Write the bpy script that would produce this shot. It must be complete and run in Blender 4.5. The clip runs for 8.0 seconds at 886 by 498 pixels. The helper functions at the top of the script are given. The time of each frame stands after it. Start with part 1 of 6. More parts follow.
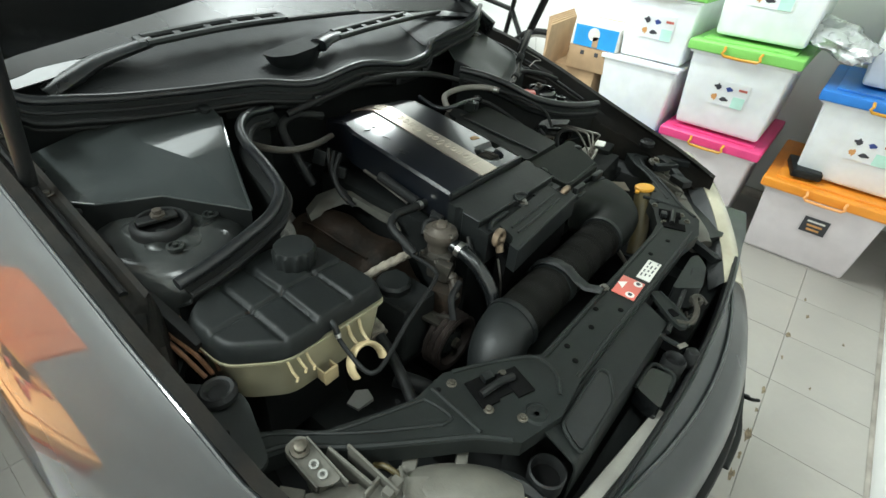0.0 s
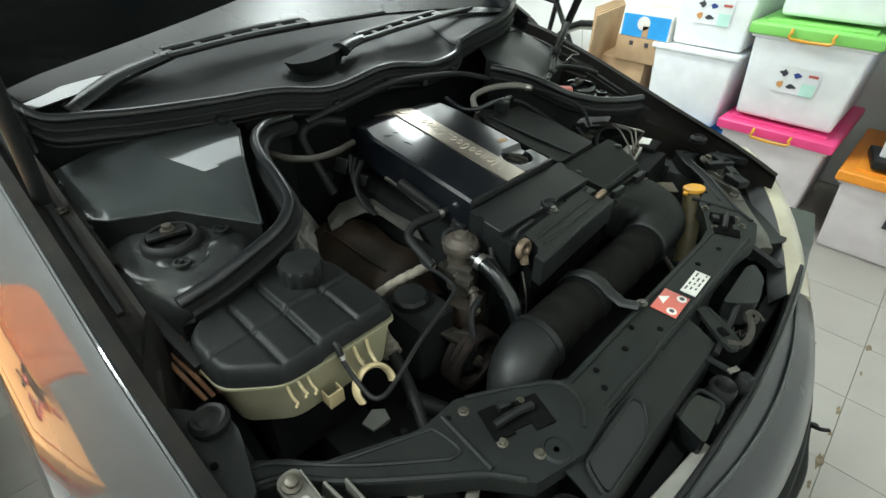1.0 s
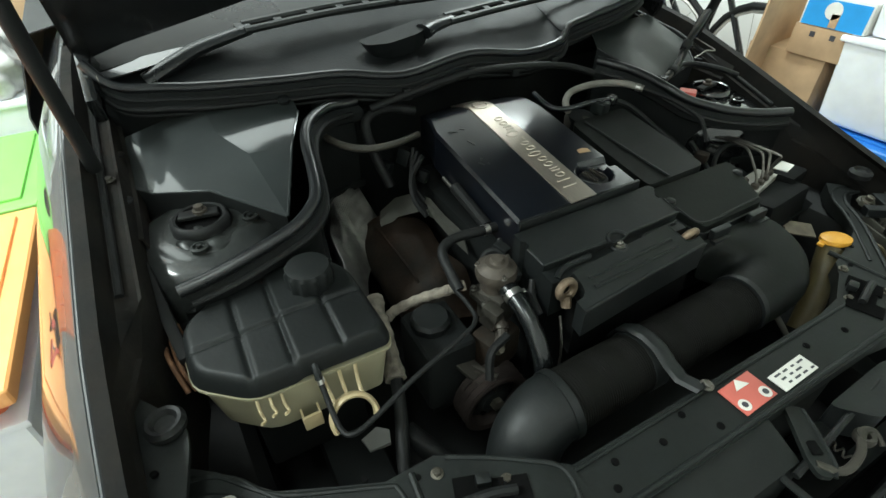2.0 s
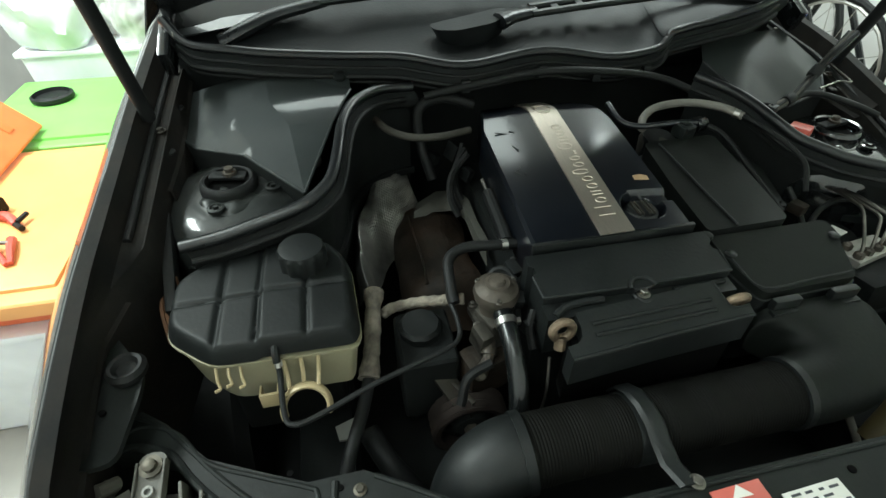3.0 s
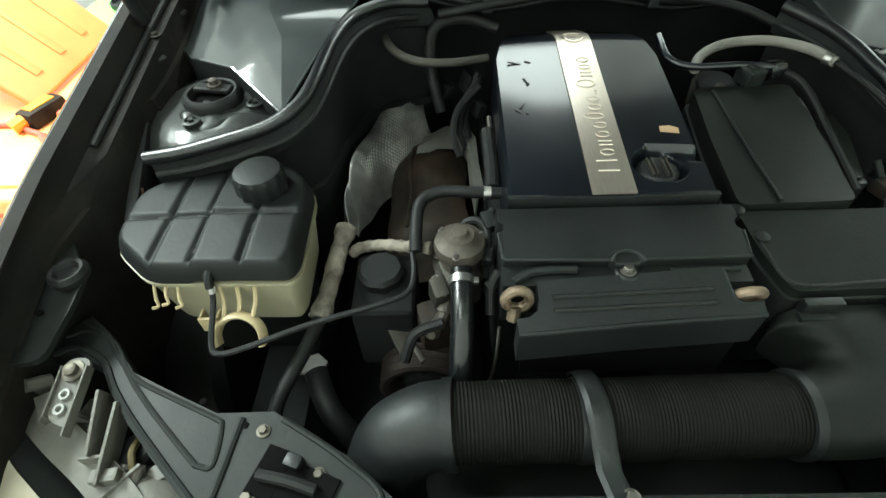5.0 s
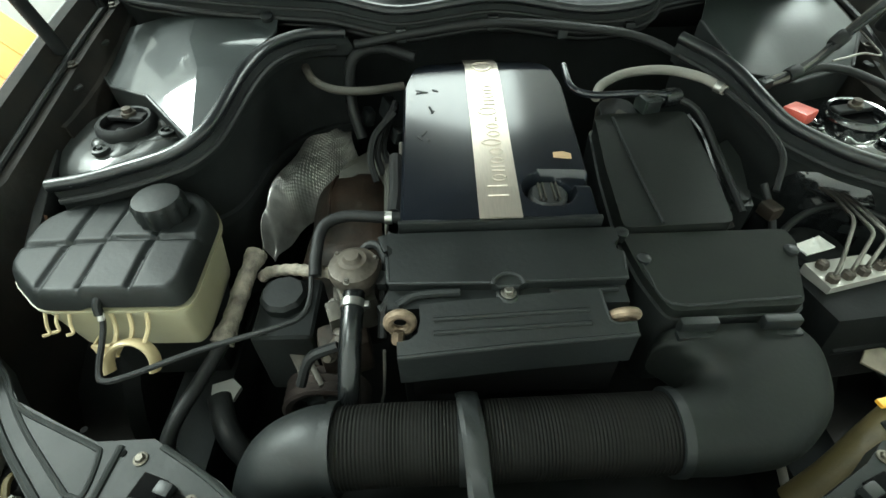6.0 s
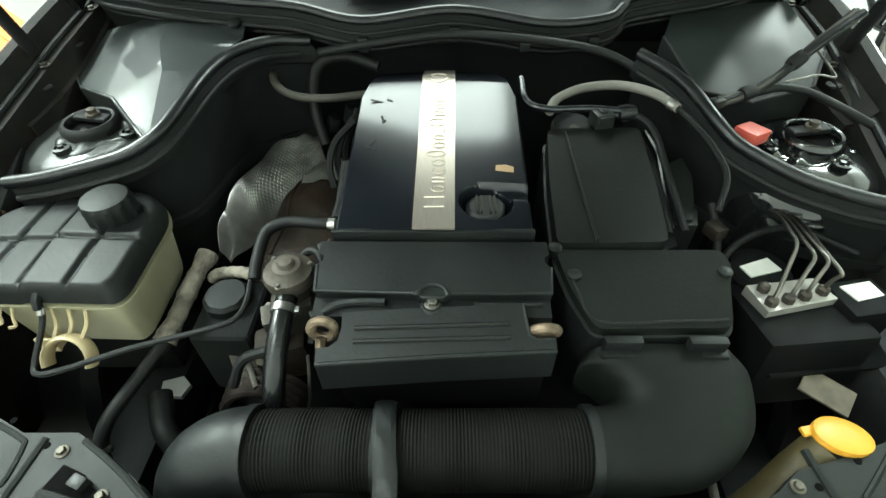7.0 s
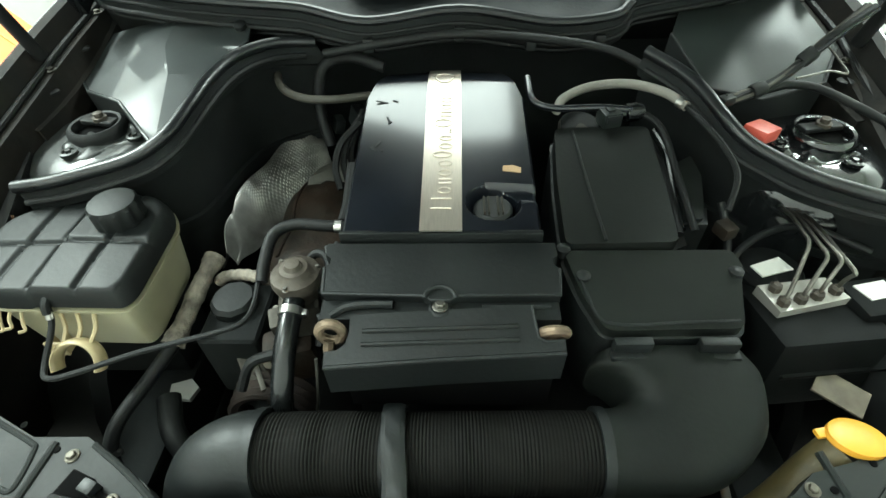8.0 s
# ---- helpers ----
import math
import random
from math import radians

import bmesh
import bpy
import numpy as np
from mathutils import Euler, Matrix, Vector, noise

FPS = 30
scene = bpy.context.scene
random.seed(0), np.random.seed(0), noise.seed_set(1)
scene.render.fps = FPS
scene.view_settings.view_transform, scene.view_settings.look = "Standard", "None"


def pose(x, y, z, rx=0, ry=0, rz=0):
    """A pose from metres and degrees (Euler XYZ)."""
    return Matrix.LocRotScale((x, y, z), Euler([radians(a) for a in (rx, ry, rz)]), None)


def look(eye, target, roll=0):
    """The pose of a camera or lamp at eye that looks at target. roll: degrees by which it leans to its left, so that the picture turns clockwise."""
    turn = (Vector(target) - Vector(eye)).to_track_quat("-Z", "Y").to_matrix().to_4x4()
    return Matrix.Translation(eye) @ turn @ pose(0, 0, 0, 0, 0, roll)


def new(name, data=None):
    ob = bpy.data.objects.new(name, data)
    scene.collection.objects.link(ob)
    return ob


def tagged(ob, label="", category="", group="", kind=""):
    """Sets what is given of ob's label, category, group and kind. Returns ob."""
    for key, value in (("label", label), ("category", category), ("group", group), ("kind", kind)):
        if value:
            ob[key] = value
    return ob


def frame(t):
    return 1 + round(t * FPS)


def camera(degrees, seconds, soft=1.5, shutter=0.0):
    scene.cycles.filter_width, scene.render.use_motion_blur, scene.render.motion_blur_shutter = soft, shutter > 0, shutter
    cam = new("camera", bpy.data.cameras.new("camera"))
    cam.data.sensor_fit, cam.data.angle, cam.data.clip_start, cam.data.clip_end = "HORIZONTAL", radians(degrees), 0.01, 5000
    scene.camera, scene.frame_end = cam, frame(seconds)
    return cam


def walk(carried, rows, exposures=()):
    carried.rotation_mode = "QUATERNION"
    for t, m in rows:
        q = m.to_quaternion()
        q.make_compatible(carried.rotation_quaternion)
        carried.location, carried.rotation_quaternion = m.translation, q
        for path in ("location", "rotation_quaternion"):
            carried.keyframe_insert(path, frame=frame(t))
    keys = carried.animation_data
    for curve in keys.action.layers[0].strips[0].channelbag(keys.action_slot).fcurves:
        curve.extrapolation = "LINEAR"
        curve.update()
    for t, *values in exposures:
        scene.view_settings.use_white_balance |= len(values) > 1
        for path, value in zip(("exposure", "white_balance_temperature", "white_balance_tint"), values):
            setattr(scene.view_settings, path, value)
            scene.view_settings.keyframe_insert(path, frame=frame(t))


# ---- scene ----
cam = camera(83.9, 8.0)
PATH = [
    (0, (-0.796, -0.694, 1.298), (0.518, 0.275, 0.143), 5.3),
    (0.5, (-0.751, -0.696, 1.294), (0.497, 0.349, 0.133), 3.0),
    (1, (-0.711, -0.699, 1.286), (0.46, 0.426, 0.119), 0.6),
    (1.5, (-0.641, -0.685, 1.281), (0.377, 0.57, 0.103), -3.1),
    (1.7, (-0.586, -0.694, 1.286), (0.318, 0.619, 0.079), -2.3),
    (2.8, (-0.391, -0.694, 1.284), (0.003, 0.783, -0.005), 0.0),
    (3, (-0.357, -0.695, 1.283), (-0.029, 0.794, -0.01), 0.3),
    (3.5, (-0.308, -0.671, 1.258), (-0.119, 0.808, -0.075), -1.2),
    (4, (-0.206, -0.663, 1.221), (-0.241, 0.725, -0.219), -1.1),
    (4.2, (-0.196, -0.66, 1.217), (-0.233, 0.711, -0.239), -1.2),
    (5.3, (-0.186, -0.651, 1.239), (-0.215, 0.708, -0.228), -2.9),
    (5.5, (-0.18, -0.652, 1.237), (-0.191, 0.72, -0.218), -2.5),
    (6, (-0.068, -0.659, 1.244), (-0.052, 0.759, -0.166), -1.4),
    (6.5, (0.03, -0.662, 1.252), (-0.006, 0.765, -0.149), -0.7),
    (7, (0.036, -0.658, 1.253), (-0.008, 0.77, -0.146), -1.0),
    (7.5, (0.033, -0.655, 1.251), (-0.032, 0.776, -0.144), -1.8),
    (8, (0.033, -0.653, 1.253), (-0.032, 0.772, -0.149), -2.0),
]
walk(cam, [(t, look(eye, target, roll)) for t, eye, target, roll in PATH], [(0, -0.9, 6350, 12), (0.5, -0.97, 6350, 12), (1.0, -1.02, 6350, 12), (1.7, -1.12, 6350, 11), (2.8, -1.22, 6350, 8), (3.5, -1.0, 6350, 8), (4.2, -0.6, 6350, 7), (5.3, -0.35, 6350, 6), (6.0, -0.25, 6350, 4), (8.0, -0.2, 6350, 4)])

# ---------------------------------------------------------------- world and light
world = bpy.data.worlds.new("world")
scene.world = world
world.use_nodes = True
bg = world.node_tree.nodes["Background"]
bg.inputs["Color"].default_value = (0.75, 0.85, 1.0, 1)
bg.inputs["Strength"].default_value = 0.25
scene.view_settings.exposure = 0.0


def area_lamp(name, place, target, sx, sy, watts, colour):
    data = bpy.data.lights.new(name, "AREA")
    data.shape, data.size, data.size_y, data.energy, data.color = "RECTANGLE", sx, sy, watts, colour
    ob = new(name, data)
    ob.matrix_world = look(place, target)
    return ob


# unseen ceiling: lamps 1, 2, 5 are added fill; 3, 4 follow cover reflections
LAMPS = [((-1.98, 0.6, 2.66), 0.3, 1.2, 225), ((0.95, 0.75, 2.66), 0.3, 1.2, 95), ((-0.5, 1.9, 2.66), 2.2, 1.5, 122), ((1.95, 1.6, 2.66), 0.7, 0.6, 105), ((-0.9, -0.85, 2.66), 0.4, 0.6, 22)]
for spot, lx, ly, watts in LAMPS:
    area_lamp("added_light", spot, (spot[0], spot[1] + 0.0001, 0), lx, ly, watts, (0.9, 1.0, 0.95))

# ---------------------------------------------------------------- materials


def mat(name, col, rough=0.5, metal=0.0, var=0.2, scale=12, bump=0.15, bscale=160, dust=0.0, dustcol=(0.22, 0.2, 0.17), coat=0.0, crough=0.06, spec=0.5, trans=0.0, aniso=None, rvar=0.15, sss=0.0):
    m = bpy.data.materials.new(name)
    m.use_nodes = True
    nt = m.node_tree
    b = nt.nodes["Principled BSDF"]
    tc = nt.nodes.new("ShaderNodeTexCoord")
    n1 = nt.nodes.new("ShaderNodeTexNoise")
    n1.inputs["Scale"].default_value, n1.inputs["Detail"].default_value = scale, 5
    n2 = nt.nodes.new("ShaderNodeTexNoise")
    n2.inputs["Scale"].default_value, n2.inputs["Detail"].default_value = bscale, 3
    src = tc.outputs["Object"]
    if aniso:
        mp = nt.nodes.new("ShaderNodeMapping")
        mp.inputs["Scale"].default_value = aniso
        nt.links.new(src, mp.inputs["Vector"])
        src = mp.outputs["Vector"]
    nt.links.new(src, n1.inputs["Vector"])
    nt.links.new(src, n2.inputs["Vector"])
    ramp = nt.nodes.new("ShaderNodeValToRGB")
    ramp.color_ramp.elements[0].position, ramp.color_ramp.elements[1].position = 0.3, 0.72
    ramp.color_ramp.elements[0].color = (*[c * (1 - var) for c in col], 1)
    ramp.color_ramp.elements[1].color = (*[min(1, c * (1 + var)) for c in col], 1)
    nt.links.new(n1.outputs["Fac"], ramp.inputs["Fac"])
    colour = ramp.outputs["Color"]
    if dust > 0:
        n3 = nt.nodes.new("ShaderNodeTexNoise")
        n3.inputs["Scale"].default_value, n3.inputs["Detail"].default_value, n3.inputs["Roughness"].default_value = 9, 8, 0.7
        nt.links.new(tc.outputs["Object"], n3.inputs["Vector"])
        r3 = nt.nodes.new("ShaderNodeValToRGB")
        r3.color_ramp.elements[0].position, r3.color_ramp.elements[1].position = 0.38, 0.75
        r3.color_ramp.elements[0].color, r3.color_ramp.elements[1].color = (0, 0, 0, 1), (dust, dust, dust, 1)
        nt.links.new(n3.outputs["Fac"], r3.inputs["Fac"])
        mx = nt.nodes.new("ShaderNodeMix")
        mx.data_type = "RGBA"
        nt.links.new(r3.outputs["Color"], mx.inputs["Factor"])
        nt.links.new(colour, mx.inputs["A"])
        mx.inputs["B"].default_value = (*dustcol, 1)
        colour = mx.outputs["Result"]
    nt.links.new(colour, b.inputs["Base Color"])
    mr = nt.nodes.new("ShaderNodeMapRange")
    mr.inputs["To Min"].default_value, mr.inputs["To Max"].default_value = max(0.02, rough - rvar * 0.7), min(1, rough + rvar)
    nt.links.new(n1.outputs["Fac"], mr.inputs["Value"])
    nt.links.new(mr.outputs["Result"], b.inputs["Roughness"])
    b.inputs["Metallic"].default_value = metal
    b.inputs["Specular IOR Level"].default_value = spec
    b.inputs["Coat Weight"].default_value = coat
    b.inputs["Coat Roughness"].default_value = crough
    b.inputs["Transmission Weight"].default_value = trans
    if sss:
        b.inputs["Subsurface Weight"].default_value = sss
        b.inputs["Subsurface Radius"].default_value = (0.02, 0.018, 0.01)
    if bump:
        bp = nt.nodes.new("ShaderNodeBump")
        bp.inputs["Strength"].default_value, bp.inputs["Distance"].default_value = bump, 0.002
        nt.links.new(n2.outputs["Fac"], bp.inputs["Height"])
        nt.links.new(bp.outputs["Normal"], b.inputs["Normal"])
    return m


PLASTIC = mat("black_plastic", (0.0065, 0.008, 0.0082), 0.44, dust=0.12, dustcol=(0.05, 0.05, 0.046), spec=0.33)
PLASTIC_D = mat("dusty_plastic", (0.0055, 0.007, 0.0072), 0.48, dust=0.14, dustcol=(0.035, 0.037, 0.036), spec=0.36)
FILTER = mat("matt_filter_plastic", (0.005, 0.0063, 0.0055), 0.58, var=0.3, dust=0.16, dustcol=(0.026, 0.03, 0.025), spec=0.19)
RUBBER = mat("black_rubber", (0.0065, 0.0072, 0.0074), 0.55, dust=0.14, dustcol=(0.045, 0.043, 0.04), bump=0.1, spec=0.26)
RIBBED = mat("matt_ribbed_rubber", (0.0036, 0.0036, 0.003), 0.72, var=0.4, scale=7, dust=0.07, dustcol=(0.022, 0.02, 0.015), bump=0.1, spec=0.12)
HOSEGLOSS = mat("smooth_hose_rubber", (0.005, 0.006, 0.0065), 0.24, rvar=0.1, dust=0.1, dustcol=(0.04, 0.038, 0.034), bump=0.05, spec=0.5)
# uneven near-black colour shared by the inner bay parts
BAYDARK = mat("dark_bay_panel", (0.009, 0.0105, 0.0105), 0.75, var=0.5, scale=6, dust=0.15, dustcol=(0.026, 0.023, 0.018), spec=0.12)
WINGDIRT = mat("rust_dusted_wing", (0.0085, 0.009, 0.0085), 0.7, var=0.5, scale=14, bump=0.5, bscale=50, dust=0.4, dustcol=(0.036, 0.025, 0.017), spec=0.14)
TANKTOP = mat("dusty_tank_plastic", (0.0055, 0.0068, 0.0068), 0.5, var=0.3, scale=8, dust=0.18, dustcol=(0.03, 0.032, 0.03), bump=0.1, spec=0.26)
RUBBER_S = mat("seal_rubber", (0.007, 0.008, 0.009), 0.3, rvar=0.1, bump=0.06, spec=0.5, dust=0.12, dustcol=(0.04, 0.04, 0.038))
# near-black colour that stands in for the shade inside openings
HOLE_SHADE = mat("hollow_shade", (0.004, 0.004, 0.004), 0.95, var=0.3, bump=0, spec=0.05)
GLOSS = mat("gloss_black", (0.003, 0.0045, 0.008), 0.3, coat=0.85, crough=0.14, bump=0.012, rvar=0.08, spec=0.25, dust=0.06, dustcol=(0.08, 0.075, 0.065))
BLACKPAINT = mat("black_paint", (0.006, 0.007, 0.0075), 0.2, coat=0.3, bump=0.12, bscale=60, dust=0.1, dustcol=(0.08, 0.075, 0.07))
BAYPAINT = mat("bay_paint", (0.0085, 0.01, 0.011), 0.27, coat=0.0, dust=0.12, dustcol=(0.05, 0.05, 0.05), bump=0.05, spec=0.4)
CARPAINT = mat("grey_car_paint", (0.012, 0.0142, 0.016), 0.55, metal=0.2, coat=1.0, crough=0.05, var=0.1, bump=0.0, dust=0.12, dustcol=(0.05, 0.053, 0.05))
CARPAINT.node_tree.nodes["Principled BSDF"].inputs["Coat IOR"].default_value = 1.6
CARRIER = mat("carrier_paint", (0.0075, 0.0095, 0.009), 0.55, var=0.35, dust=0.22, dustcol=(0.032, 0.034, 0.03), bump=0.12, spec=0.24)
DULLBOLT = mat("dulled_bolt", (0.11, 0.1, 0.08), 0.5, metal=0.7, var=0.4, scale=60, dust=0.3, dustcol=(0.07, 0.06, 0.05))
STEEL = mat("worn_steel", (0.2, 0.19, 0.17), 0.42, metal=1.0, var=0.3, dust=0.3, dustcol=(0.1, 0.09, 0.08))
ALU = mat("cast_aluminium", (0.075, 0.07, 0.06), 0.6, metal=0.8, var=0.4, dust=0.45, dustcol=(0.035, 0.03, 0.024), bump=0.3)
CHROME = mat("bright_steel", (0.42, 0.41, 0.39), 0.32, metal=1.0, bump=0.05, var=0.3)
STRIP = mat("brushed_strip", (0.62, 0.555, 0.48), 0.33, metal=0.9, var=0.08, aniso=(60, 4, 4), bump=0.05)
BRONZE = mat("rusty_bronze", (0.2, 0.15, 0.105), 0.5, metal=0.7, var=0.5, scale=60, bump=0.3)
RUST = mat("burnt_brown_metal", (0.011, 0.0095, 0.007), 0.62, metal=0.3, var=0.5, scale=25, bump=0.4, dust=0.6, dustcol=(0.06, 0.031, 0.017), spec=0.3)
PLATE = mat("dull_grey_plate", (0.07, 0.07, 0.06), 0.6, metal=0.4, var=0.35, scale=20, dust=0.3, dustcol=(0.06, 0.055, 0.045))
FOIL = mat("heat_foil", (0.42, 0.415, 0.39), 0.33, metal=0.85, var=0.4, scale=20, dust=0.3, dustcol=(0.1, 0.095, 0.085), bump=0.08)
CREAM = mat("cream_plastic", (0.3, 0.28, 0.185), 0.4, var=0.16, dust=0.2, bump=0.05, sss=0.15)
TAGMAT = mat("dirty_tag", (0.13, 0.11, 0.078), 0.6, metal=0.2, var=0.5, scale=40, dust=0.4)
CLIPCREAM = mat("yellowed_clip", (0.43, 0.345, 0.2), 0.42, var=0.12, bump=0.05)
YELLOW = mat("yellow_plastic", (0.68, 0.33, 0.03), 0.4, var=0.08, bump=0.05)
OLIVE = mat("yellowed_neck", (0.065, 0.05, 0.018), 0.5, var=0.5, dust=0.25, dustcol=(0.05, 0.042, 0.028))
TAPE = mat("grey_cloth_wrap", (0.17, 0.15, 0.12), 0.85, var=0.6, scale=45, bump=1.0, bscale=220)
CONDUIT = mat("dusty_conduit", (0.05, 0.045, 0.036), 0.6, var=0.3, bump=0.3)
GREYHOSE = mat("grey_braided_hose", (0.17, 0.16, 0.14), 0.6, var=0.25, bump=0.4)
LAMPGREY = mat("lamp_grey_plastic", (0.1, 0.097, 0.082), 0.55, var=0.3, scale=16, dust=0.4, dustcol=(0.07, 0.062, 0.05), bump=0.2)
TAB = mat("greyed_plastic", (0.28, 0.28, 0.26), 0.6, var=0.15)
PAPER = mat("label_paper", (0.72, 0.71, 0.66), 0.6, var=0.1, bump=0)
REDLAB = mat("red_label", (0.56, 0.13, 0.1), 0.45, var=0.15, bump=0)
INK = mat("label_ink", (0.05, 0.05, 0.06), 0.5, var=0.1, bump=0)
BLUEINK = mat("blue_ink", (0.04, 0.07, 0.28), 0.5, var=0.1, bump=0)
ORINK = mat("orange_ink", (0.65, 0.33, 0.12), 0.5, var=0.1, bump=0)
MINT = mat("mint_ink", (0.55, 0.85, 0.75), 0.5, var=0.1, bump=0)
REDPL = mat("red_plastic", (0.6, 0.1, 0.07), 0.4, var=0.12, bump=0.05)
TUBW = mat("frosted_tub_plastic", (0.86, 0.88, 0.9), 0.35, var=0.06, bump=0.03, sss=0.15)
TUBP = mat("pale_pink_tub", (0.74, 0.68, 0.7), 0.35, var=0.06, bump=0.03)
LIDG = mat("green_lid", (0.23, 0.6, 0.13), 0.4, var=0.08, bump=0.03)
LIDP = mat("pink_lid", (0.85, 0.07, 0.25), 0.4, var=0.08, bump=0.03)
LIDO = mat("orange_lid", (0.9, 0.32, 0.03), 0.4, var=0.08, bump=0.03)
LIDB = mat("blue_lid", (0.03, 0.22, 0.7), 0.4, var=0.08, bump=0.03)
LIDA = mat("orange_lid_plastic", (0.93, 0.25, 0.075), 0.4, var=0.08, bump=0.03)
LIDR = mat("red_orange_tub", (0.88, 0.17, 0.05), 0.4, var=0.08, bump=0.03)
LIDY = mat("amber_lid", (0.98, 0.44, 0.15), 0.4, var=0.08, bump=0.03)
CARD = mat("brown_card", (0.42, 0.28, 0.16), 0.8, var=0.15, bump=0.15)
TAG = mat("packing_tape", (0.5, 0.35, 0.2), 0.25, var=0.1, bump=0)
CARDBLUE = mat("blue_card", (0.02, 0.3, 0.7), 0.6, var=0.1, bump=0)
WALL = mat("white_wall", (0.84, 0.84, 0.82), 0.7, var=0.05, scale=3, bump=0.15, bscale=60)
# darker copy of the wall white, so the wing mirrors less brightness
WALLDIM = mat("dimmed_wall", (0.55, 0.55, 0.54), 0.75, var=0.12, scale=3, bump=0.15, bscale=60)
CEIL = mat("white_ceiling", (0.84, 0.84, 0.82), 0.8, var=0.04, scale=3)
TILE = mat("cream_floor_tile", (0.38, 0.36, 0.33), 0.34, var=0.08, scale=5, dust=0.2, dustcol=(0.26, 0.23, 0.18), bump=0.03)
STAIN = mat("dried_dirt", (0.2, 0.16, 0.1), 0.8, var=0.6, scale=80, bump=0.2)
GROUT = mat("dirty_grout", (0.37, 0.34, 0.3), 0.8, var=0.4, scale=9)
GLASS = mat("windscreen_glass", (0.012, 0.0125, 0.0125), 0.26, spec=0.28, bump=0, var=0.12, scale=4, rvar=0.06, dust=0.18, dustcol=(0.035, 0.034, 0.032))
COWL = mat("grey_cowl_plastic", (0.0042, 0.0054, 0.0058), 0.52, dust=0.12, dustcol=(0.016, 0.018, 0.018), spec=0.2)
DARK = mat("dark_underbody", (0.013, 0.0145, 0.0145), 0.85, dust=0.12, dustcol=(0.06, 0.055, 0.05))
LENS = mat("yellowed_lens", (0.45, 0.41, 0.31), 0.2, coat=0.5, bump=0.05, var=0.2)
CHASSISW = mat("pale_bumper_foam", (0.32, 0.31, 0.28), 0.7, dust=0.4, dustcol=(0.12, 0.11, 0.09))
RUSTW = mat("rusty_wire", (0.13, 0.06, 0.028), 0.7, var=0.6, scale=40, bump=0.3)
BAG = mat("silvery_plastic_bag", (0.5, 0.51, 0.52), 0.25, metal=0.3, var=0.3, bump=0.1)
SACK = mat("clear_sack_film", (0.55, 0.55, 0.53), 0.3, var=0.3, scale=9, bump=0.3, bscale=40, spec=0.4)
VALVE = mat("brown_cast_metal", (0.065, 0.055, 0.044), 0.55, metal=0.4, var=0.3, scale=30, bump=0.3, dust=0.2, dustcol=(0.12, 0.1, 0.08))
PULLEY = mat("rust_dusted_pulley", (0.03, 0.022, 0.019), 0.6, metal=0.3, var=0.5, scale=20, bump=0.2)
BUMPER = mat("bumper_paint", (0.013, 0.016, 0.0165), 0.3, coat=0.3, var=0.1, bump=0.03, dust=0.15, dustcol=(0.08, 0.08, 0.075))

# ---------------------------------------------------------------- mesh helpers
V = Vector


def part(name, bm, material, parent, label="", sharp=35):
    me = bpy.data.meshes.new(name)
    bmesh.ops.recalc_face_normals(bm, faces=bm.faces)
    bm.to_mesh(me)
    bm.free()
    me.materials.append(material)
    me.shade_smooth()
    me.set_sharp_from_angle(angle=radians(sharp))
    ob = new(name, me)
    if parent is not None:
        ob.parent = parent
        if parent.type == "EMPTY":
            ob.matrix_parent_inverse = Matrix.Translation(-parent.location)
    if label:
        ob["label"] = label
    return ob


def thing(name, base, label, category, group="", kind=""):
    ob = new(name)
    ob.location = base
    ob.empty_display_size = 0.05
    return tagged(ob, label, category, group, kind)


def solo(name, bm, material, label, category, kind="", group="", sharp=35):
    return tagged(part(name, bm, material, None, sharp=sharp), label, category, group, kind)


def bevel(bm, width, seg=2, angle=30, only=None):
    if width <= 0:
        return bm
    edges = [e for e in bm.edges if len(e.link_faces) == 2 and e.calc_face_angle(0) > radians(angle) and (only is None or only(e))]
    bmesh.ops.bevel(bm, geom=edges, offset=width, segments=seg, affect="EDGES", profile=0.6, clamp_overlap=True)
    return bm


def box(c, s, bev=0.003, rot=(0, 0, 0), seg=2, taper=(1, 1)):
    bm = bmesh.new()
    bmesh.ops.create_cube(bm, size=1)
    for v in bm.verts:
        k = 1 if v.co.z > 0 else 0
        v.co.x *= s[0] * (1 if k else taper[0])
        v.co.y *= s[1] * (1 if k else taper[1])
        v.co.z *= s[2]
    bevel(bm, bev, seg)
    bm.transform(pose(*c, *rot))
    return bm


def join(*bms):
    out = bms[0]
    for b in bms[1:]:
        me = bpy.data.meshes.new("tmp")
        b.to_mesh(me)
        b.free()
        out.from_mesh(me)
        bpy.data.meshes.remove(me)
    return out


def rounded(pts, r, n=3):
    """Rounds the corners of a closed outline."""
    out = []
    k = len(pts)
    for i in range(k):
        p, a, b = V(pts[i]), V(pts[i - 1]), V(pts[(i + 1) % k])
        da, db = (a - p), (b - p)
        ra = min(r, da.length * 0.45, db.length * 0.45)
        p0, p1 = p + da.normalized() * ra, p + db.normalized() * ra
        for j in range(n + 1):
            t = j / n
            out.append(tuple((1 - t) ** 2 * p0 + 2 * t * (1 - t) * p + t * t * p1))
    return out


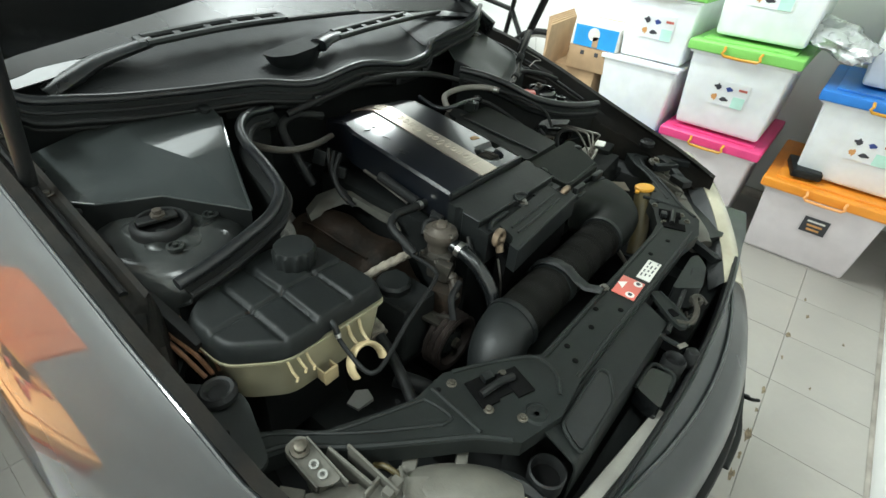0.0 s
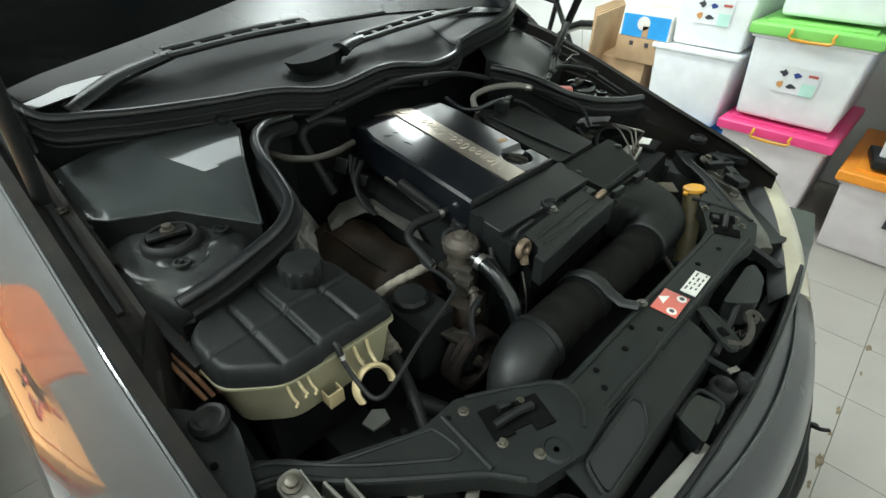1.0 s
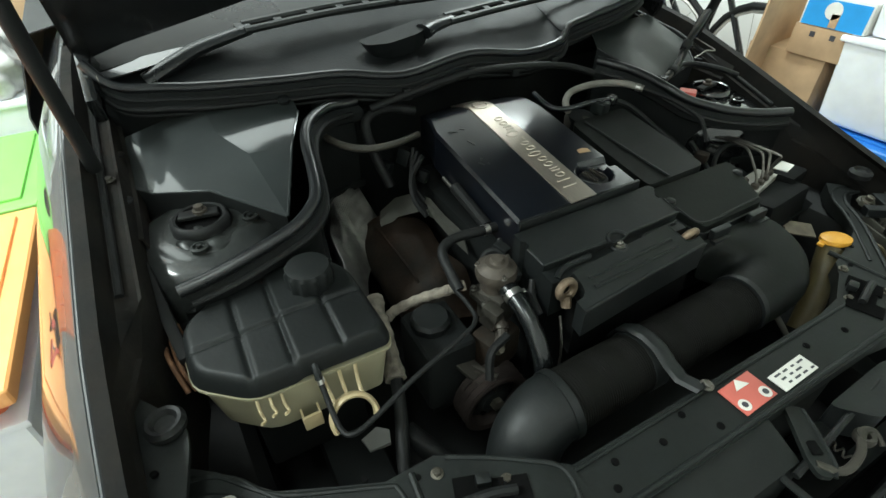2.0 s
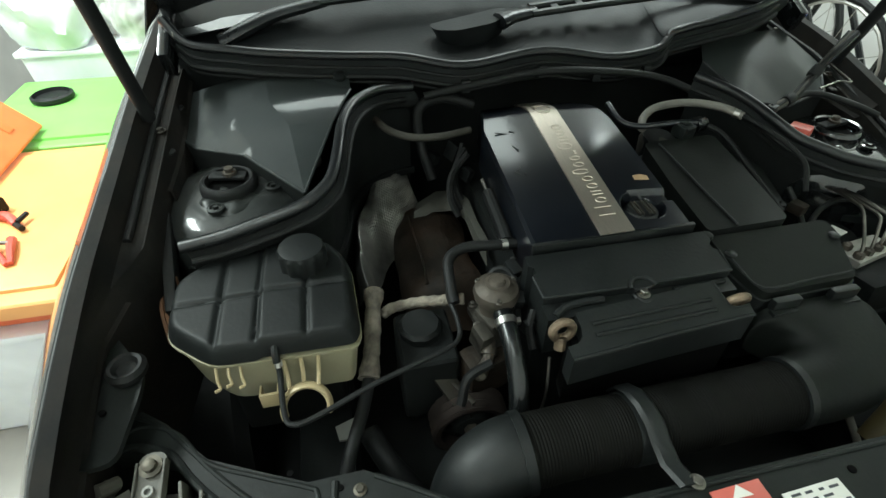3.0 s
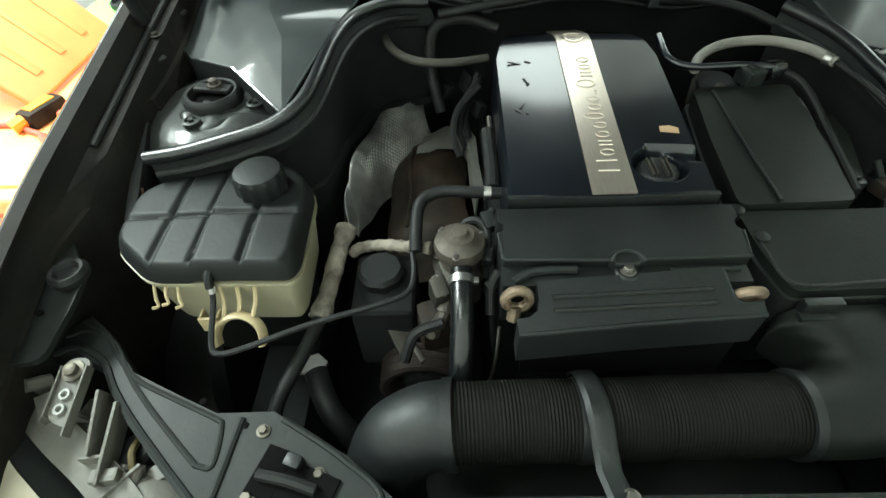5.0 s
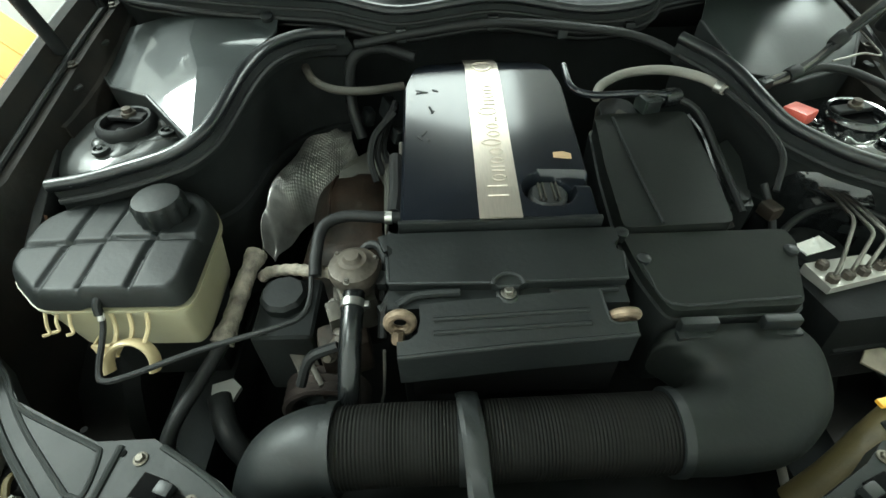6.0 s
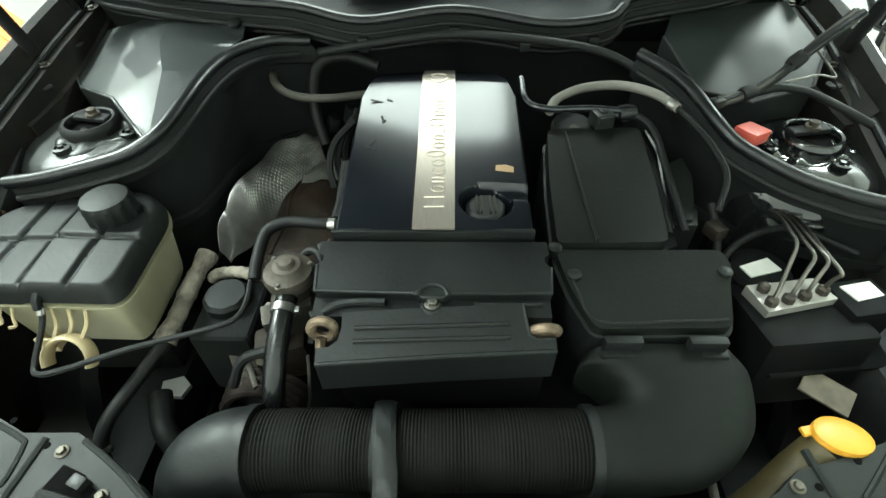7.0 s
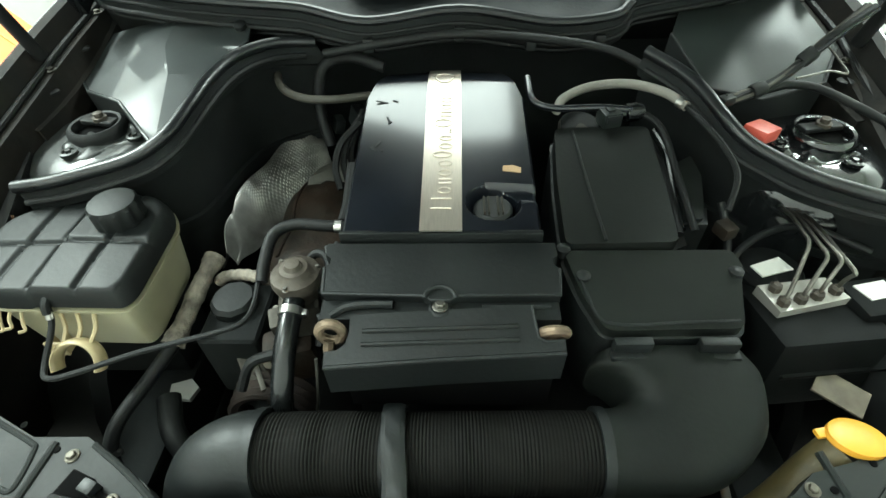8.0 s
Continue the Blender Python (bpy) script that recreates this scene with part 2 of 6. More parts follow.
def prism(pts, z0, z1, bev=0.003, seg=2, r=0.0, grow=1.0):
    """An upright block on an outline; z0 and z1 are numbers or functions of x, y. grow scales the foot."""
    if r:
        pts = rounded(pts, r)
    f0 = z0 if callable(z0) else (lambda x, y: z0)
    f1 = z1 if callable(z1) else (lambda x, y: z1)
    cx, cy = sum(p[0] for p in pts) / len(pts), sum(p[1] for p in pts) / len(pts)
    bm = bmesh.new()
    lo = [bm.verts.new((cx + (p[0] - cx) * grow, cy + (p[1] - cy) * grow, f0(*p))) for p in pts]
    hi = [bm.verts.new((p[0], p[1], f1(*p))) for p in pts]
    n = len(pts)
    for i in range(n):
        bm.faces.new((lo[i], lo[(i + 1) % n], hi[(i + 1) % n], hi[i]))
    bm.faces.new(lo[::-1])
    bm.faces.new(hi)
    top = set(hi)
    return bevel(bm, bev, seg, 40, lambda e: e.verts[0] in top and e.verts[1] in top)


def spline(pts, steps=6, closed=False):
    p = [V(q) for q in pts]
    out = []
    n = len(p)
    for i in range(n if closed else n - 1):
        a, b = p[i], p[(i + 1) % n]
        p0 = p[i - 1] if (i > 0 or closed) else a * 2 - b
        p3 = p[(i + 2) % n] if (i + 2 < n or closed) else b * 2 - a
        for j in range(steps):
            t = j / steps
            out.append(0.5 * ((2 * a) + (b - p0) * t + (2 * p0 - 5 * a + 4 * b - p3) * t * t + (3 * a - p0 - 3 * b + p3) * t ** 3))
    if not closed:
        out.append(p[-1])
    return out


def tube(pts, r, n=10, steps=6, closed=False, flat=1.0, up=None):
    """A round bar along a smooth line; r is a number or a function of the share of its length."""
    line = spline(pts, steps, closed) if steps else [V(q) for q in pts]
    bm = bmesh.new()
    rings = []
    m = len(line)
    side = None
    for i, p in enumerate(line):
        d = (line[(i + 1) % m] - line[i - 1]) if (closed or 0 < i < m - 1) else (line[1] - line[0] if i == 0 else line[-1] - line[-2])
        d.normalize()
        if side is None:
            ref = V(up) if up else (V((0, 0, 1)) if abs(d.z) < 0.9 else V((1, 0, 0)))
            side = d.cross(ref).normalized()
        side = (side - d * side.dot(d)).normalized()
        other = d.cross(side)
        rr = r(i / (m - 1)) if callable(r) else r
        rings.append([bm.verts.new(p + side * (rr * math.cos(a)) + other * (rr * flat * math.sin(a))) for a in [2 * math.pi * k / n for k in range(n)]])
    for i in range(m if closed else m - 1):
        A, B = rings[i], rings[(i + 1) % m]
        for k in range(n):
            bm.faces.new((A[k], A[(k + 1) % n], B[(k + 1) % n], B[k]))
    if not closed:
        bm.faces.new(rings[0][::-1])
        bm.faces.new(rings[-1])
    return bm


def revolve(profile, n=24, m=None, wob=None):
    """Turns a profile of (radius, height) round z."""
    bm = bmesh.new()
    rings = []
    for r, z in profile:
        rings.append([bm.verts.new(((r * (1 + (wob(k, z) if wob else 0))) * math.cos(2 * math.pi * k / n), (r * (1 + (wob(k, z) if wob else 0))) * math.sin(2 * math.pi * k / n), z)) for k in range(n)])
    for A, B in zip(rings, rings[1:]):
        for k in range(n):
            bm.faces.new((A[k], A[(k + 1) % n], B[(k + 1) % n], B[k]))
    bm.faces.new(rings[0][::-1])
    bm.faces.new(rings[-1])
    if m is not None:
        bm.transform(m)
    return bm


def loft(rings, cap=True, closed=True):
    bm = bmesh.new()
    vs = [[bm.verts.new(p) for p in r] for r in rings]
    n = len(vs[0])
    for A, B in zip(vs, vs[1:]):
        for k in range(n if closed else n - 1):
            bm.faces.new((A[k], A[(k + 1) % n], B[(k + 1) % n], B[k]))
    if cap and closed:
        bm.faces.new(vs[0][::-1])
        bm.faces.new(vs[-1])
    return bm


def thicken(bm, thick):
    """Gives an open surface a back at the distance thick, and closes its rim."""
    bm.normal_update()
    vs = list(bm.verts)
    back = {v: bm.verts.new(v.co - v.normal * thick) for v in vs}
    rim = [e for e in bm.edges if len(e.link_faces) == 1]
    faces = list(bm.faces)
    for f in faces:
        bm.faces.new([back[v] for v in reversed(f.verts)])
    for e in rim:
        loop = next(iter(e.link_loops))
        a, b = loop.vert, loop.link_loop_next.vert
        bm.faces.new((b, a, back[a], back[b]))
    return bm


def sheet(rows, thick=0.003):
    """A surface through rows of points, with thickness."""
    bm = loft(rows, cap=False, closed=False)
    bmesh.ops.recalc_face_normals(bm, faces=bm.faces)
    if sum(f.normal.z for f in bm.faces) < 0:
        bmesh.ops.reverse_faces(bm, faces=bm.faces)
    return thicken(bm, thick)


def bolt(c, r=0.007, h=0.006, m=None):
    """A hexagon head on a washer."""
    a = revolve([(r * 1.55, 0), (r * 1.55, 0.0015), (r * 1.35, 0.002)], 16)
    b = revolve([(r, 0.002), (r, h * 0.85), (r * 0.82, h)], 6)
    bm = join(a, b)
    bm.transform(Matrix.Translation(c) @ (m if m is not None else Matrix()))
    return bm


def shrink(poly, k):
    cx, cy = sum(p[0] for p in poly) / len(poly), sum(p[1] for p in poly) / len(poly)
    return [(cx + (p[0] - cx) * k, cy + (p[1] - cy) * k) for p in poly]


def smooth(a, b, v):
    t = min(1, max(0, (v - a) / (b - a)))
    return t * t * (3 - 2 * t)


def lerp(table, x):
    return float(np.interp(x, [a for a, _ in table], [b for _, b in table]))

# ---------------------------------------------------------------- garage
X0, X1, Y0, Y1, TOP = -2.3, 2.55, -1.26, 4.6, 2.75
solo("floor", box((0.12, 1.6, -0.06), (5.2, 6.4, 0.112), 0), GROUT, "grout bed of the tiled garage floor", "floor", "structure")
FLOOR = bpy.data.objects["floor"]
wt = 0.12
solo("wall_east", box((X1 + wt / 2, 1.67, TOP / 2), (wt, 5.86, TOP), 0), WALL, "white painted garage wall behind the tubs", "wall", "structure")
solo("wall_west", box((X0 - wt / 2, 1.67, TOP / 2), (wt, 5.86, TOP), 0), WALLDIM, "garage wall toned down to dim its reflection in the wing", "wall", "structure")
solo("wall_south", box((0.125, Y0 - wt / 2, TOP / 2), (4.85, wt, TOP), 0), WALL, "white painted garage wall before the car", "wall", "structure")
solo("wall_north", box((0.125, Y1 + wt / 2, TOP / 2), (4.85, wt, TOP), 0), WALL, "white painted garage wall behind the car", "wall", "structure")
solo("ceiling", box((0.125, 1.67, TOP + wt / 2), (5.09, 6.1, wt), 0), CEIL, "plain white garage ceiling", "ceiling", "structure")
solo("baseboard", box((0.125, Y0 + 0.008, 0.05), (4.84, 0.016, 0.1), 0.003), WALL, "white skirting with a dirty lower edge", "baseboard", "structure")

# housings invented to go with the added lamps
for spot, lx, ly, watts in LAMPS:
    t = thing("added_lamp", (spot[0], spot[1], TOP), "white lamp added on the unseen garage ceiling", "lamp", "ceiling lamps")
    part("housing", box((spot[0], spot[1], TOP - 0.03), (lx + 0.05, ly + 0.05, 0.058), 0.008), WALL, t)


def storage_tub(base, size, body, lid, label, handle=YELLOW, sticker=True, lid_h=0.045, group="storage tubs"):
    """A lidded tub; its front looks to -x. base: the middle of its foot; size: along x, along y, height without lid."""
    x, y, z = base
    sx, sy, h = size
    t = thing("storage_tub", base, label, "storage tub", group)
    bm = box((x, y, z + h / 2), (sx, sy, h), 0.018, seg=3, taper=(0.9, 0.9))
    part("body", bm, body, t)
    part("rim", box((x, y, z + h - 0.012), (sx + 0.02, sy + 0.02, 0.022), 0.006), body, t)
    if lid:
        low = box((x, y, z + h + lid_h * 0.25), (sx + 0.05, sy + 0.05, lid_h), 0.012, seg=3)
        up = box((x, y, z + h + lid_h * 0.8), (sx - 0.04, sy - 0.04, 0.014), 0.006)
        l = part("lid", join(low, up), lid, t)
        xf, zf = x - sx / 2 - 0.03, z + h + lid_h * 0.3
        for yy in (y,):
            w = 0.075
            pts = [(xf - 0.002, yy - w, zf + 0.012), (xf - 0.02, yy - w * 0.95, zf), (xf - 0.022, yy - w * 0.9, zf - 0.02), (xf - 0.022, yy + w * 0.9, zf - 0.02), (xf - 0.02, yy + w * 0.95, zf), (xf - 0.002, yy + w, zf + 0.012)]
            part("handle", tube(pts, 0.006, 8, 2), handle, t, "bright yellow clip handle")
    if sticker:
        xs = x - sx / 2 + 0.012
        cz, cy = z + h * 0.52, y - 0.0
        tilt = math.degrees(math.atan2(sx * 0.05, h))
        s = part("sticker", box((xs - 0.0015, cy, cz), (0.002, 0.16, 0.11), 0, (0, -tilt, 0)), TUBW, t, "white sticker with small printed pictures")
        for k, (dy, dz, w, hh, mm) in enumerate([(0.05, 0.026, 0.035, 0.024, INK), (0.0, 0.022, 0.045, 0.018, BLUEINK), (0.055, -0.024, 0.026, 0.026, ORINK), (0.012, -0.026, 0.042, 0.018, INK), (-0.055, 0.028, 0.035, 0.01, REDLAB), (-0.05, -0.03, 0.05, 0.05, MINT)]):
            if k in (4, 5):
                bm = box((0, 0, 0), (w, hh, 0.002), 0)
            else:
                rr = random.Random(k + 3)
                bm = prism([(0.5 * w * rr.uniform(0.45, 1.15) * math.cos(a), 0.62 * hh * rr.uniform(0.35, 1.2) * math.sin(a)) for a in [2 * math.pi * q / 11 for q in range(11)]], -0.001, 0.001, 0)
            bm.transform(pose(xs - 0.0035 - dz * math.tan(radians(tilt)), cy + dy, cz + dz, 90, 0, -90) @ pose(0, 0, 0, tilt, 0, 0))
            part("print_mark", bm, mm, s)
    return t


# right-hand stacks
storage_tub((2.1, -0.31, 0), (0.6, 0.42, 0.425), TUBP, LIDP, "pale tub with a pink lid under a white tub", sticker=False)
storage_tub((2.1, -0.31, 0.482), (0.6, 0.42, 0.355), TUBW, LIDG, "frosted white tub with a green lid on a pink lidded tub")
storage_tub((2.12, -0.33, 0.894), (0.56, 0.4, 0.36), TUBW, LIDG, "frosted white tub on a green lidded tub")
storage_tub((2.12, 0.13, 0), (0.6, 0.38, 0.32), TUBW, LIDB, "frosted white tub at the foot of a stack", sticker=False)
storage_tub((2.12, 0.13, 0.372), (0.6, 0.38, 0.345), TUBW, None, "plain white tub in a stack", sticker=False)
storage_tub((2.12, 0.1, 0.722), (0.6, 0.34, 0.3), TUBW, LIDG, "frosted white tub with printed sticker on a stack")
storage_tub((2.08, -0.85, 0), (0.6, 0.47, 0.345), TUBP, LIDO, "white tub with an orange lid and a dark label", handle=LIDY, sticker=False)
storage_tub((2.13, -0.9, 0.4), (0.6, 0.47, 0.345), TUBW, LIDB, "frosted tub with a blue lid on an orange lidded tub")
storage_tub((2.2, -0.96, 0.8), (0.6, 0.46, 0.3), TUBW, LIDG, "frosted tub on a blue lidded tub", sticker=False)

t = bpy.data.objects["storage_tub.006"]
lab = part("label", box((1.786, -0.865, 0.215), (0.003, 0.1, 0.075), 0, (0, -4, 0)), INK, t, "dark label with pale bars")
for k in range(3):
    part("print_bar", box((1.7835 + 0.0003 * k, -0.865, 0.235 - 0.02 * k), (0.002, 0.07 - 0.01 * k, 0.009), 0, (0, -4, 0)), ORINK if k else PAPER, lab)
solo("black_case", box((1.9, -0.72, 0.418), (0.2, 0.12, 0.036), 0.008, (0, 0, 12)), PLASTIC, "flat black plastic case lying on an orange lid", "case")
bm = bmesh.new()
bmesh.ops.create_icosphere(bm, subdivisions=4, radius=1)
for v in bm.verts:
    c = v.co.copy()
    k = 1 + 0.35 * noise.noise(c * 1.7) + 0.16 * abs(noise.noise(c * 5)) + 0.06 * noise.noise(c * 13)
    v.co = V((c.x * 0.2 * k, c.y * 0.09 * k, max(-0.045, c.z * 0.06 * k)))
bm.transform(pose(1.96, -0.6, 0.945, 0, -6, 35))
solo("plastic_bag", bm, BAG, "crumpled silvery plastic bag lying on a green lid", "bag")


def carton(name, c, s, material, label):
    t = thing(name, (c[0], c[1], c[2] - s[2] / 2), label, "box", "cartons")
    part("carton_shell", box(c, s, 0.003), material, t)
    top = c[2] + s[2] / 2
    for k in (-1, 1):
        part("flap", box((c[0] + k * s[0] * 0.25, c[1], top + 0.002), (s[0] * 0.495, s[1] * 0.995, 0.003), 0.001, (0, k * 0.8, 0)), material, t)
    part("tape_strip", box((c[0], c[1], top + 0.0045), (0.05, s[1] * 0.98, 0.001), 0), TAG, t, "shiny brown packing tape")
    return t


carton("cardboard_box", (2.1, 0.53, 0.3), (0.5, 0.34, 0.6), CARD, "closed brown cardboard box on the floor")
up_box = carton("cardboard_box", (2.04, 0.415, 0.66), (0.42, 0.22, 0.115), CARD, "small brown cardboard box with dark marks")
for dy in (-0.05, 0.03):
    part("print_mark", box((1.829, 0.415 + dy, 0.69), (0.002, 0.02, 0.02), 0), INK, up_box)
bb = carton("cardboard_box", (2.04, 0.39, 0.775), (0.42, 0.25, 0.11), PAPER, "white carton with blue printed side and brown tape")
part("printed_side", box((1.829, 0.39, 0.772), (0.002, 0.235, 0.1), 0), CARDBLUE, bb, "blue printed side")
part("print_mark", revolve([(0.032, 0), (0.032, 0.002)], 20, pose(1.8275, 0.4, 0.785, 0, -90, 0)), PAPER, bb)
part("packing_tape", box((1.8265, 0.385, 0.75), (0.002, 0.03, 0.05), 0), CARD, bb, "strip of brown tape")
for k in range(5):
    solo("cardboard_sheet", box((1.86 + 0.05 * k, 0.62 + 0.022 * k, 0.41), (0.4, 0.008, 0.82), 0.001, (3 - k, 0, 8)), CARD, "flattened brown cardboard leaning beside the boxes", "cardboard", group="flattened cartons")


def bicycle(base, turn, label):
    t = thing("bicycle", base, label, "bicycle", "bicycles")
    m = pose(*base, 0, 0, turn)

    def put(name, bm, material, text=""):
        bm.transform(m)
        return part(name, bm, material, t, text)
    for wx in (-0.5, 0.5):
        ring = [(wx + 0.33 * math.cos(a), 0, 0.345 + 0.33 * math.sin(a)) for a in [k * math.pi / 12 for k in range(24)]]
        w = put("wheel", tube(ring, 0.018, 8, 1, closed=True), RUBBER)
        rim = [(wx + 0.305 * math.cos(a), 0, 0.345 + 0.305 * math.sin(a)) for a in [k * math.pi / 12 for k in range(24)]]
        bm = tube(rim, 0.01, 6, 1, closed=True)
        for k in range(14):
            a = k * math.pi / 7
            bm = join(bm, tube([(wx, 0.01, 0.345), (wx + 0.3 * math.cos(a), 0, 0.345 + 0.3 * math.sin(a))], 0.0018, 4, 0))
        bm.transform(m)
        part("rim", bm, CHROME, w, "shiny spoked rim")
    fr = [((-0.5, 0, 0.345), (-0.12, 0, 0.33)), ((-0.12, 0, 0.33), (-0.22, 0, 0.85)), ((-0.12, 0, 0.33), (0.33, 0, 0.72)), ((-0.2, 0, 0.75), (0.32, 0, 0.8)), ((0.5, 0, 0.345), (0.3, 0, 0.95)), ((-0.5, 0, 0.345), (-0.2, 0, 0.75))]
    bm = bmesh.new()
    for a, b in fr:
        bm = join(bm, tube([a, b], 0.016, 8, 0))
    put("bike_frame", bm, BLACKPAINT)
    put("handlebar", tube([(0.2, -0.3, 1.0), (0.3, -0.12, 0.98), (0.3, 0.12, 0.98), (0.2, 0.3, 1.0)], 0.012, 8, 4), CHROME)
    put("saddle", box((-0.24, 0, 0.88), (0.26, 0.13, 0.05), 0.02, seg=3), RUBBER)
    bk = bmesh.new()
    for k in range(7):
        bk = join(bk, box((0.55, -0.12 + 0.04 * k, 0.82), (0.22, 0.004, 0.004), 0), box((0.44 + 0.037 * k, 0, 0.82), (0.004, 0.26, 0.004), 0), box((0.66, -0.12 + 0.04 * k, 0.9), (0.004, 0.004, 0.16), 0), box((0.44, -0.12 + 0.04 * k, 0.9), (0.004, 0.004, 0.16), 0))
    put("basket", bk, BLACKPAINT, "black wire basket")


bicycle((2.25, 1.35, 0), 80, "black bicycle with shiny wheels parked by the wall")
bicycle((2.05, 1.95, 0), 100, "black bicycle with a wire basket parked by the wall")

# left-hand stacks
storage_tub((-1.28, 0.565, 0), (0.54, 0.66, 0.395), TUBW, None, "pale plastic tub at the foot of a stack beside the car", sticker=False)
storage_tub((-1.28, 0.565, 0.398), (0.55, 0.68, 0.079), LIDR, LIDY, "shallow orange tub with a flat amber lid beside the car", handle=LIDO, sticker=False)
storage_tub((-1.28, 1.25, 0), (0.55, 0.55, 0.477), LIDG, LIDG, "tub with a green lid standing behind an amber one", sticker=False)
storage_tub((-1.3, 1.98, 0), (0.6, 0.7, 0.6), TUBW, None, "tall clear tub by the wall behind a green one", sticker=False)
solo("jar_lid", revolve([(0.06, 0), (0.07, 0.005), (0.07, 0.019), (0.061, 0.024), (0.058, 0.01), (0.01, 0.009)], 24, pose(-1.39, 1.32, 0.5205)), PLASTIC, "round black lid lying on a green tub lid", "lid")
t = thing("leaning_lid", (-1.33, 0.81, 0.521), "orange ribbed tub lid leaning upright on the amber tub", "tub lid")
M = pose(-1.494, 0.81, 0.718, 0, 49, 0)
bm = box((0, 0, 0), (0.5, 0.49, 0.022), 0.012, seg=3)
bm.transform(M)
p = part("panel", bm, LIDA, t)
for k in range(3):
    bm = box((0, -0.13 + 0.13 * k, 0.012), (0.4, 0.034, 0.007), 0.003)
    bm.transform(M)
    part("rib", bm, LIDA, p)
LAY = Matrix.Translation((-1.28, 0.53, 0.5205)) @ Matrix.Scale(1.25, 4) @ Matrix.Translation((1.1, -0.285, -0.6705))


def lay(name, bm, material, parent, label=""):
    """A part of a small thing that lies on the amber lid."""
    bm.transform(LAY)
    return part(name, bm, material, parent, label)


t = thing("tape_tool", (-1.28, 0.53, 0.5205), "small dark brown tool lying on the amber lid", "tool")
lay("tool_body", box((-1.1, 0.285, 0.689), (0.045, 0.09, 0.035), 0.008, (0, 0, -20)), RUST, t)
lay("grip", tube([(-1.135, 0.225, 0.685), (-1.118, 0.25, 0.69)], 0.014, 10, 2), LIDO, t)
lay("tape_window", box((-1.1, 0.285, 0.7075), (0.026, 0.06, 0.004), 0.001, (0, 0, -20)), YELLOW, t, "yellow insert")
t = thing("jumper_clip", (-1.155, 0.35, 0.5205), "red spring clip lying on the amber lid", "clip")
lay("jaw", tube([(-1.066, 0.206, 0.676), (-1.03, 0.165, 0.684), (-0.994, 0.122, 0.676)], lambda u: 0.009 - 0.004 * u, 8, 4), REDPL, t)
lay("jaw", tube([(-1.016, 0.2, 0.676), (-1.0, 0.16, 0.682), (-0.988, 0.124, 0.676)], lambda u: 0.009 - 0.004 * u, 8, 4), REDPL, t)
lay("spring", tube([(-1.045, 0.182, 0.684), (-1.028, 0.178, 0.688), (-1.01, 0.18, 0.684)], 0.004, 8, 3), STEEL, t)
lay("lead", tube([(-1.06, 0.206, 0.677), (-1.1, 0.225, 0.677), (-1.16, 0.252, 0.677), (-1.22, 0.25, 0.677)], 0.006, 8, 5), REDPL, t, "red cable")
t = thing("jumper_clip", (-1.19, 0.5, 0.5205), "red and black spring clip lying on the amber lid", "clip")
lay("jaw", tube([(-1.066, 0.286, 0.678), (-1.045, 0.27, 0.684), (-1.027, 0.251, 0.678)], lambda u: 0.011 - 0.003 * u, 8, 4), REDPL, t)
lay("jaw", tube([(-1.028, 0.25, 0.678), (-1.007, 0.229, 0.68)], 0.006, 8, 2), PLASTIC, t)
lay("jaw", tube([(-1.022, 0.25, 0.684), (-1.015, 0.278, 0.684)], 0.005, 8, 2), PLASTIC, t)

bm = bmesh.new()
bmesh.ops.create_icosphere(bm, subdivisions=4, radius=1)
for v in bm.verts:
    c = v.co.copy()
    k = 1 + 0.3 * noise.noise(c * 1.5) + 0.12 * abs(noise.noise(c * 4)) + 0.05 * noise.noise(c * 11)
    v.co = V((c.x * 0.16 * k, c.y * 0.15 * k, max(-0.17, c.z * 0.22 * k)))
bm.transform(pose(-1.46, 1.72, 0.772, 0, 0, 20))
solo("carrier_bag", bm, TUBW, "crumpled white plastic bag standing on a clear tub", "bag")
for place, scale3, label in (((-1.22, 1.98, 0.74), (0.2, 0.22, 0.24), "crumpled clear plastic sack on a tall tub"), ((-1.14, 1.78, 0.69), (0.12, 0.14, 0.14), "small crumpled clear plastic sack on a tall tub")):
    bm = bmesh.new()
    bmesh.ops.create_icosphere(bm, subdivisions=5, radius=1)
    for v in bm.verts:
        c = v.co.copy()
        k = 1 + 0.3 * noise.noise(c * 1.7 + V(place)) + 0.14 * abs(noise.noise(c * 3.2)) + 0.05 * abs(noise.noise(c * 8))
        v.co = V((c.x * scale3[0] * k, c.y * scale3[1] * k, max(0.601 - place[2], c.z * scale3[2] * k)))
    bm.transform(pose(*place, 0, 0, 30))
    solo("plastic_sack", bm, SACK, label, "bag", sharp=80)
carton("cardboard_box", (-1.0, 2.6, 0.45), (0.4, 0.4, 0.9), CARD, "brown cardboard box behind the plastic sacks")

# ---------------------------------------------------------------- the car's body
CAR = thing("car", (0, 0, 0), "grey saloon car with its bonnet open, parked in a garage", "car")
ZL = [(-0.66, 0.70), (-0.6, 0.735), (-0.45, 0.795), (-0.28, 0.845), (-0.17, 0.872), (0.0, 0.905), (0.2, 0.945), (0.45, 0.985), (0.8, 1.0)]
ZR = [(-0.66, 0.68), (-0.6, 0.705), (-0.4, 0.765), (-0.21, 0.82), (0.0, 0.887), (0.2, 0.945), (0.45, 0.985), (0.8, 1.0)]
CX = [(-0.66, 0.60), (-0.6, 0.645), (-0.5, 0.68), (-0.4, 0.697), (-0.2, 0.702), (0.8, 0.702)]


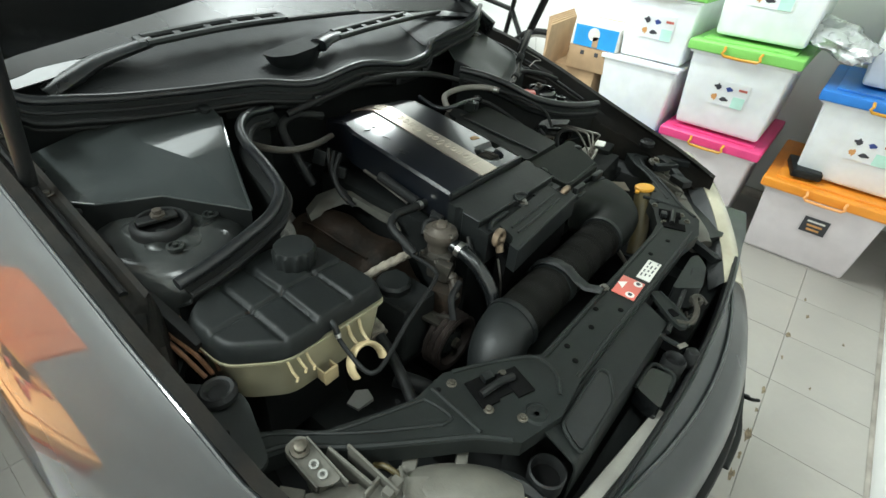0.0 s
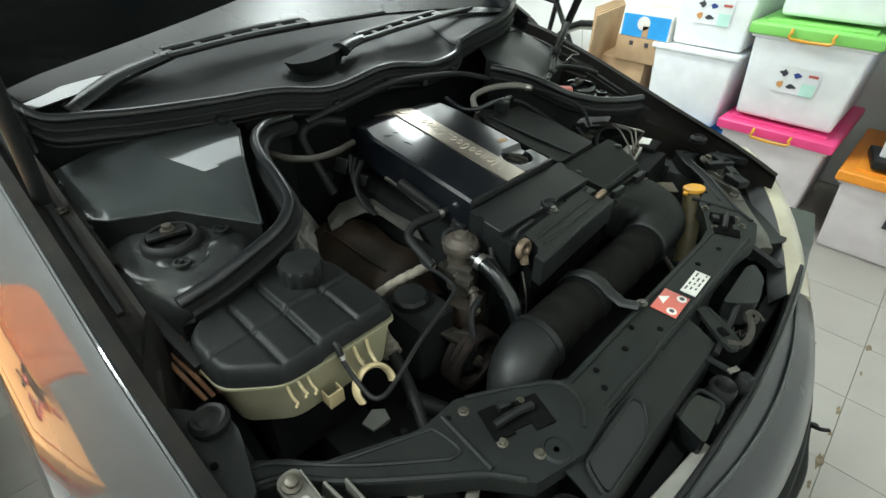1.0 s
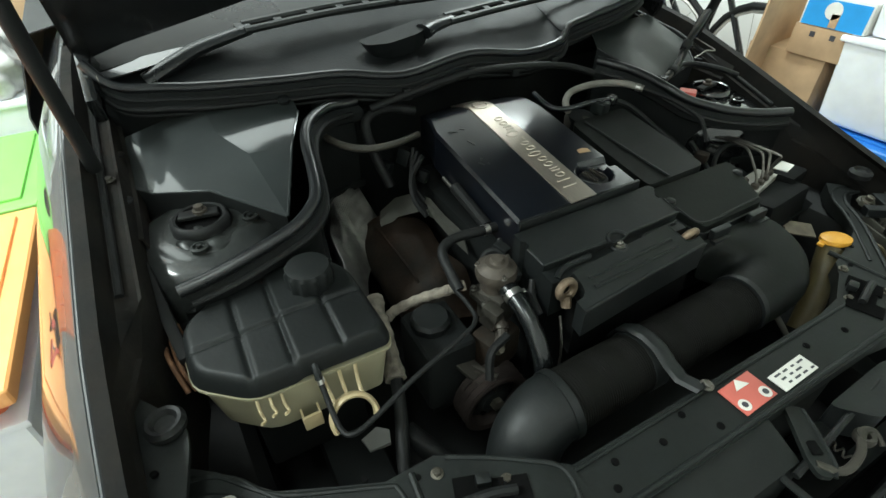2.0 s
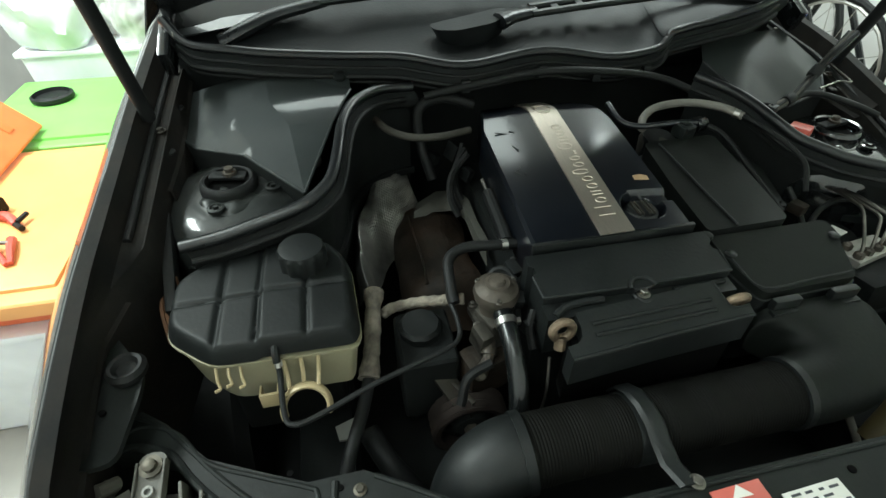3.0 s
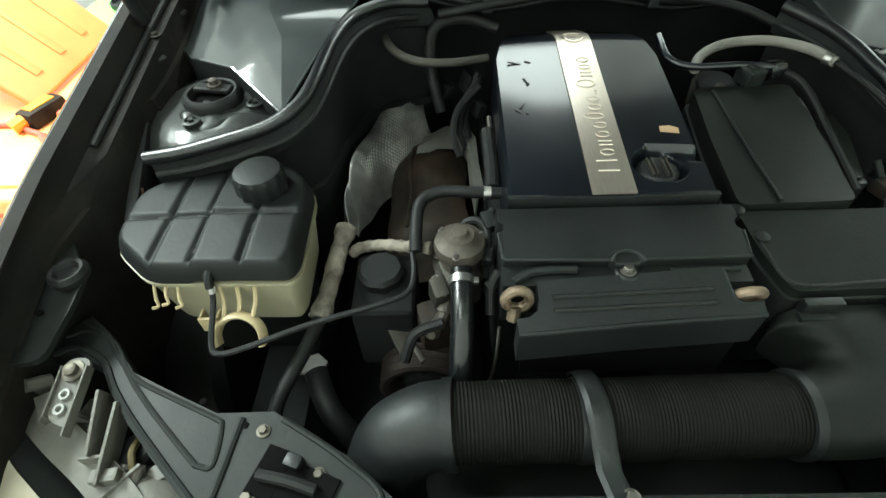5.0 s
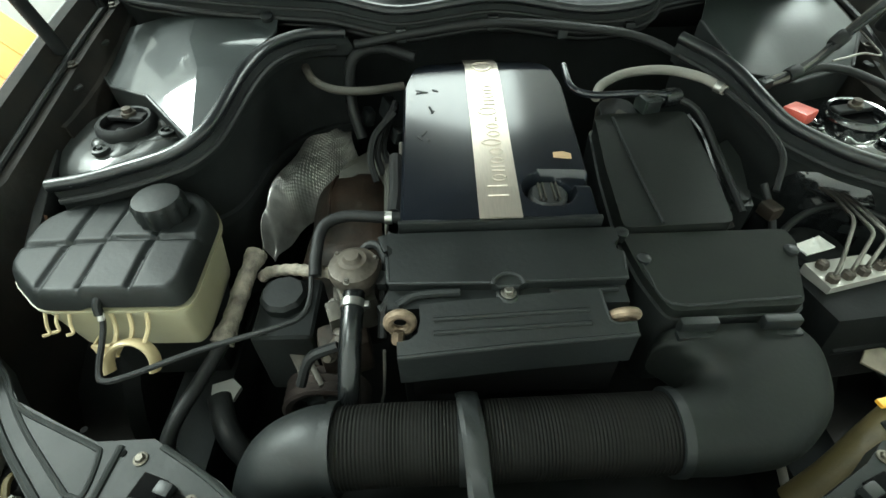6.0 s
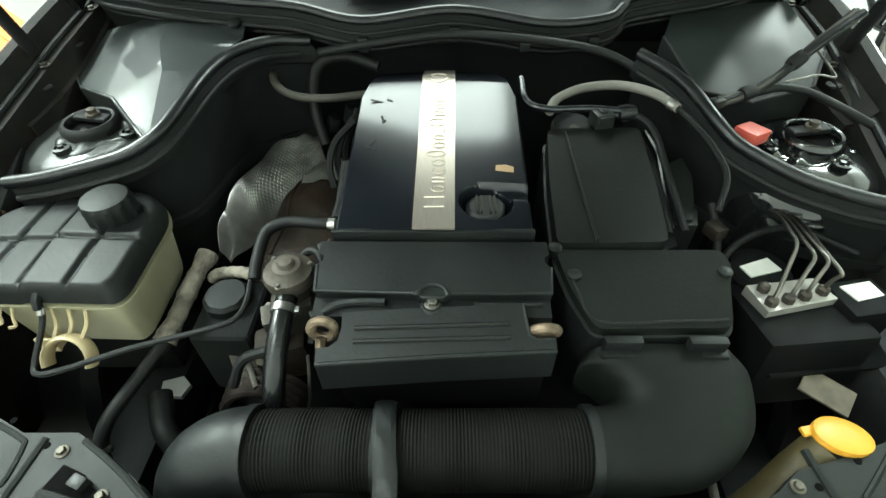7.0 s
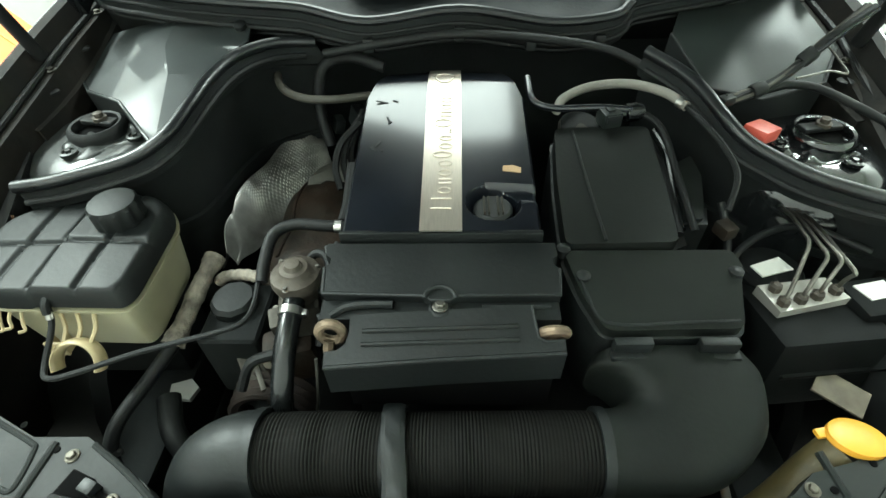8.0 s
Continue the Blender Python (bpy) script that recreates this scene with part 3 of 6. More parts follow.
def fender(s, table):
    rows = []
    for k in range(30):
        y = 0.8 - k * 1.32 / 29
        z, x = lerp(table, y), lerp(CX, y)
        front = max(0.0, (-y - 0.25) / 0.27)
        prof = [(-0.002, -0.014), (-0.002, -0.002), (0.003, 0.0), (0.012, -0.007), (0.03, -0.03), (0.05, -0.058), (0.07, -0.09), (0.09, -0.126), (0.106, -0.165), (0.12, -0.215), (0.13, -0.28), (0.136, -0.36), (0.138, -0.5)]
        rows.append([(s * (x + dx * (1 if dx < 0 else 1 - 0.45 * front)), y, z + dz) for dx, dz in prof])
    return sheet(rows, 0.002)


for s, table, tag in ((-1, ZL, "dusty grey wing with scuffs"), (1, ZR, "grey wing")):
    part("fender", fender(s, table), CARPAINT, CAR, tag)
    part("fender_hem", tube([(s * (lerp(CX, y) - 0.001), y, lerp(table, y) - 0.002) for y in [0.6 - 0.05 * k for k in range(23)]], 0.0032, 8, 2), CARPAINT, CAR, "folded wing edge")
    # black gutter and inner apron
    rows = []
    for k in range(20):
        y = 0.6 - k * 1.13 / 19
        z, x = lerp(table, y), lerp(CX, y)
        w = 0.01 + 0.045 * min(1, max(0, (y + 0.22) / 0.1))
        rows.append([(s * (x - 0.0035), y, z + 0.003), (s * (x - 0.02), y, z + 0.001), (s * (x - min(w, 0.024)), y, z - 0.012), (s * (x - min(w, 0.03)), y, z - 0.03), (s * (x - w), y, z - 0.035), (s * (x - w - 0.006), y, z - 0.028 - 0.03 * (w < 0.05)), (s * (x - w - 0.012), y, z - 0.06), (s * (x - w - 0.015), y, z - 0.2), (s * (x - w - 0.015), y, 0.45)])
    part("gutter_seal", tube([(s * (lerp(CX, y) - 0.037), y, lerp(table, y) - 0.029) for y in [0.5 - 0.05 * k for k in range(13)]], 0.0055, 8, 2), RUBBER, CAR)
    for y in (0.32, 0.14):
        part("wing_bolt", bolt((s * (lerp(CX, y) - 0.046), y, lerp(table, y) - 0.033), 0.006, 0.006), ALU, CAR)
    part("inner_wing", sheet(rows, 0.002), WINGDIRT, CAR, "black inner wing")

# body behind the engine bay
part("cabin_floor", box((0, 2.0, 0.5), (1.6, 3.2, 0.3), 0.05), DARK, CAR)
rows = []
for y, z, w in ((0.34, 1.0, 0.66), (0.6, 1.14, 0.65), (0.9, 1.28, 0.62), (1.2, 1.395, 0.57), (1.35, 1.42, 0.55)):
    rows.append([(w * u, y + 0.14 * (1 - u * u), z + 0.02 * (1 - u * u)) for u in [-1 + 2 * k / 12 for k in range(13)]])
part("windscreen", sheet(rows, 0.005), GLASS, CAR, "dusty windscreen glass")
rows = []
for y, z, w in ((1.48, 1.43, 0.55), (1.9, 1.45, 0.55), (2.5, 1.42, 0.55), (3.1, 1.25, 0.6), (3.5, 1.05, 0.7)):
    rows.append([(w * u, y, z + 0.02 * (1 - u * u) - 0.0) for u in [-1 + 2 * k / 8 for k in range(9)]])
part("roof", sheet(rows, 0.004), CARPAINT, CAR)
for s in (-1, 1):
    rows = []
    for y in (0.8, 1.2, 1.6, 2.2, 2.8, 3.5):
        top = {0.8: 1.0, 1.2: 1.39, 1.6: 1.44, 2.2: 1.44, 2.8: 1.35, 3.5: 1.06}[y]
        tx = {0.8: 0.70, 1.2: 0.58, 1.6: 0.56, 2.2: 0.56, 2.8: 0.58, 3.5: 0.7}[y]
        rows.append([(s * tx, y, top), (s * 0.8, y, 0.98), (s * 0.86, y, 0.8), (s * 0.87, y, 0.3)])
    part("side_panel", sheet(rows, 0.004), CARPAINT, CAR)
    part("wheel", revolve([(0.1, -0.1), (0.3, -0.1), (0.315, -0.08), (0.315, 0.08), (0.3, 0.1), (0.1, 0.1)], 28, pose(s * 0.68, 0.02, 0.316, 0, 90, 0)), RUBBER, CAR)
    part("wheel", revolve([(0.1, -0.1), (0.3, -0.1), (0.315, -0.08), (0.315, 0.08), (0.3, 0.1), (0.1, 0.1)], 28, pose(s * 0.76, 2.74, 0.316, 0, 90, 0)), RUBBER, CAR)

# bulkhead, undertray, deep bay
part("undertray", box((0, -0.17, 0.3), (1.3, 1.14, 0.02), 0.005), DARK, CAR)
part("bumper_beam", box((0, -0.655, 0.54), (0.9, 0.03, 0.09), 0.008), BAYDARK, CAR, "black crash beam behind the bumper")
part("bulkhead", box((0, 0.36, 0.6), (1.3, 0.03, 0.56), 0.01), BAYDARK, CAR)
for s in (-1, 1):
    part("chassis_rail", box((s * 0.45, -0.15, 0.48), (0.09, 0.95, 0.12), 0.015), BAYDARK, CAR)

# wave-edged seal along the cowl
SEAL = [(-0.645, 0.31, 1.03), (-0.61, 0.29, 0.992), (-0.54, 0.28, 0.98), (-0.47, 0.27, 0.972), (-0.345, 0.25, 0.966), (-0.235, 0.225, 0.965), (-0.12, 0.20, 0.95), (0.035, 0.21, 0.963), (0.195, 0.225, 0.935), (0.30, 0.24, 0.938), (0.328, 0.248, 0.955), (0.345, 0.25, 0.97), (0.47, 0.25, 0.992), (0.55, 0.26, 1.01), (0.63, 0.3, 1.03)]
part("cowl_seal", tube(SEAL, 0.008, 10, 6), RUBBER_S, CAR, "black rubber seal with a wavy edge")
fine = spline(SEAL, 4)
rows = [[(p.x, p.y - 0.002, p.z - 0.008) for p in fine], [(p.x, p.y - 0.006, p.z - 0.035) for p in fine], [(p.x, p.y + 0.02, p.z - 0.06) for p in fine], [(p.x, 0.34, 0.86) for p in fine]]
part("cowl_front", sheet(rows, 0.003), BAYDARK, CAR, "black panel under the cowl seal")
for dy, dz, r in ((-0.006, -0.02, 0.0035), (-0.008, -0.036, 0.005), (0.008, -0.052, 0.004)):
    part("cowl_rib", tube([(p.x, p.y + dy, p.z + dz) for p in fine[2:-2:2]], r, 8, 3), RUBBER, CAR, "moulded rib below the cowl seal")
for x in (-0.12, 0.02, 0.16, 0.27):
    p = min(fine, key=lambda q: abs(q.x - x))
    part("cowl_clip", box((p.x, p.y - 0.012, p.z - 0.036), (0.018, 0.012, 0.024), 0.003), PLASTIC, CAR)
rows = [[(p.x, p.y + 0.004, p.z - 0.006) for p in fine], [(p.x, p.y + 0.025, p.z * 0.8 + 0.184) for p in fine], [(p.x, p.y + 0.045, p.z * 0.5 + 0.478) for p in fine], [(p.x * 1.01, 0.345 + 0.06 * (1 - (p.x / 0.65) ** 2), 0.98 + 0.02 * (1 - (p.x / 0.65) ** 2)) for p in fine], [(p.x * 1.02, 0.375 + 0.13 * (1 - (p.x / 0.65) ** 2), 1.002 + 0.02 * (1 - (p.x / 0.65) ** 2)) for p in fine]]
part("cowl_panel", sheet(rows, 0.003), COWL, CAR, "dusty grey plastic scuttle panel")
for s in (-1, 1):
    rows = [[(s * 0.655, 0.325, 0.992), (s * 0.6, 0.338, 0.994), (s * 0.5, 0.37, 1.0), (s * 0.4, 0.395, 1.006)], [(s * 0.66, 0.36, 1.003), (s * 0.6, 0.375, 1.006), (s * 0.5, 0.395, 1.01), (s * 0.395, 0.402, 1.01)]]
    part("cowl_corner", sheet(rows, 0.003), CARPAINT, CAR, "grey painted corner of the scuttle")


TOWERGLOSS = mat("thick_black_enamel", (0.006, 0.007, 0.0075), 0.12, coat=0.8, var=0.2, bump=0.6, bscale=30, dust=0.1, dustcol=(0.08, 0.075, 0.07))
TOWERSEMI = mat("dull_black_enamel", (0.008, 0.0095, 0.009), 0.36, var=0.3, bump=0.4, bscale=40, dust=0.3, dustcol=(0.04, 0.042, 0.038), spec=0.35)
TOWERDUST = mat("dusty_tower_paint", (0.011, 0.013, 0.0125), 0.55, var=0.4, scale=9, bump=0.25, bscale=30, dust=0.4, dustcol=(0.04, 0.041, 0.038), spec=0.25, coat=0.7, crough=0.14)


def strut_tower(c, s):
    """Domed suspension tower with a sunken ring mount."""
    x, y, z = c
    prof = [(0.134, z - 0.3), (0.131, z - 0.08), (0.126, z - 0.056), (0.116, z - 0.036), (0.1, z - 0.024), (0.08, z - 0.018), (0.055, z - 0.016), (0.02, z - 0.016)]
    tw = part("strut_tower", revolve(prof, 40, pose(x, y, 0)), TOWERDUST if s < 0 else TOWERGLOSS, CAR, "dusty black suspension tower" if s < 0 else "glossy black suspension tower")
    rings = []
    for m in range(15):
        k = 1 - m / 15
        row = []
        for j in range(64):
            a = 2 * math.pi * j / 64
            rad = (0.074 + 0.014 * math.cos(3 * a + 0.6 * s) + 0.006 * math.cos(5 * a + 1)) * k
            u, v = rad * math.cos(a) - s * 0.012, 0.92 * rad * math.sin(a) - 0.008
            lump = noise.noise(V((u * 38, v * 38, 3 + s)))
            row.append((x + u, y + v, z - 0.028 + 0.013 * smooth(1.0, 0.82, k) + 0.009 * lump * smooth(1.0, 0.7, k)))
        rings.append(row)
    part("mount_flange", loft(rings), TOWERSEMI if s < 0 else TOWERGLOSS, tw, "uneven pressed flange in thick black enamel", sharp=70)
    g = 0.9 if s < 0 else 0.96
    ring = revolve([(r * g, z + h) for r, h in ((0.036, -0.02), (0.036, -0.006), (0.0385, 0.001), (0.043, 0.002), (0.048, -0.002), (0.05, -0.008), (0.05, -0.02))], 36, pose(x, y, 0))
    mt = part("top_mount", ring, RUBBER if s < 0 else TOWERGLOSS, tw, "black rubber ring mount" if s < 0 else "glossy black ring mount")
    part("mount_well", revolve([(0.037 * g, z - 0.02), (0.037 * g, z - 0.012), (0.01, z - 0.011)], 24, pose(x, y, 0)), HOLE_SHADE, mt)
    part("mount_bar", box((x, y + 0.012, z - 0.002), (0.066 * g, 0.02, 0.008), 0.003, (0, 0, 10 * s), seg=3), RUBBER, mt)
    part("mount_nut", revolve([(0.011, z), (0.011, z + 0.006), (0.007, z + 0.0065), (0.007, z + 0.013), (0.004, z + 0.014)], 12, pose(x + 0.003, y + 0.012, 0)), VALVE, mt)
    for dx, dy in ((0.012 * s, -0.066), (-0.07 * s, -0.02)):
        part("mount_bolt", join(revolve([(0.013, z - 0.014), (0.013, z - 0.009), (0.009, z - 0.008), (0.008, z - 0.011), (0.002, z - 0.011)], 20, pose(x + dx, y + dy, 0)), revolve([(0.004, z - 0.012), (0.004, z - 0.006)], 8, pose(x + dx, y + dy, 0))), TOWERSEMI if s < 0 else TOWERGLOSS, tw)


strut_tower((-0.551, 0.041, 0.855), -1)
strut_tower((0.576, 0.004, 0.852), 1)
SEAL_L = [(-0.602, -0.102, 0.837), (-0.553, -0.099, 0.843), (-0.505, -0.093, 0.852), (-0.434, -0.078, 0.866), (-0.397, -0.055, 0.879), (-0.381, -0.028, 0.888), (-0.369, 0.024, 0.9), (-0.357, 0.09, 0.911), (-0.333, 0.149, 0.918), (-0.285, 0.195, 0.918), (-0.22, 0.217, 0.91)]
SEAL_R = [(0.635, -0.158, 0.838), (0.585, -0.142, 0.84), (0.55, -0.127, 0.843), (0.505, -0.102, 0.848), (0.463, -0.07, 0.858), (0.434, -0.043, 0.868), (0.414, -0.007, 0.883), (0.398, 0.041, 0.897), (0.376, 0.088, 0.907), (0.336, 0.14, 0.917)]
for pts, s in ((SEAL_L, -1), (SEAL_R, 1)):
    part("bay_seal", tube(pts, 0.0095, 12, 6), RUBBER_S, CAR, "black rubber seal on the bay partition")
    fine2 = spline(pts, 5)
    inn = [V((p.x - s * 0.011, p.y - 0.009, p.z - 0.021)) for p in fine2]
    part("seal_rib", tube([tuple(p) for p in inn[::4]], 0.0052, 8, 4), RUBBER, CAR)
    rows = [[(p.x, p.y, p.z - 0.004) for p in fine2], [(p.x - s * 0.008, p.y - 0.007, p.z - 0.012) for p in fine2], [(p.x - s * 0.012, p.y - 0.01, p.z - 0.022) for p in fine2], [(p.x - s * 0.01, p.y - 0.008, p.z - 0.036) for p in fine2], [(p.x + s * 0.004, p.y + 0.006, p.z - 0.045) for p in fine2], [(p.x + s * 0.012, p.y + 0.012, 0.5) for p in fine2]]
    part("bay_partition", sheet(rows, 0.003), BAYDARK, CAR, "black partition wall")
    tray = [(s * 0.655, -0.16), (s * 0.655, 0.34)] + [(p.x, p.y) for p in reversed(fine2)]
    part("side_tray", prism(tray if s > 0 else tray[::-1], 0.72, 0.735, 0), BAYDARK, CAR)


def facets(pts, faces, thick=0.004, soft=3):
    bm = bmesh.new()
    vs = [bm.verts.new(p) for p in pts]
    for f in faces:
        bm.faces.new([vs[i] for i in f])
    bmesh.ops.recalc_face_normals(bm, faces=bm.faces)
    if sum(f.normal.z for f in bm.faces) < 0:
        bmesh.ops.reverse_faces(bm, faces=bm.faces)
    bmesh.ops.subdivide_edges(bm, edges=bm.edges[:], cuts=5, use_grid_fill=True)
    for k in range(soft):
        bmesh.ops.smooth_vert(bm, verts=[v for v in bm.verts if not v.is_boundary], factor=0.5, use_axis_x=True, use_axis_y=True, use_axis_z=True)
    bmesh.ops.recalc_face_normals(bm, faces=bm.faces)
    if sum(f.normal.z for f in bm.faces) < 0:
        bmesh.ops.reverse_faces(bm, faces=bm.faces)
    return thicken(bm, thick)


pl = [(-0.655, 0.195, 0.866), (-0.655, 0.3, 0.893), (-0.49, 0.3, 0.933), (-0.335, 0.285, 0.95), (-0.335, 0.21, 0.918), (-0.374, 0.125, 0.897), (-0.448, 0.122, 0.899), (-0.484, 0.206, 0.911), (-0.43, -0.02, 0.85), (-0.523, 0.08, 0.872), (-0.575, 0.2, 0.889), (-0.605, 0.13, 0.866)]
UNITC = mat("grey_unit_plastic", (0.02, 0.0245, 0.0245), 0.5, rvar=0.08, var=0.25, scale=6, dust=0.2, dustcol=(0.05, 0.051, 0.048), bump=0.2, bscale=22, spec=0.2, coat=0.8, crough=0.08)
part("unit_box_cover", facets(pl, [(0, 1, 10), (0, 10, 11), (1, 2, 10), (2, 7, 10), (2, 3, 4), (2, 4, 7), (7, 4, 5, 6), (6, 5, 8), (6, 8, 9), (7, 6, 9), (10, 7, 9), (10, 9, 11)], soft=0), UNITC, CAR, "faceted dark grey cover behind the strut tower", sharp=8)
for a, b, r in ((0, 11, 0.003), (11, 9, 0.003), (9, 8, 0.003), (5, 8, 0.0026), (4, 5, 0.0026)):
    part("cover_rim", tube([pl[a], tuple((u + v) / 2 for u, v in zip(pl[a], pl[b])), pl[b]], r, 8, 2), UNITC, CAR)
part("cover_catch", revolve([(0.011, -0.004), (0.011, 0.003), (0.007, 0.005)], 16, pose(-0.352, 0.235, 0.934, 20, 0, 0)), PLASTIC, CAR)
part("cover_flap", box((-0.283, 0.25, 0.915), (0.035, 0.006, 0.05), 0.002, (20, 0, -20)), UNITC, CAR)
part("cover_skirt", sheet([[pl[k] for k in (0, 11, 9, 8)], [(pl[k][0], pl[k][1] + 0.012, 0.74) for k in (0, 11, 9, 8)]], 0.003), BAYDARK, CAR)
part("wire_clip", tube([(-0.664, 0.126, 0.862), (-0.661, 0.128, 0.872), (-0.652, 0.129, 0.874), (-0.645, 0.128, 0.87), (-0.643, 0.124, 0.858)], 0.0022, 6, 3), STEEL, CAR)
part("round_knob", revolve([(0.004, -0.012), (0.01, -0.006), (0.012, 0.0), (0.01, 0.006), (0.004, 0.011)], 16, pose(-0.412, 0.056, 0.862, 30, 0, 0)), ALU, CAR)
pr = [(0.418, 0.075, 0.885), (0.392, 0.2, 0.92), (0.42, 0.262, 0.945), (0.61, 0.262, 0.955), (0.645, 0.16, 0.91), (0.6, 0.085, 0.885), (0.5, 0.06, 0.872), (0.485, 0.17, 0.917), (0.575, 0.175, 0.922)]
PALEBOX = mat("pale_grey_plastic", (0.014, 0.0175, 0.0165), 0.3, rvar=0.06, var=0.25, scale=7, dust=0.16, dustcol=(0.06, 0.062, 0.055), bump=0.03, spec=0.22)
part("side_box_cover", facets(pr, [(0, 1, 7), (1, 2, 7), (2, 3, 8, 7), (3, 4, 8), (4, 5, 8), (5, 6, 7, 8), (6, 0, 7)], soft=1), PALEBOX, CAR, "pale grey glossy plastic cover beside the bulkhead", sharp=60)
for a, b in ((0, 1), (4, 5), (5, 6), (6, 0)):
    part("cover_rim", tube([pr[a], tuple((u + v) / 2 for u, v in zip(pr[a], pr[b])), pr[b]], 0.003, 8, 2), RUBBER, CAR)
part("cover_skirt", sheet([[pr[k] for k in (1, 0, 6, 5, 4)], [(pr[k][0], pr[k][1] + 0.012, 0.74) for k in (1, 0, 6, 5, 4)]], 0.003), BAYDARK, CAR)
part("fuse_cover", box((0.473, -0.012, 0.86), (0.044, 0.036, 0.02), 0.004, (0, 8, 35)), REDPL, CAR, "red plastic terminal cover")

# wipers
for arm, bar, blade in (([(-0.565, 0.352, 0.972), (-0.51, 0.362, 0.993), (-0.46, 0.374, 1.009), (-0.36, 0.386, 1.027)], [(-0.37, 0.386, 1.027), (-0.2, 0.395, 1.036), (-0.05, 0.4, 1.038)], [(-0.3, 0.404, 1.028), (-0.03, 0.406, 1.032), (0.2, 0.4, 1.032)]), ([(-0.03, 0.285, 0.998), (0.0, 0.295, 1.004), (0.05, 0.31, 1.006)], [(0.04, 0.308, 1.005), (0.18, 0.328, 1.01), (0.34, 0.348, 1.014)], [(0.15, 0.336, 1.002), (0.355, 0.356, 1.008), (0.53, 0.385, 1.006)])):
    w = part("wiper", tube(arm, lambda u: 0.024 - 0.008 * u, 12, 6, flat=0.65), BAYPAINT, CAR, "black wiper arm with a slotted bar")
    part("wiper_rail", tube([(x, y - 0.014, z + 0.001) for x, y, z in bar], 0.0075, 8, 5), PLASTIC, w)
    part("wiper_rail", tube([(x, y + 0.012, z + 0.007) for x, y, z in bar], 0.0075, 8, 5), PLASTIC, w)
    fb = spline(bar, 5)
    for k in range(0, len(fb), 2):
        part("blade_bridge", box(tuple(fb[k] + V((0, 0.001, 0.002))), (0.03 if k in (0, len(fb) - 1) else 0.016, 0.03, 0.012), 0.002, (12, 0, 4)), PLASTIC, w)
    part("wiper_blade", tube(blade, 0.0065, 8, 6), RUBBER, w)
part("wiper_pivot_cover", prism(rounded([(-0.168, 0.312), (-0.01, 0.335), (0.0, 0.3), (-0.05, 0.268), (-0.12, 0.262), (-0.16, 0.28)], 0.012)[::-1], 0.955, lambda x, y: 0.998 + 0.1 * (y - 0.29) + 0.1 * (x + 0.1), 0.014, seg=4, grow=0.7), COWL, CAR, "dark moulded wiper pivot cover")
# bonnet, hinges, gas struts
HOODZ = [(0.0, 1.23), (0.12, 1.19), (0.226, 1.14), (0.345, 1.11), (0.47, 1.08), (0.59, 1.05), (0.66, 1.025)]
rows = []
for k in range(9):
    u = k / 8
    row = []
    for j in range(17):
        x = -0.66 + 1.32 * j / 16
        e = 1 - (x / 0.66) ** 2
        yb, zb = 0.4 - 0.1 * e, lerp(HOODZ, abs(x)) + 0.08 * max(0, math.sin(math.pi * x / 0.66))
        yt, zt = -0.3 - 0.08 * e, 1.72 + 0.03 * e
        row.append((x * (1 - 0.06 * u), yb + (yt - yb) * u, zb + (zt - zb) * u))
    rows.append(row)
bn = part("bonnet", sheet(rows, 0.02), BLACKPAINT, CAR, "raised bonnet with a dark underside")
part("outer_skin", sheet([[(x, y + 0.006, z + 0.006) for x, y, z in row] for row in rows], 0.003), CARPAINT, bn, "grey painted bonnet skin")
for s in (-1, 1):
    st = part("gas_strut", tube([(s * 0.668, 0.15, 0.92), (s * 0.655, 0.0, 1.32)], 0.011, 12, 0), RUBBER, CAR, "black gas strut holding up the bonnet")
    part("strut_rod", tube([(s * 0.655, 0.0, 1.32), (s * 0.645, -0.09, 1.56)], 0.005, 10, 0), STEEL, st)
    hg = part("bonnet_hinge", box((s * 0.645, 0.33, 1.0), (0.02, 0.16, 0.05), 0.006, (25, 0, 0)), BLACKPAINT, CAR)
    part("hinge_arm", tube([(s * 0.64, 0.28, 0.99), (s * 0.642, 0.36, 1.03), (s * 0.63, 0.5, 1.03)], 0.01, 8, 4, flat=0.5), BLACKPAINT, hg)
    part("hinge_bolt", bolt((s * 0.63, 0.3, 1.005), 0.007, 0.008, pose(0, 0, 0, 0, -s * 90, 0)), STEEL, hg)
    rows = [[(s * 0.668, y, lerp(ZL, y) - 0.03), (s * 0.655, y, lerp(ZL, y) - 0.045), (s * 0.63, y, lerp(ZL, y) - 0.05 - 0.02 * math.sin(9 * y)), (s * 0.625, y, lerp(ZL, y) - 0.1)] for y in (0.02, 0.06, 0.1, 0.15, 0.2, 0.25, 0.3, 0.36, 0.42, 0.5)]
    part("hinge_shelf", sheet(rows, 0.003), WINGDIRT, CAR)
    for y in (0.1, 0.22):
        part("body_plug", revolve([(0.012, 0), (0.012, 0.003), (0.008, 0.005)], 16, pose(s * 0.643, y, lerp(ZL, y) - 0.046)), RUBBER, CAR)

# wing-side mounts
PLZ = lambda x, y: 0.762 + 0.026 * smooth(-0.36, -0.285, y)
PLZ0 = lambda x, y: PLZ(x, y) - 0.008
part("mount_plate", prism([(-0.694, -0.186), (-0.665, -0.224), (-0.63, -0.272), (-0.628, -0.298), (-0.65, -0.37), (-0.688, -0.374), (-0.697, -0.34), (-0.697, -0.25)], PLZ0, PLZ, 0.002, r=0.012), CARRIER, CAR, "dusty black mounting plate")
part("plate_hole", revolve([(0.004, 0.776), (0.004, 0.7795)], 12, pose(-0.668, -0.315, 0)), HOLE_SHADE, CAR)

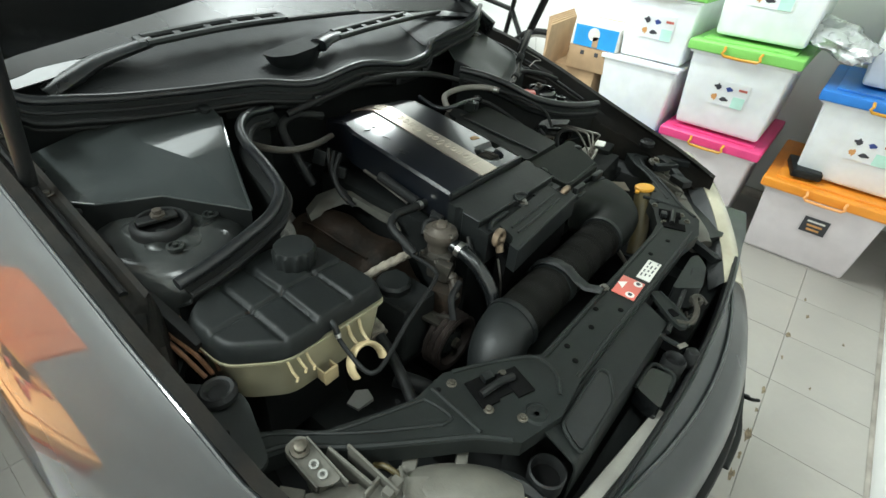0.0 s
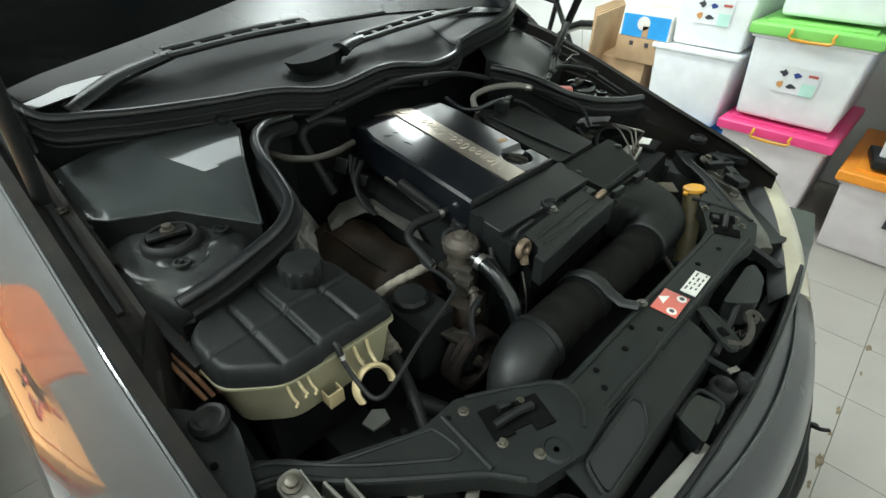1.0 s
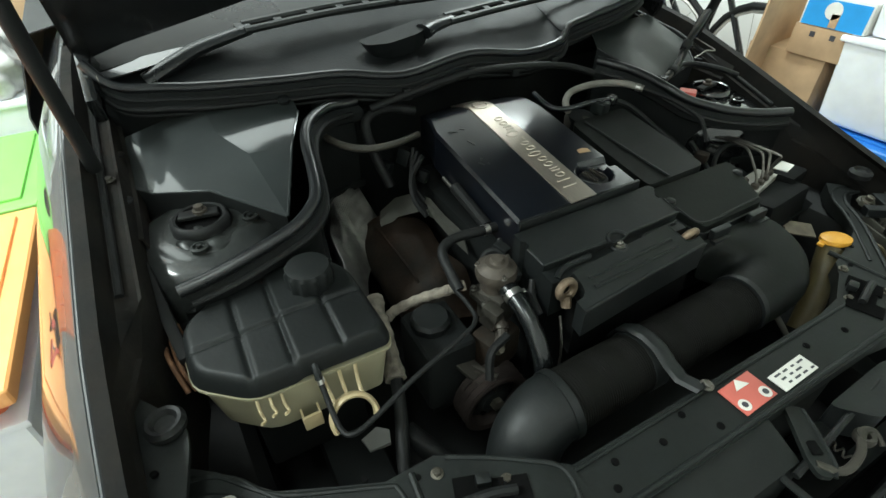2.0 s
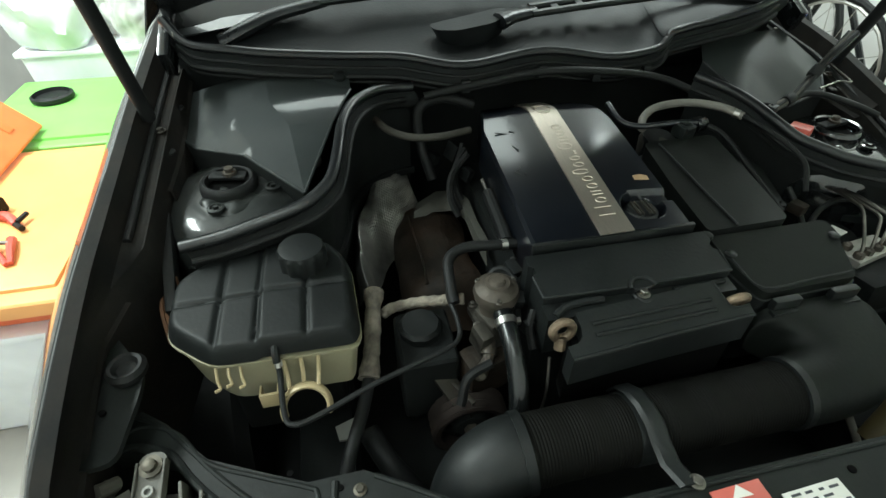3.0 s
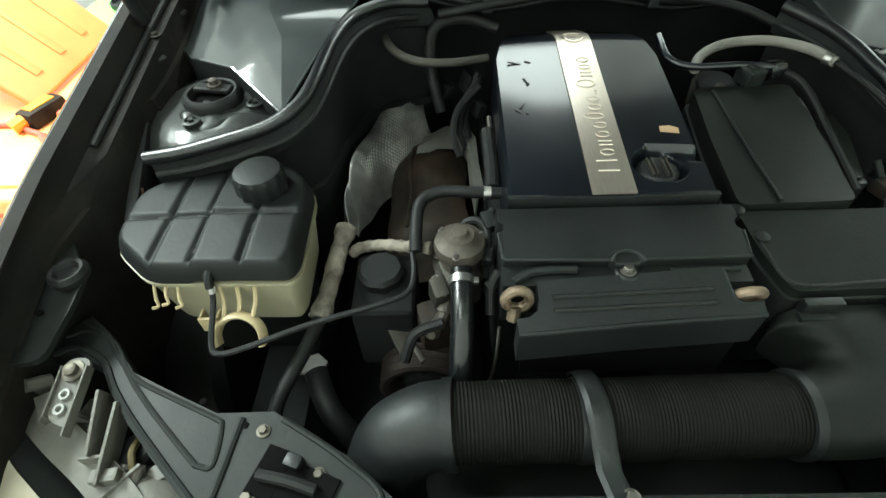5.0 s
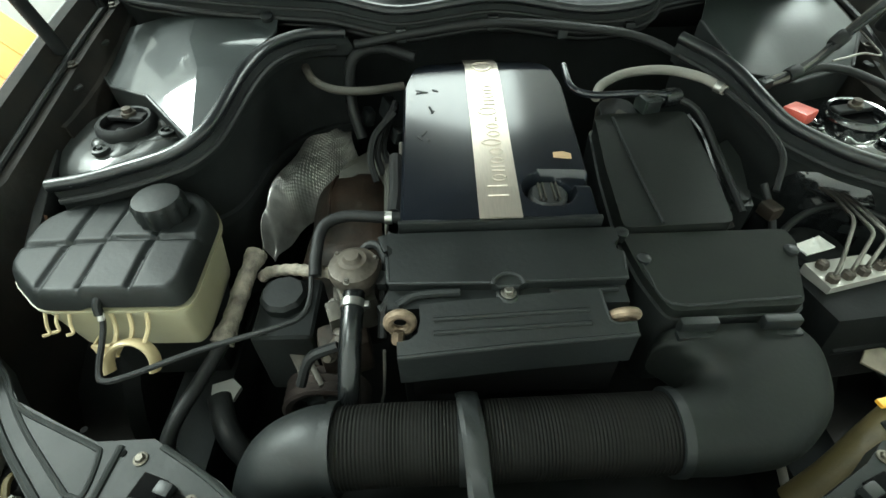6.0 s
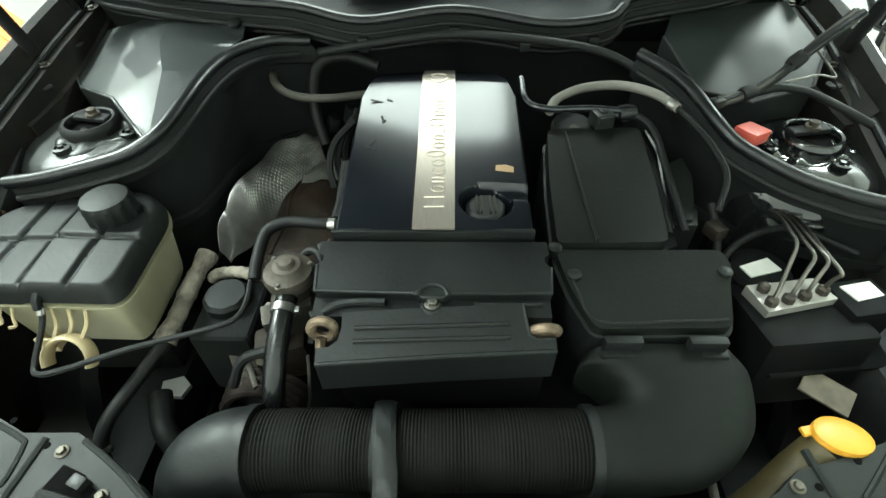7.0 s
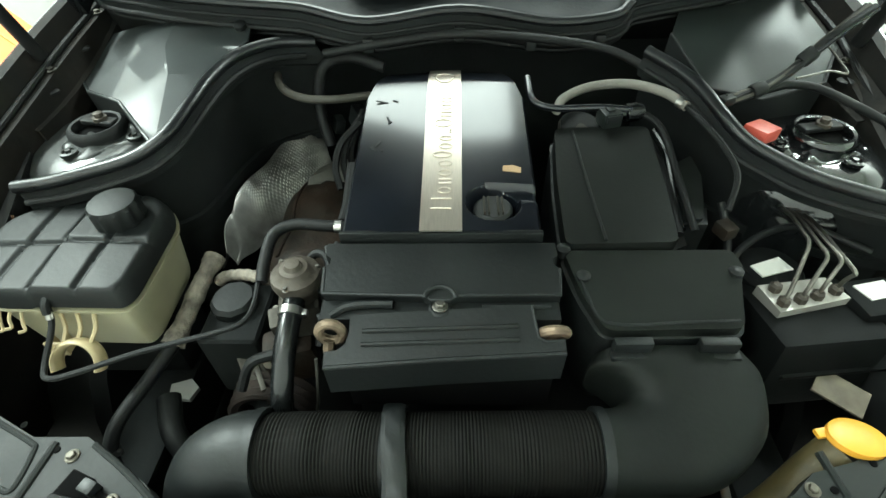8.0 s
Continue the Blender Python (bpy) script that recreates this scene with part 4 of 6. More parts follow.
part("buffer", revolve([(0.022, 0.787), (0.023, 0.795), (0.019, 0.801), (0.015, 0.8), (0.011, 0.794), (0.004, 0.795)], 24, pose(-0.648, -0.269, 0)), RUBBER, CAR, "round rubber bonnet buffer")
part("buffer", revolve([(0.02, 0.76), (0.021, 0.77), (0.015, 0.776), (0.012, 0.77), (0.005, 0.77)], 20, pose(0.644, -0.33, 0)), RUBBER, CAR, "round rubber bonnet buffer")
part("wing_stay", box((-0.63, -0.09, 0.80), (0.016, 0.17, 0.03), 0.004, (18, 0, 8)), RUBBER, CAR)

# lock carrier across the front
carrier = [(-0.25, -0.503), (0.33, -0.503), (0.36, -0.52), (0.36, -0.56), (0.3, -0.578), (-0.25, -0.575)]
LC = part("lock_carrier", prism(carrier[::-1], 0.69, 0.716, 0.004), CARRIER, CAR, "dusty black cross member over the radiator")
half = [(-0.69, -0.337), (-0.675, -0.3), (-0.655, -0.279), (-0.62, -0.305), (-0.595, -0.332), (-0.565, -0.362), (-0.5, -0.392), (-0.45, -0.414), (-0.387, -0.413), (-0.30, -0.462), (-0.25, -0.503), (-0.25, -0.575), (-0.33, -0.585), (-0.405, -0.565), (-0.446, -0.512), (-0.49, -0.475), (-0.545, -0.425), (-0.58, -0.388), (-0.607, -0.354), (-0.65, -0.334)]
half_r = half[:5] + [(-0.575, -0.37), (-0.52, -0.408), (-0.45, -0.43), (-0.402, -0.442), (-0.372, -0.464), (-0.31, -0.495)] + half[10:]
for s in (-1, 1):
    pts = [(x * -s, y) for x, y in (half if s < 0 else half_r)]
    zz = 0.72 if s < 0 else 0.715
    cd = 0.0 if s < 0 else 0.024
    br = part("carrier_end", prism(pts if s < 0 else pts[::-1], zz - 0.03, zz, 0.004), CARRIER, CAR, "pressed black end bracket")
    for line, br_r in (([(-0.675, -0.335), (-0.65, -0.326), (-0.61, -0.345), (-0.578, -0.384), (-0.543, -0.42), (-0.49, -0.468), (-0.447, -0.506), (-0.43, -0.525), (-0.41, -0.553)], 0.0048), ([(-0.672, -0.31), (-0.645, -0.302), (-0.605, -0.322), (-0.572, -0.362), (-0.535, -0.4), (-0.49, -0.44), (-0.455, -0.47)], 0.0035), ([(-0.66, -0.287), (-0.62, -0.311), (-0.565, -0.366), (-0.5, -0.398), (-0.45, -0.42), (-0.44, -0.43), (-0.438, -0.47), (-0.455, -0.47)], 0.0035), ([(-0.42, -0.42), (-0.425, -0.47), (-0.43, -0.515)], 0.0045), ([(-0.375, -0.422), (-0.335, -0.445), (-0.3, -0.468), (-0.262, -0.5), (-0.268, -0.54), (-0.3, -0.565)], 0.004)):
        if s > 0 and line[0] in ((-0.66, -0.287), (-0.375, -0.422)):
            continue
        part("pressed_bead", tube([(-s * x, y, zz - 0.0008) for x, y in line], br_r, 8, 5), CARRIER, br)
    # raised near-black plates imitate the shade within the catch openings
    part("catch_hole", box((-s * -0.352, -0.488 - cd, zz + 0.0006), (0.072, 0.038, 0.004), 0.001, (0, 0, s * 20)), HOLE_SHADE, br)
    part("catch_hole", box((-s * -0.376, -0.478 - cd, zz + 0.0012), (0.03, 0.05, 0.004), 0.001, (0, 0, s * 20)), HOLE_SHADE, br)
    part("catch_hole", box((-s * -0.325, -0.505 - cd, zz + 0.0018), (0.03, 0.05, 0.004), 0.001, (0, 0, s * 20)), HOLE_SHADE, br)
    part("catch_post", box((-s * -0.352, -0.47 - cd, zz + 0.006), (0.018, 0.014, 0.014), 0.003, (0, 0, s * 20)), PLASTIC, br)
    part("catch_bar", tube([(-s * -0.385, -0.482 - cd, zz + 0.008), (-s * -0.352, -0.49 - cd, zz + 0.012), (-s * -0.325, -0.498 - cd, zz + 0.008)], 0.006, 8, 3), RUBBER, br)
    for bx, by in ((-0.393, -0.435), (-0.326, -0.481), (-0.393, -0.502), (-0.372, -0.545)):
        part("bracket_bolt", bolt((-s * bx, by - cd * (by > -0.53), zz), 0.005, 0.006), DULLBOLT, br)
    for bx, by in ((-0.415, -0.428), (-0.47, -0.40)):
        part("bracket_hole", revolve([(0.004, zz), (0.004, zz + 0.0012)], 12, pose(-s * bx, by - 1.3 * cd, 0)), HOLE_SHADE, br)
part("carrier_bead", tube([(-0.25, -0.568, 0.717), (0.0, -0.571, 0.717), (0.33, -0.57, 0.715)], 0.004, 8, 3), CARRIER, LC)
part("carrier_bead", tube([(-0.25, -0.51, 0.717), (0.0, -0.51, 0.717), (0.33, -0.51, 0.715)], 0.003, 8, 3), CARRIER, LC)
for x, y in ((-0.2, -0.525), (-0.13, -0.535), (-0.08, -0.52), (-0.05, -0.555), (0.17, -0.53), (0.25, -0.54), (-0.22, -0.55)):
    part("carrier_hole", revolve([(0.005, 0.7155), (0.005, 0.7172)], 12, pose(x, y, 0)), HOLE_SHADE, LC)
rl = part("warning_label", box((0.022, -0.54, 0.7175), (0.064, 0.044, 0.002), 0.0005, (0, 0, 2)), REDLAB, LC, "red warning label with white pictograms")
for dx, dy in ((-0.021, -0.011), (0.021, -0.011)):
    part("pictogram", revolve([(0.0085, 0), (0.0085, 0.001)], 16, pose(0.022 + dx, -0.54 + dy, 0.7186)), PAPER, rl)
    part("pictogram", revolve([(0.0042, 0), (0.0042, 0.001)], 12, pose(0.022 + dx, -0.54 + dy, 0.7197)), INK, rl)
part("pictogram", prism([(0.01, -0.532), (0.036, -0.532), (0.023, -0.518)], 0.7186, 0.7196, 0), PAPER, rl)
wl = part("paper_label", box((0.106, -0.55, 0.7175), (0.076, 0.027, 0.002), 0.0005, (0, 0, 2)), PAPER, LC, "white label with unreadable dark print")
for k in range(3):
    for m in range(4 - k % 2):
        part("print_bar", box((0.082 + 0.0165 * m + 0.003 * k, -0.5425 - 0.0075 * k, 0.7187), (0.012 - 0.003 * ((m + k) % 3), 0.0028, 0.0012), 0, (0, 0, 2)), INK, wl)
part("carrier_boss", revolve([(0.021, 0.708), (0.02, 0.72), (0.016, 0.722), (0.013, 0.716), (0.006, 0.716), (0.004, 0.72)], 24, pose(-0.352, -0.556, 0)), CARRIER, LC)
part("duct_mouth", revolve([(0.026, 0.64), (0.027, 0.668), (0.024, 0.67), (0.022, 0.664), (0.021, 0.64)], 24, pose(-0.383, -0.603, 0)), RUBBER, LC)
part("duct_hollow", revolve([(0.022, 0.64), (0.022, 0.65)], 24, pose(-0.383, -0.603, 0)), HOLE_SHADE, LC)
arm = [(0.058, -0.572), (0.078, -0.586), (0.07, -0.61), (0.05, -0.65), (0.034, -0.662), (0.018, -0.652), (0.022, -0.632), (0.042, -0.6)]
part("latch_arm", prism(rounded(arm, 0.006)[::-1], lambda x, y: 0.692 + 0.2 * (y + 0.6), lambda x, y: 0.7 + 0.2 * (y + 0.6), 0.002), CARRIER, LC, "pressed black latch arm")
part("arm_flange", tube([(0.076, -0.588, 0.702), (0.066, -0.615, 0.697), (0.048, -0.652, 0.69), (0.034, -0.662, 0.687)], 0.003, 8, 4), CARRIER, LC)
part("arm_hole", prism([(0.04, -0.615), (0.052, -0.622), (0.044, -0.638), (0.032, -0.632)][::-1], 0.69, 0.6965, 0), HOLE_SHADE, LC)
part("latch_hook", tube([(0.028, -0.64, 0.69), (0.05, -0.662, 0.688), (0.085, -0.66, 0.694), (0.112, -0.645, 0.7), (0.128, -0.652, 0.698), (0.122, -0.668, 0.692)], 0.0055, 10, 5, flat=0.7), ALU, LC, "worn metal latch hook")
part("hook_eye", revolve([(0.005, 0.688), (0.012, 0.69), (0.013, 0.697), (0.011, 0.702), (0.006, 0.7), (0.005, 0.694)], 20, pose(0.112, -0.65, 0)), ALU, LC)
part("latch_spring", tube([(0.09 + 0.0045 * math.cos(1.3 * k), -0.622 - 0.0022 * k, 0.672 + 0.0045 * math.sin(1.3 * k)) for k in range(18)], 0.0014, 6, 3), ALU, LC)
part("brace", tube([(-0.02, -0.6, 0.69), (-0.012, -0.632, 0.676), (0.0, -0.662, 0.664)], 0.006, 8, 4, flat=0.6), CARRIER, LC)
part("pale_tab", box((0.0, -0.668, 0.668), (0.02, 0.009, 0.004), 0.001, (10, 0, -25)), LAMPGREY, LC, "small beige plastic tab")
part("latch_cable", tube([(0.29, -0.6, 0.68), (0.22, -0.612, 0.69), (0.15, -0.62, 0.686), (0.08, -0.628, 0.69), (0.0, -0.636, 0.68)], 0.005, 8, 4), RUBBER, LC)

# shroud, gap, bumper
bow = lambda x, d: -0.785 + 0.43 * x * x + d
rows = [[(x, -0.576, 0.706), (x, -0.605, 0.694), (x, -0.628, 0.683), (x, -0.633, 0.672), (x, -0.634, 0.6)] for x in [-0.36 + 0.38 * k / 10 for k in range(11)]]
sh = part("air_shroud", sheet(rows, 0.003), CARRIER, CAR, "dusty black plastic air shroud")
pk = [(-0.335, -0.588), (-0.2, -0.584), (-0.19, -0.6), (-0.225, -0.627), (-0.345, -0.63)]
pz = lambda x, y: 0.7 + (y + 0.6) * 0.48
part("shroud_pocket", prism(shrink(rounded(pk, 0.014), 0.93)[::-1], lambda x, y: pz(x, y) - 0.01, lambda x, y: pz(x, y) + 0.001, 0.002), PLASTIC_D, sh, "shallow dusty pocket")
part("pocket_rim", tube([(x, y, pz(x, y) + 0.001) for x, y in rounded(pk, 0.014)], 0.003, 8, 1, closed=True), CARRIER, sh)
# solid near-black block painted as the shade under the latch
part("latch_shade", prism([(0.03, -0.585), (0.12, -0.59), (0.15, -0.64), (0.13, -0.668), (0.02, -0.668)][::-1], 0.56, 0.62, 0), HOLE_SHADE, CAR)
part("latch_body", box((0.098, -0.612, 0.645), (0.05, 0.03, 0.04), 0.01, (0, 0, -14), seg=3), PLASTIC, CAR, "black bonnet latch")

part("horn_box", prism(rounded([(-0.132, -0.638), (-0.07, -0.64), (-0.06, -0.68), (-0.15, -0.686)], 0.01)[::-1], 0.61, 0.648, 0.005, seg=3), BLACKPAINT, CAR, "flat shiny black horn cover")
part("round_plug", revolve([(0.012, 0.63), (0.0125, 0.66), (0.01, 0.664), (0.004, 0.6645)], 20, pose(0.006, -0.688, 0)), RUBBER, CAR, "small round black plug")
part("round_cup", revolve([(0.02, 0.62), (0.021, 0.655), (0.018, 0.661), (0.015, 0.658), (0.012, 0.645)], 24, pose(-0.032, -0.668, 0)), RUBBER, CAR, "open black rubber cup")
part("horn_rim", tube([(-0.134, -0.637, 0.65), (-0.07, -0.639, 0.65), (-0.058, -0.655, 0.65), (-0.062, -0.68, 0.648), (-0.1, -0.684, 0.646)], 0.0035, 8, 4), CARRIER, CAR)
part("seal_lip", tube([(x, -0.7 + 0.15 * x * x, 0.634) for x in [-0.45 + k * 0.1 for k in range(10)]], 0.0045, 8, 3), RUBBER, CAR)
part("bumper_foam", box((-0.245, -0.675, 0.6), (0.26, 0.024, 0.03), 0.007, (0, 0, -7)), CHASSISW, CAR, "pale bumper support bar")
rows = []
for k in range(29):
    x = -0.72 + 1.44 * k / 28
    d = max(0, abs(x) - 0.5) * 0.5
    lip = -0.694 + 0.15 * x * x
    rows.append([(x, lip, 0.6), (x, lip - 0.003, 0.63), (x, lip - 0.016, 0.634), (x, (lip + bow(x, 0.03) + d) / 2, 0.626), (x, bow(x, 0.02) + d, 0.612), (x * 1.005, bow(x, 0.0) + d, 0.59), (x * 1.01, bow(x, -0.015) + d, 0.55), (x * 1.01, bow(x, -0.025) + d, 0.4), (x * 1.01, bow(x, 0.0) + d, 0.2)])
part("bumper", sheet(rows, 0.004), BUMPER, CAR, "dark grey front bumper")
for d, z in ((0.045, 0.625),):
    part("bumper_ridge", tube([(x, bow(x, d), z) for x in [-0.5 + k * 0.1 for k in range(11)]], 0.0035, 8, 3), BUMPER, CAR)
part("bumper_trim", tube([(x, bow(x, -0.022), 0.5) for x in [-0.5 + k * 0.1 for k in range(11)]], 0.01, 8, 3, flat=0.5), RUBBER, CAR)
bt = part("loose_trim", tube([(-0.02, -0.822, 0.47), (0.08, -0.826, 0.462), (0.16, -0.815, 0.455), (0.2, -0.81, 0.46), (0.222, -0.822, 0.45)], lambda u: 0.008 - 0.003 * u, 8, 5, flat=0.5), RUBBER, CAR, "torn black trim strip hanging off the bumper")
part("trim_end", tube([(0.2, -0.81, 0.46), (0.195, -0.827, 0.468), (0.208, -0.84, 0.464)], 0.004, 6, 3), RUBBER, bt)
part("radiator", box((0, -0.53, 0.48), (0.62, 0.05, 0.4), 0.01), DARK, CAR)

# headlamps
for s in (-1, 1):
    q = -s
    zz = 0.0 if s < 0 else -0.012
    out = [(-0.735, -0.385), (-0.66, -0.375), (-0.57, -0.425), (-0.5, -0.465), (-0.46, -0.535), (-0.445, -0.595), (-0.5, -0.625), (-0.6, -0.555), (-0.7, -0.47)]
    pts = [(x * q, y) for x, y in out]
    hl = part("headlamp", prism(pts if s < 0 else pts[::-1], 0.55 + zz, 0.668 + zz, 0.01, r=0.02), PLASTIC, CAR, "headlamp unit with a dusty beige back")
    beam = [(-0.745, -0.35, 0.7), (-0.682, -0.39, 0.703), (-0.627, -0.43, 0.702), (-0.57, -0.468, 0.696), (-0.52, -0.51, 0.688), (-0.47, -0.56, 0.675)]
    rows = [[(q * (x + a), y + b, z + c + zz) for x, y, z in spline(beam, 4)] for a, b, c in ((-0.016, -0.018, -0.045), (-0.014, -0.016, 0.0), (0.012, 0.014, 0.004), (0.014, 0.018, -0.05))]
    part("lamp_beam", sheet(rows, 0.003), LAMPGREY, hl, "beige plastic rear beam")
    A = pose(q * -0.614, -0.408, 0.742 + zz, 12, 0, 0)
    slab = prism(rounded([(-0.015, -0.016), (0.015, -0.03), (0.015, 0.05), (-0.015, 0.05)], 0.014, 4), -0.008, -0.003, 0.001)
    for nm, bm, mm in (("lamp_arm", join(slab, box((-0.0145, 0.012, -0.004), (0.0025, 0.056, 0.012), 0.001), box((0.0145, 0.002, -0.004), (0.0025, 0.076, 0.014), 0.001)), LAMPGREY), ("lamp_bolt", revolve([(0.0125, -0.003), (0.0125, 0.001), (0.0075, 0.0015), (0.0075, 0.008), (0.005, 0.0095)], 10, pose(0, 0.034, 0)), DULLBOLT), ("lamp_boss", revolve([(0.006, -0.003), (0.006, 0.001), (0.0035, 0.001), (0.003, -0.003)], 14, pose(0, 0.008, 0)), TAB), ("lamp_boss", revolve([(0.006, -0.003), (0.006, 0.001), (0.0035, 0.001), (0.003, -0.003)], 14, pose(0, -0.008, 0)), TAB), ("lamp_gusset", box((0.003, -0.012, -0.024), (0.022, 0.005, 0.034), 0.001), LAMPGREY)):
        bm.transform(A)
        part(nm, bm, mm, hl)
    for (bx, by, bz, sx, sy, sz, rz, tl) in ((-0.576, -0.442, 0.712, 0.004, 0.07, 0.035, 8, 14), (-0.556, -0.462, 0.706, 0.004, 0.085, 0.032, 4, 12), (-0.568, -0.478, 0.7, 0.03, 0.004, 0.028, 6, 0), (-0.588, -0.43, 0.69, 0.024, 0.05, 0.005, 10, 20), (-0.69, -0.392, 0.718, 0.036, 0.012, 0.018, -35, 0), (-0.672, -0.4, 0.712, 0.01, 0.03, 0.022, -30, 0), (-0.538, -0.5, 0.69, 0.004, 0.05, 0.02, -40, 0)):
        part("lamp_rib", box((q * (bx - 0.005), by + 0.021, bz + zz), (sx, sy, sz), 0.0015, (tl, 0, q * rz)), LAMPGREY, hl)
    part("lamp_web", prism([(q * x, y) for x, y in ((-0.672, -0.39), (-0.648, -0.378), (-0.632, -0.404), (-0.65, -0.418))][::int(q)], 0.69 + zz, 0.716 + zz, 0.001), LAMPGREY, hl)
    part("lamp_web", prism([(q * x, y) for x, y in ((-0.627, -0.412), (-0.617, -0.384), (-0.6, -0.386), (-0.598, -0.432), (-0.606, -0.44))][::int(q)], 0.685 + zz, 0.7 + zz, 0.001), LAMPGREY, hl)
    part("lamp_block", box((q * -0.702, -0.392, 0.714 + zz), (0.052, 0.02, 0.022), 0.003, (0, 0, q * -10)), LAMPGREY, hl)
    part("lamp_post", tube([(q * -0.688, -0.384, 0.716 + zz), (q * -0.69, -0.374, 0.745 + zz)], 0.006, 10, 0), LAMPGREY, hl)
    part("lamp_foot", box((q * -0.556, -0.474, 0.699 + zz), (0.028, 0.014, 0.02), 0.002, (0, 0, q * 6)), LAMPGREY, hl)
    part("bulb_cover", revolve([(0.02, 0.66), (0.021, 0.684), (0.017, 0.69), (0.005, 0.691)], 24, pose(q * -0.548, -0.44, zz)), RUBBER, hl, "round black bulb cover")
    part("bulb_plug", box((q * -0.573, -0.446, 0.682 + zz), (0.018, 0.026, 0.014), 0.004, (0, 0, q * 20), seg=3), OLIVE, hl, "yellowed bulb plug")
    for dx in (0.0, 0.016):
        part("screw_tube", tube([(q * (-0.546 + dx), -0.458, 0.692 + zz), (q * (-0.55 + dx), -0.492, 0.684 + zz)], 0.0055, 10, 0), LAMPGREY, hl)
    axis = [(-0.565, -0.465, 0.655), (-0.53, -0.492, 0.66), (-0.495, -0.523, 0.66), (-0.46, -0.56, 0.655), (-0.435, -0.59, 0.645)]
    part("reflector_back", tube([(q * x, y, z + zz) for x, y, z in axis], lambda u: 0.024 + 0.018 * math.sin(math.pi * (0.15 + 0.75 * u)), 22, 5, flat=0.8), LAMPGREY, hl, "beige rounded back of the reflector")
    part("adjuster", tube([(q * -0.66, -0.37, 0.72 + zz), (q * -0.672, -0.385, 0.735 + zz)], 0.008, 10, 0), LAMPGREY, hl)
    part("bulb_wire", tube([(q * -0.545, -0.43, 0.69), (q * -0.54, -0.45, 0.7), (q * -0.53, -0.48, 0.685)], 0.004, 8, 4), OLIVE, hl)
    ring = [tuple(p) for p in spline([(-0.525, -0.49, 0.652), (-0.499, -0.498, 0.66), (-0.466, -0.515, 0.666), (-0.432, -0.543, 0.668), (-0.412, -0.577, 0.664), (-0.408, -0.61, 0.655), (-0.407, -0.636, 0.645)], 4)]
    part("lens_ring", sheet([[(q * x, y, z + zz - 0.02) for x, y, z in ring], [(q * x, y, z + zz) for x, y, z in ring], [(q * (x - 0.006), y - 0.008, z + zz + 0.003) for x, y, z in ring], [(q * (x - 0.014), y - 0.02, z + zz - 0.004) for x, y, z in ring], [(q * (x - 0.022), y - 0.03, z + zz - 0.03) for x, y, z in ring]], 0.003), PLASTIC, hl, "black rim round the lamp reflector")
    part("lamp_tab", box((q * -0.452, -0.505, 0.675 + zz), (0.026, 0.016, 0.01), 0.002, (10, 0, q * 30)), LAMPGREY, hl)
    part("lamp_tab", box((q * -0.513, -0.462, 0.676 + zz), (0.034, 0.02, 0.014), 0.003, (0, 0, q * 30)), LAMPGREY, hl)
    dl = 0.03 if s < 0 else 0.0
    top = [(p.x + dl, p.y + dl, p.z) for p in spline([(-0.785, -0.42, 0.742), (-0.73, -0.5, 0.716), (-0.61, -0.585, 0.688), (-0.48, -0.652, 0.66), (-0.37, -0.698, 0.635)][:4 if s < 0 else 5], 4)]
    part("lamp_bezel", sheet([[(q * (x + 0.045), y + 0.045, z - 0.03 + zz) for x, y, z in top], [(q * (x + 0.024), y + 0.024, z - 0.004 + zz) for x, y, z in top]], 0.003), PLASTIC, hl)
    rows = [[(q * (x + 0.023), y + 0.023, z - 0.003 + zz) for x, y, z in top], [(q * (x + 0.006), y + 0.006, z + zz) for x, y, z in top], [(q * (x - 0.01), y - 0.01, z - 0.01 + zz) for x, y, z in top], [(q * (x - 0.025), y - 0.02, z - 0.03 + zz) for x, y, z in top], [(q * (x - 0.04), y - 0.035, z - 0.08 + zz) for x, y, z in top], [(q * (x - 0.04), y - 0.04, z - 0.15 + zz) for x, y, z in top]]
    part("lamp_lens", sheet(rows, 0.004), LENS, hl, "yellowed clear headlamp lens")
for (x, y, sx, sy, rz) in ((0.6, -0.41, 0.07, 0.02, -35), (0.63, -0.4, 0.03, 0.06, -35), (0.57, -0.45, 0.05, 0.02, 40), (0.54, -0.47, 0.03, 0.05, -30), (0.66, -0.42, 0.02, 0.07, 20)):
    part("wing_bracket", box((x, y, 0.735), (sx, sy, 0.018), 0.003, (0, 0, rz)), COWL, CAR)
part("latch_pocket", prism(rounded([(0.12, -0.6), (0.2, -0.597), (0.265, -0.595), (0.285, -0.605), (0.25, -0.632), (0.165, -0.648)], 0.014)[::-1], 0.64, 0.694, 0.006, seg=3), PLASTIC_D, CAR, "dusty moulded pocket beside the latch")

# ---------------------------------------------------------------- engine block and covers
ENG = thing("engine", (0, -0.1, 0.31), "black covered car engine with a silver strip across its cover", "engine")
part("engine_block", box((0.0, -0.04, 0.53), (0.26, 0.46, 0.44), 0.02), BAYDARK, ENG)


def cover_z(x, y, dent=True):
    z = 0.84 + (y + 0.2) * 0.14 - 0.35 * (x - 0.01) ** 2
    z -= 0.9 * max(0, y - 0.115) ** 1.3
    if dent:
        e = math.hypot((x - 0.078) / 0.034, (y + 0.152) / 0.029)
        z -= 0.03 * smooth(1.06, 0.9, e)
        tray = min(smooth(0.066, 0.074, x), smooth(-0.146, -0.141, y), smooth(-0.117, -0.123, y))
        z -= 0.011 * tray * (1 - smooth(1.06, 0.9, e))
    return z


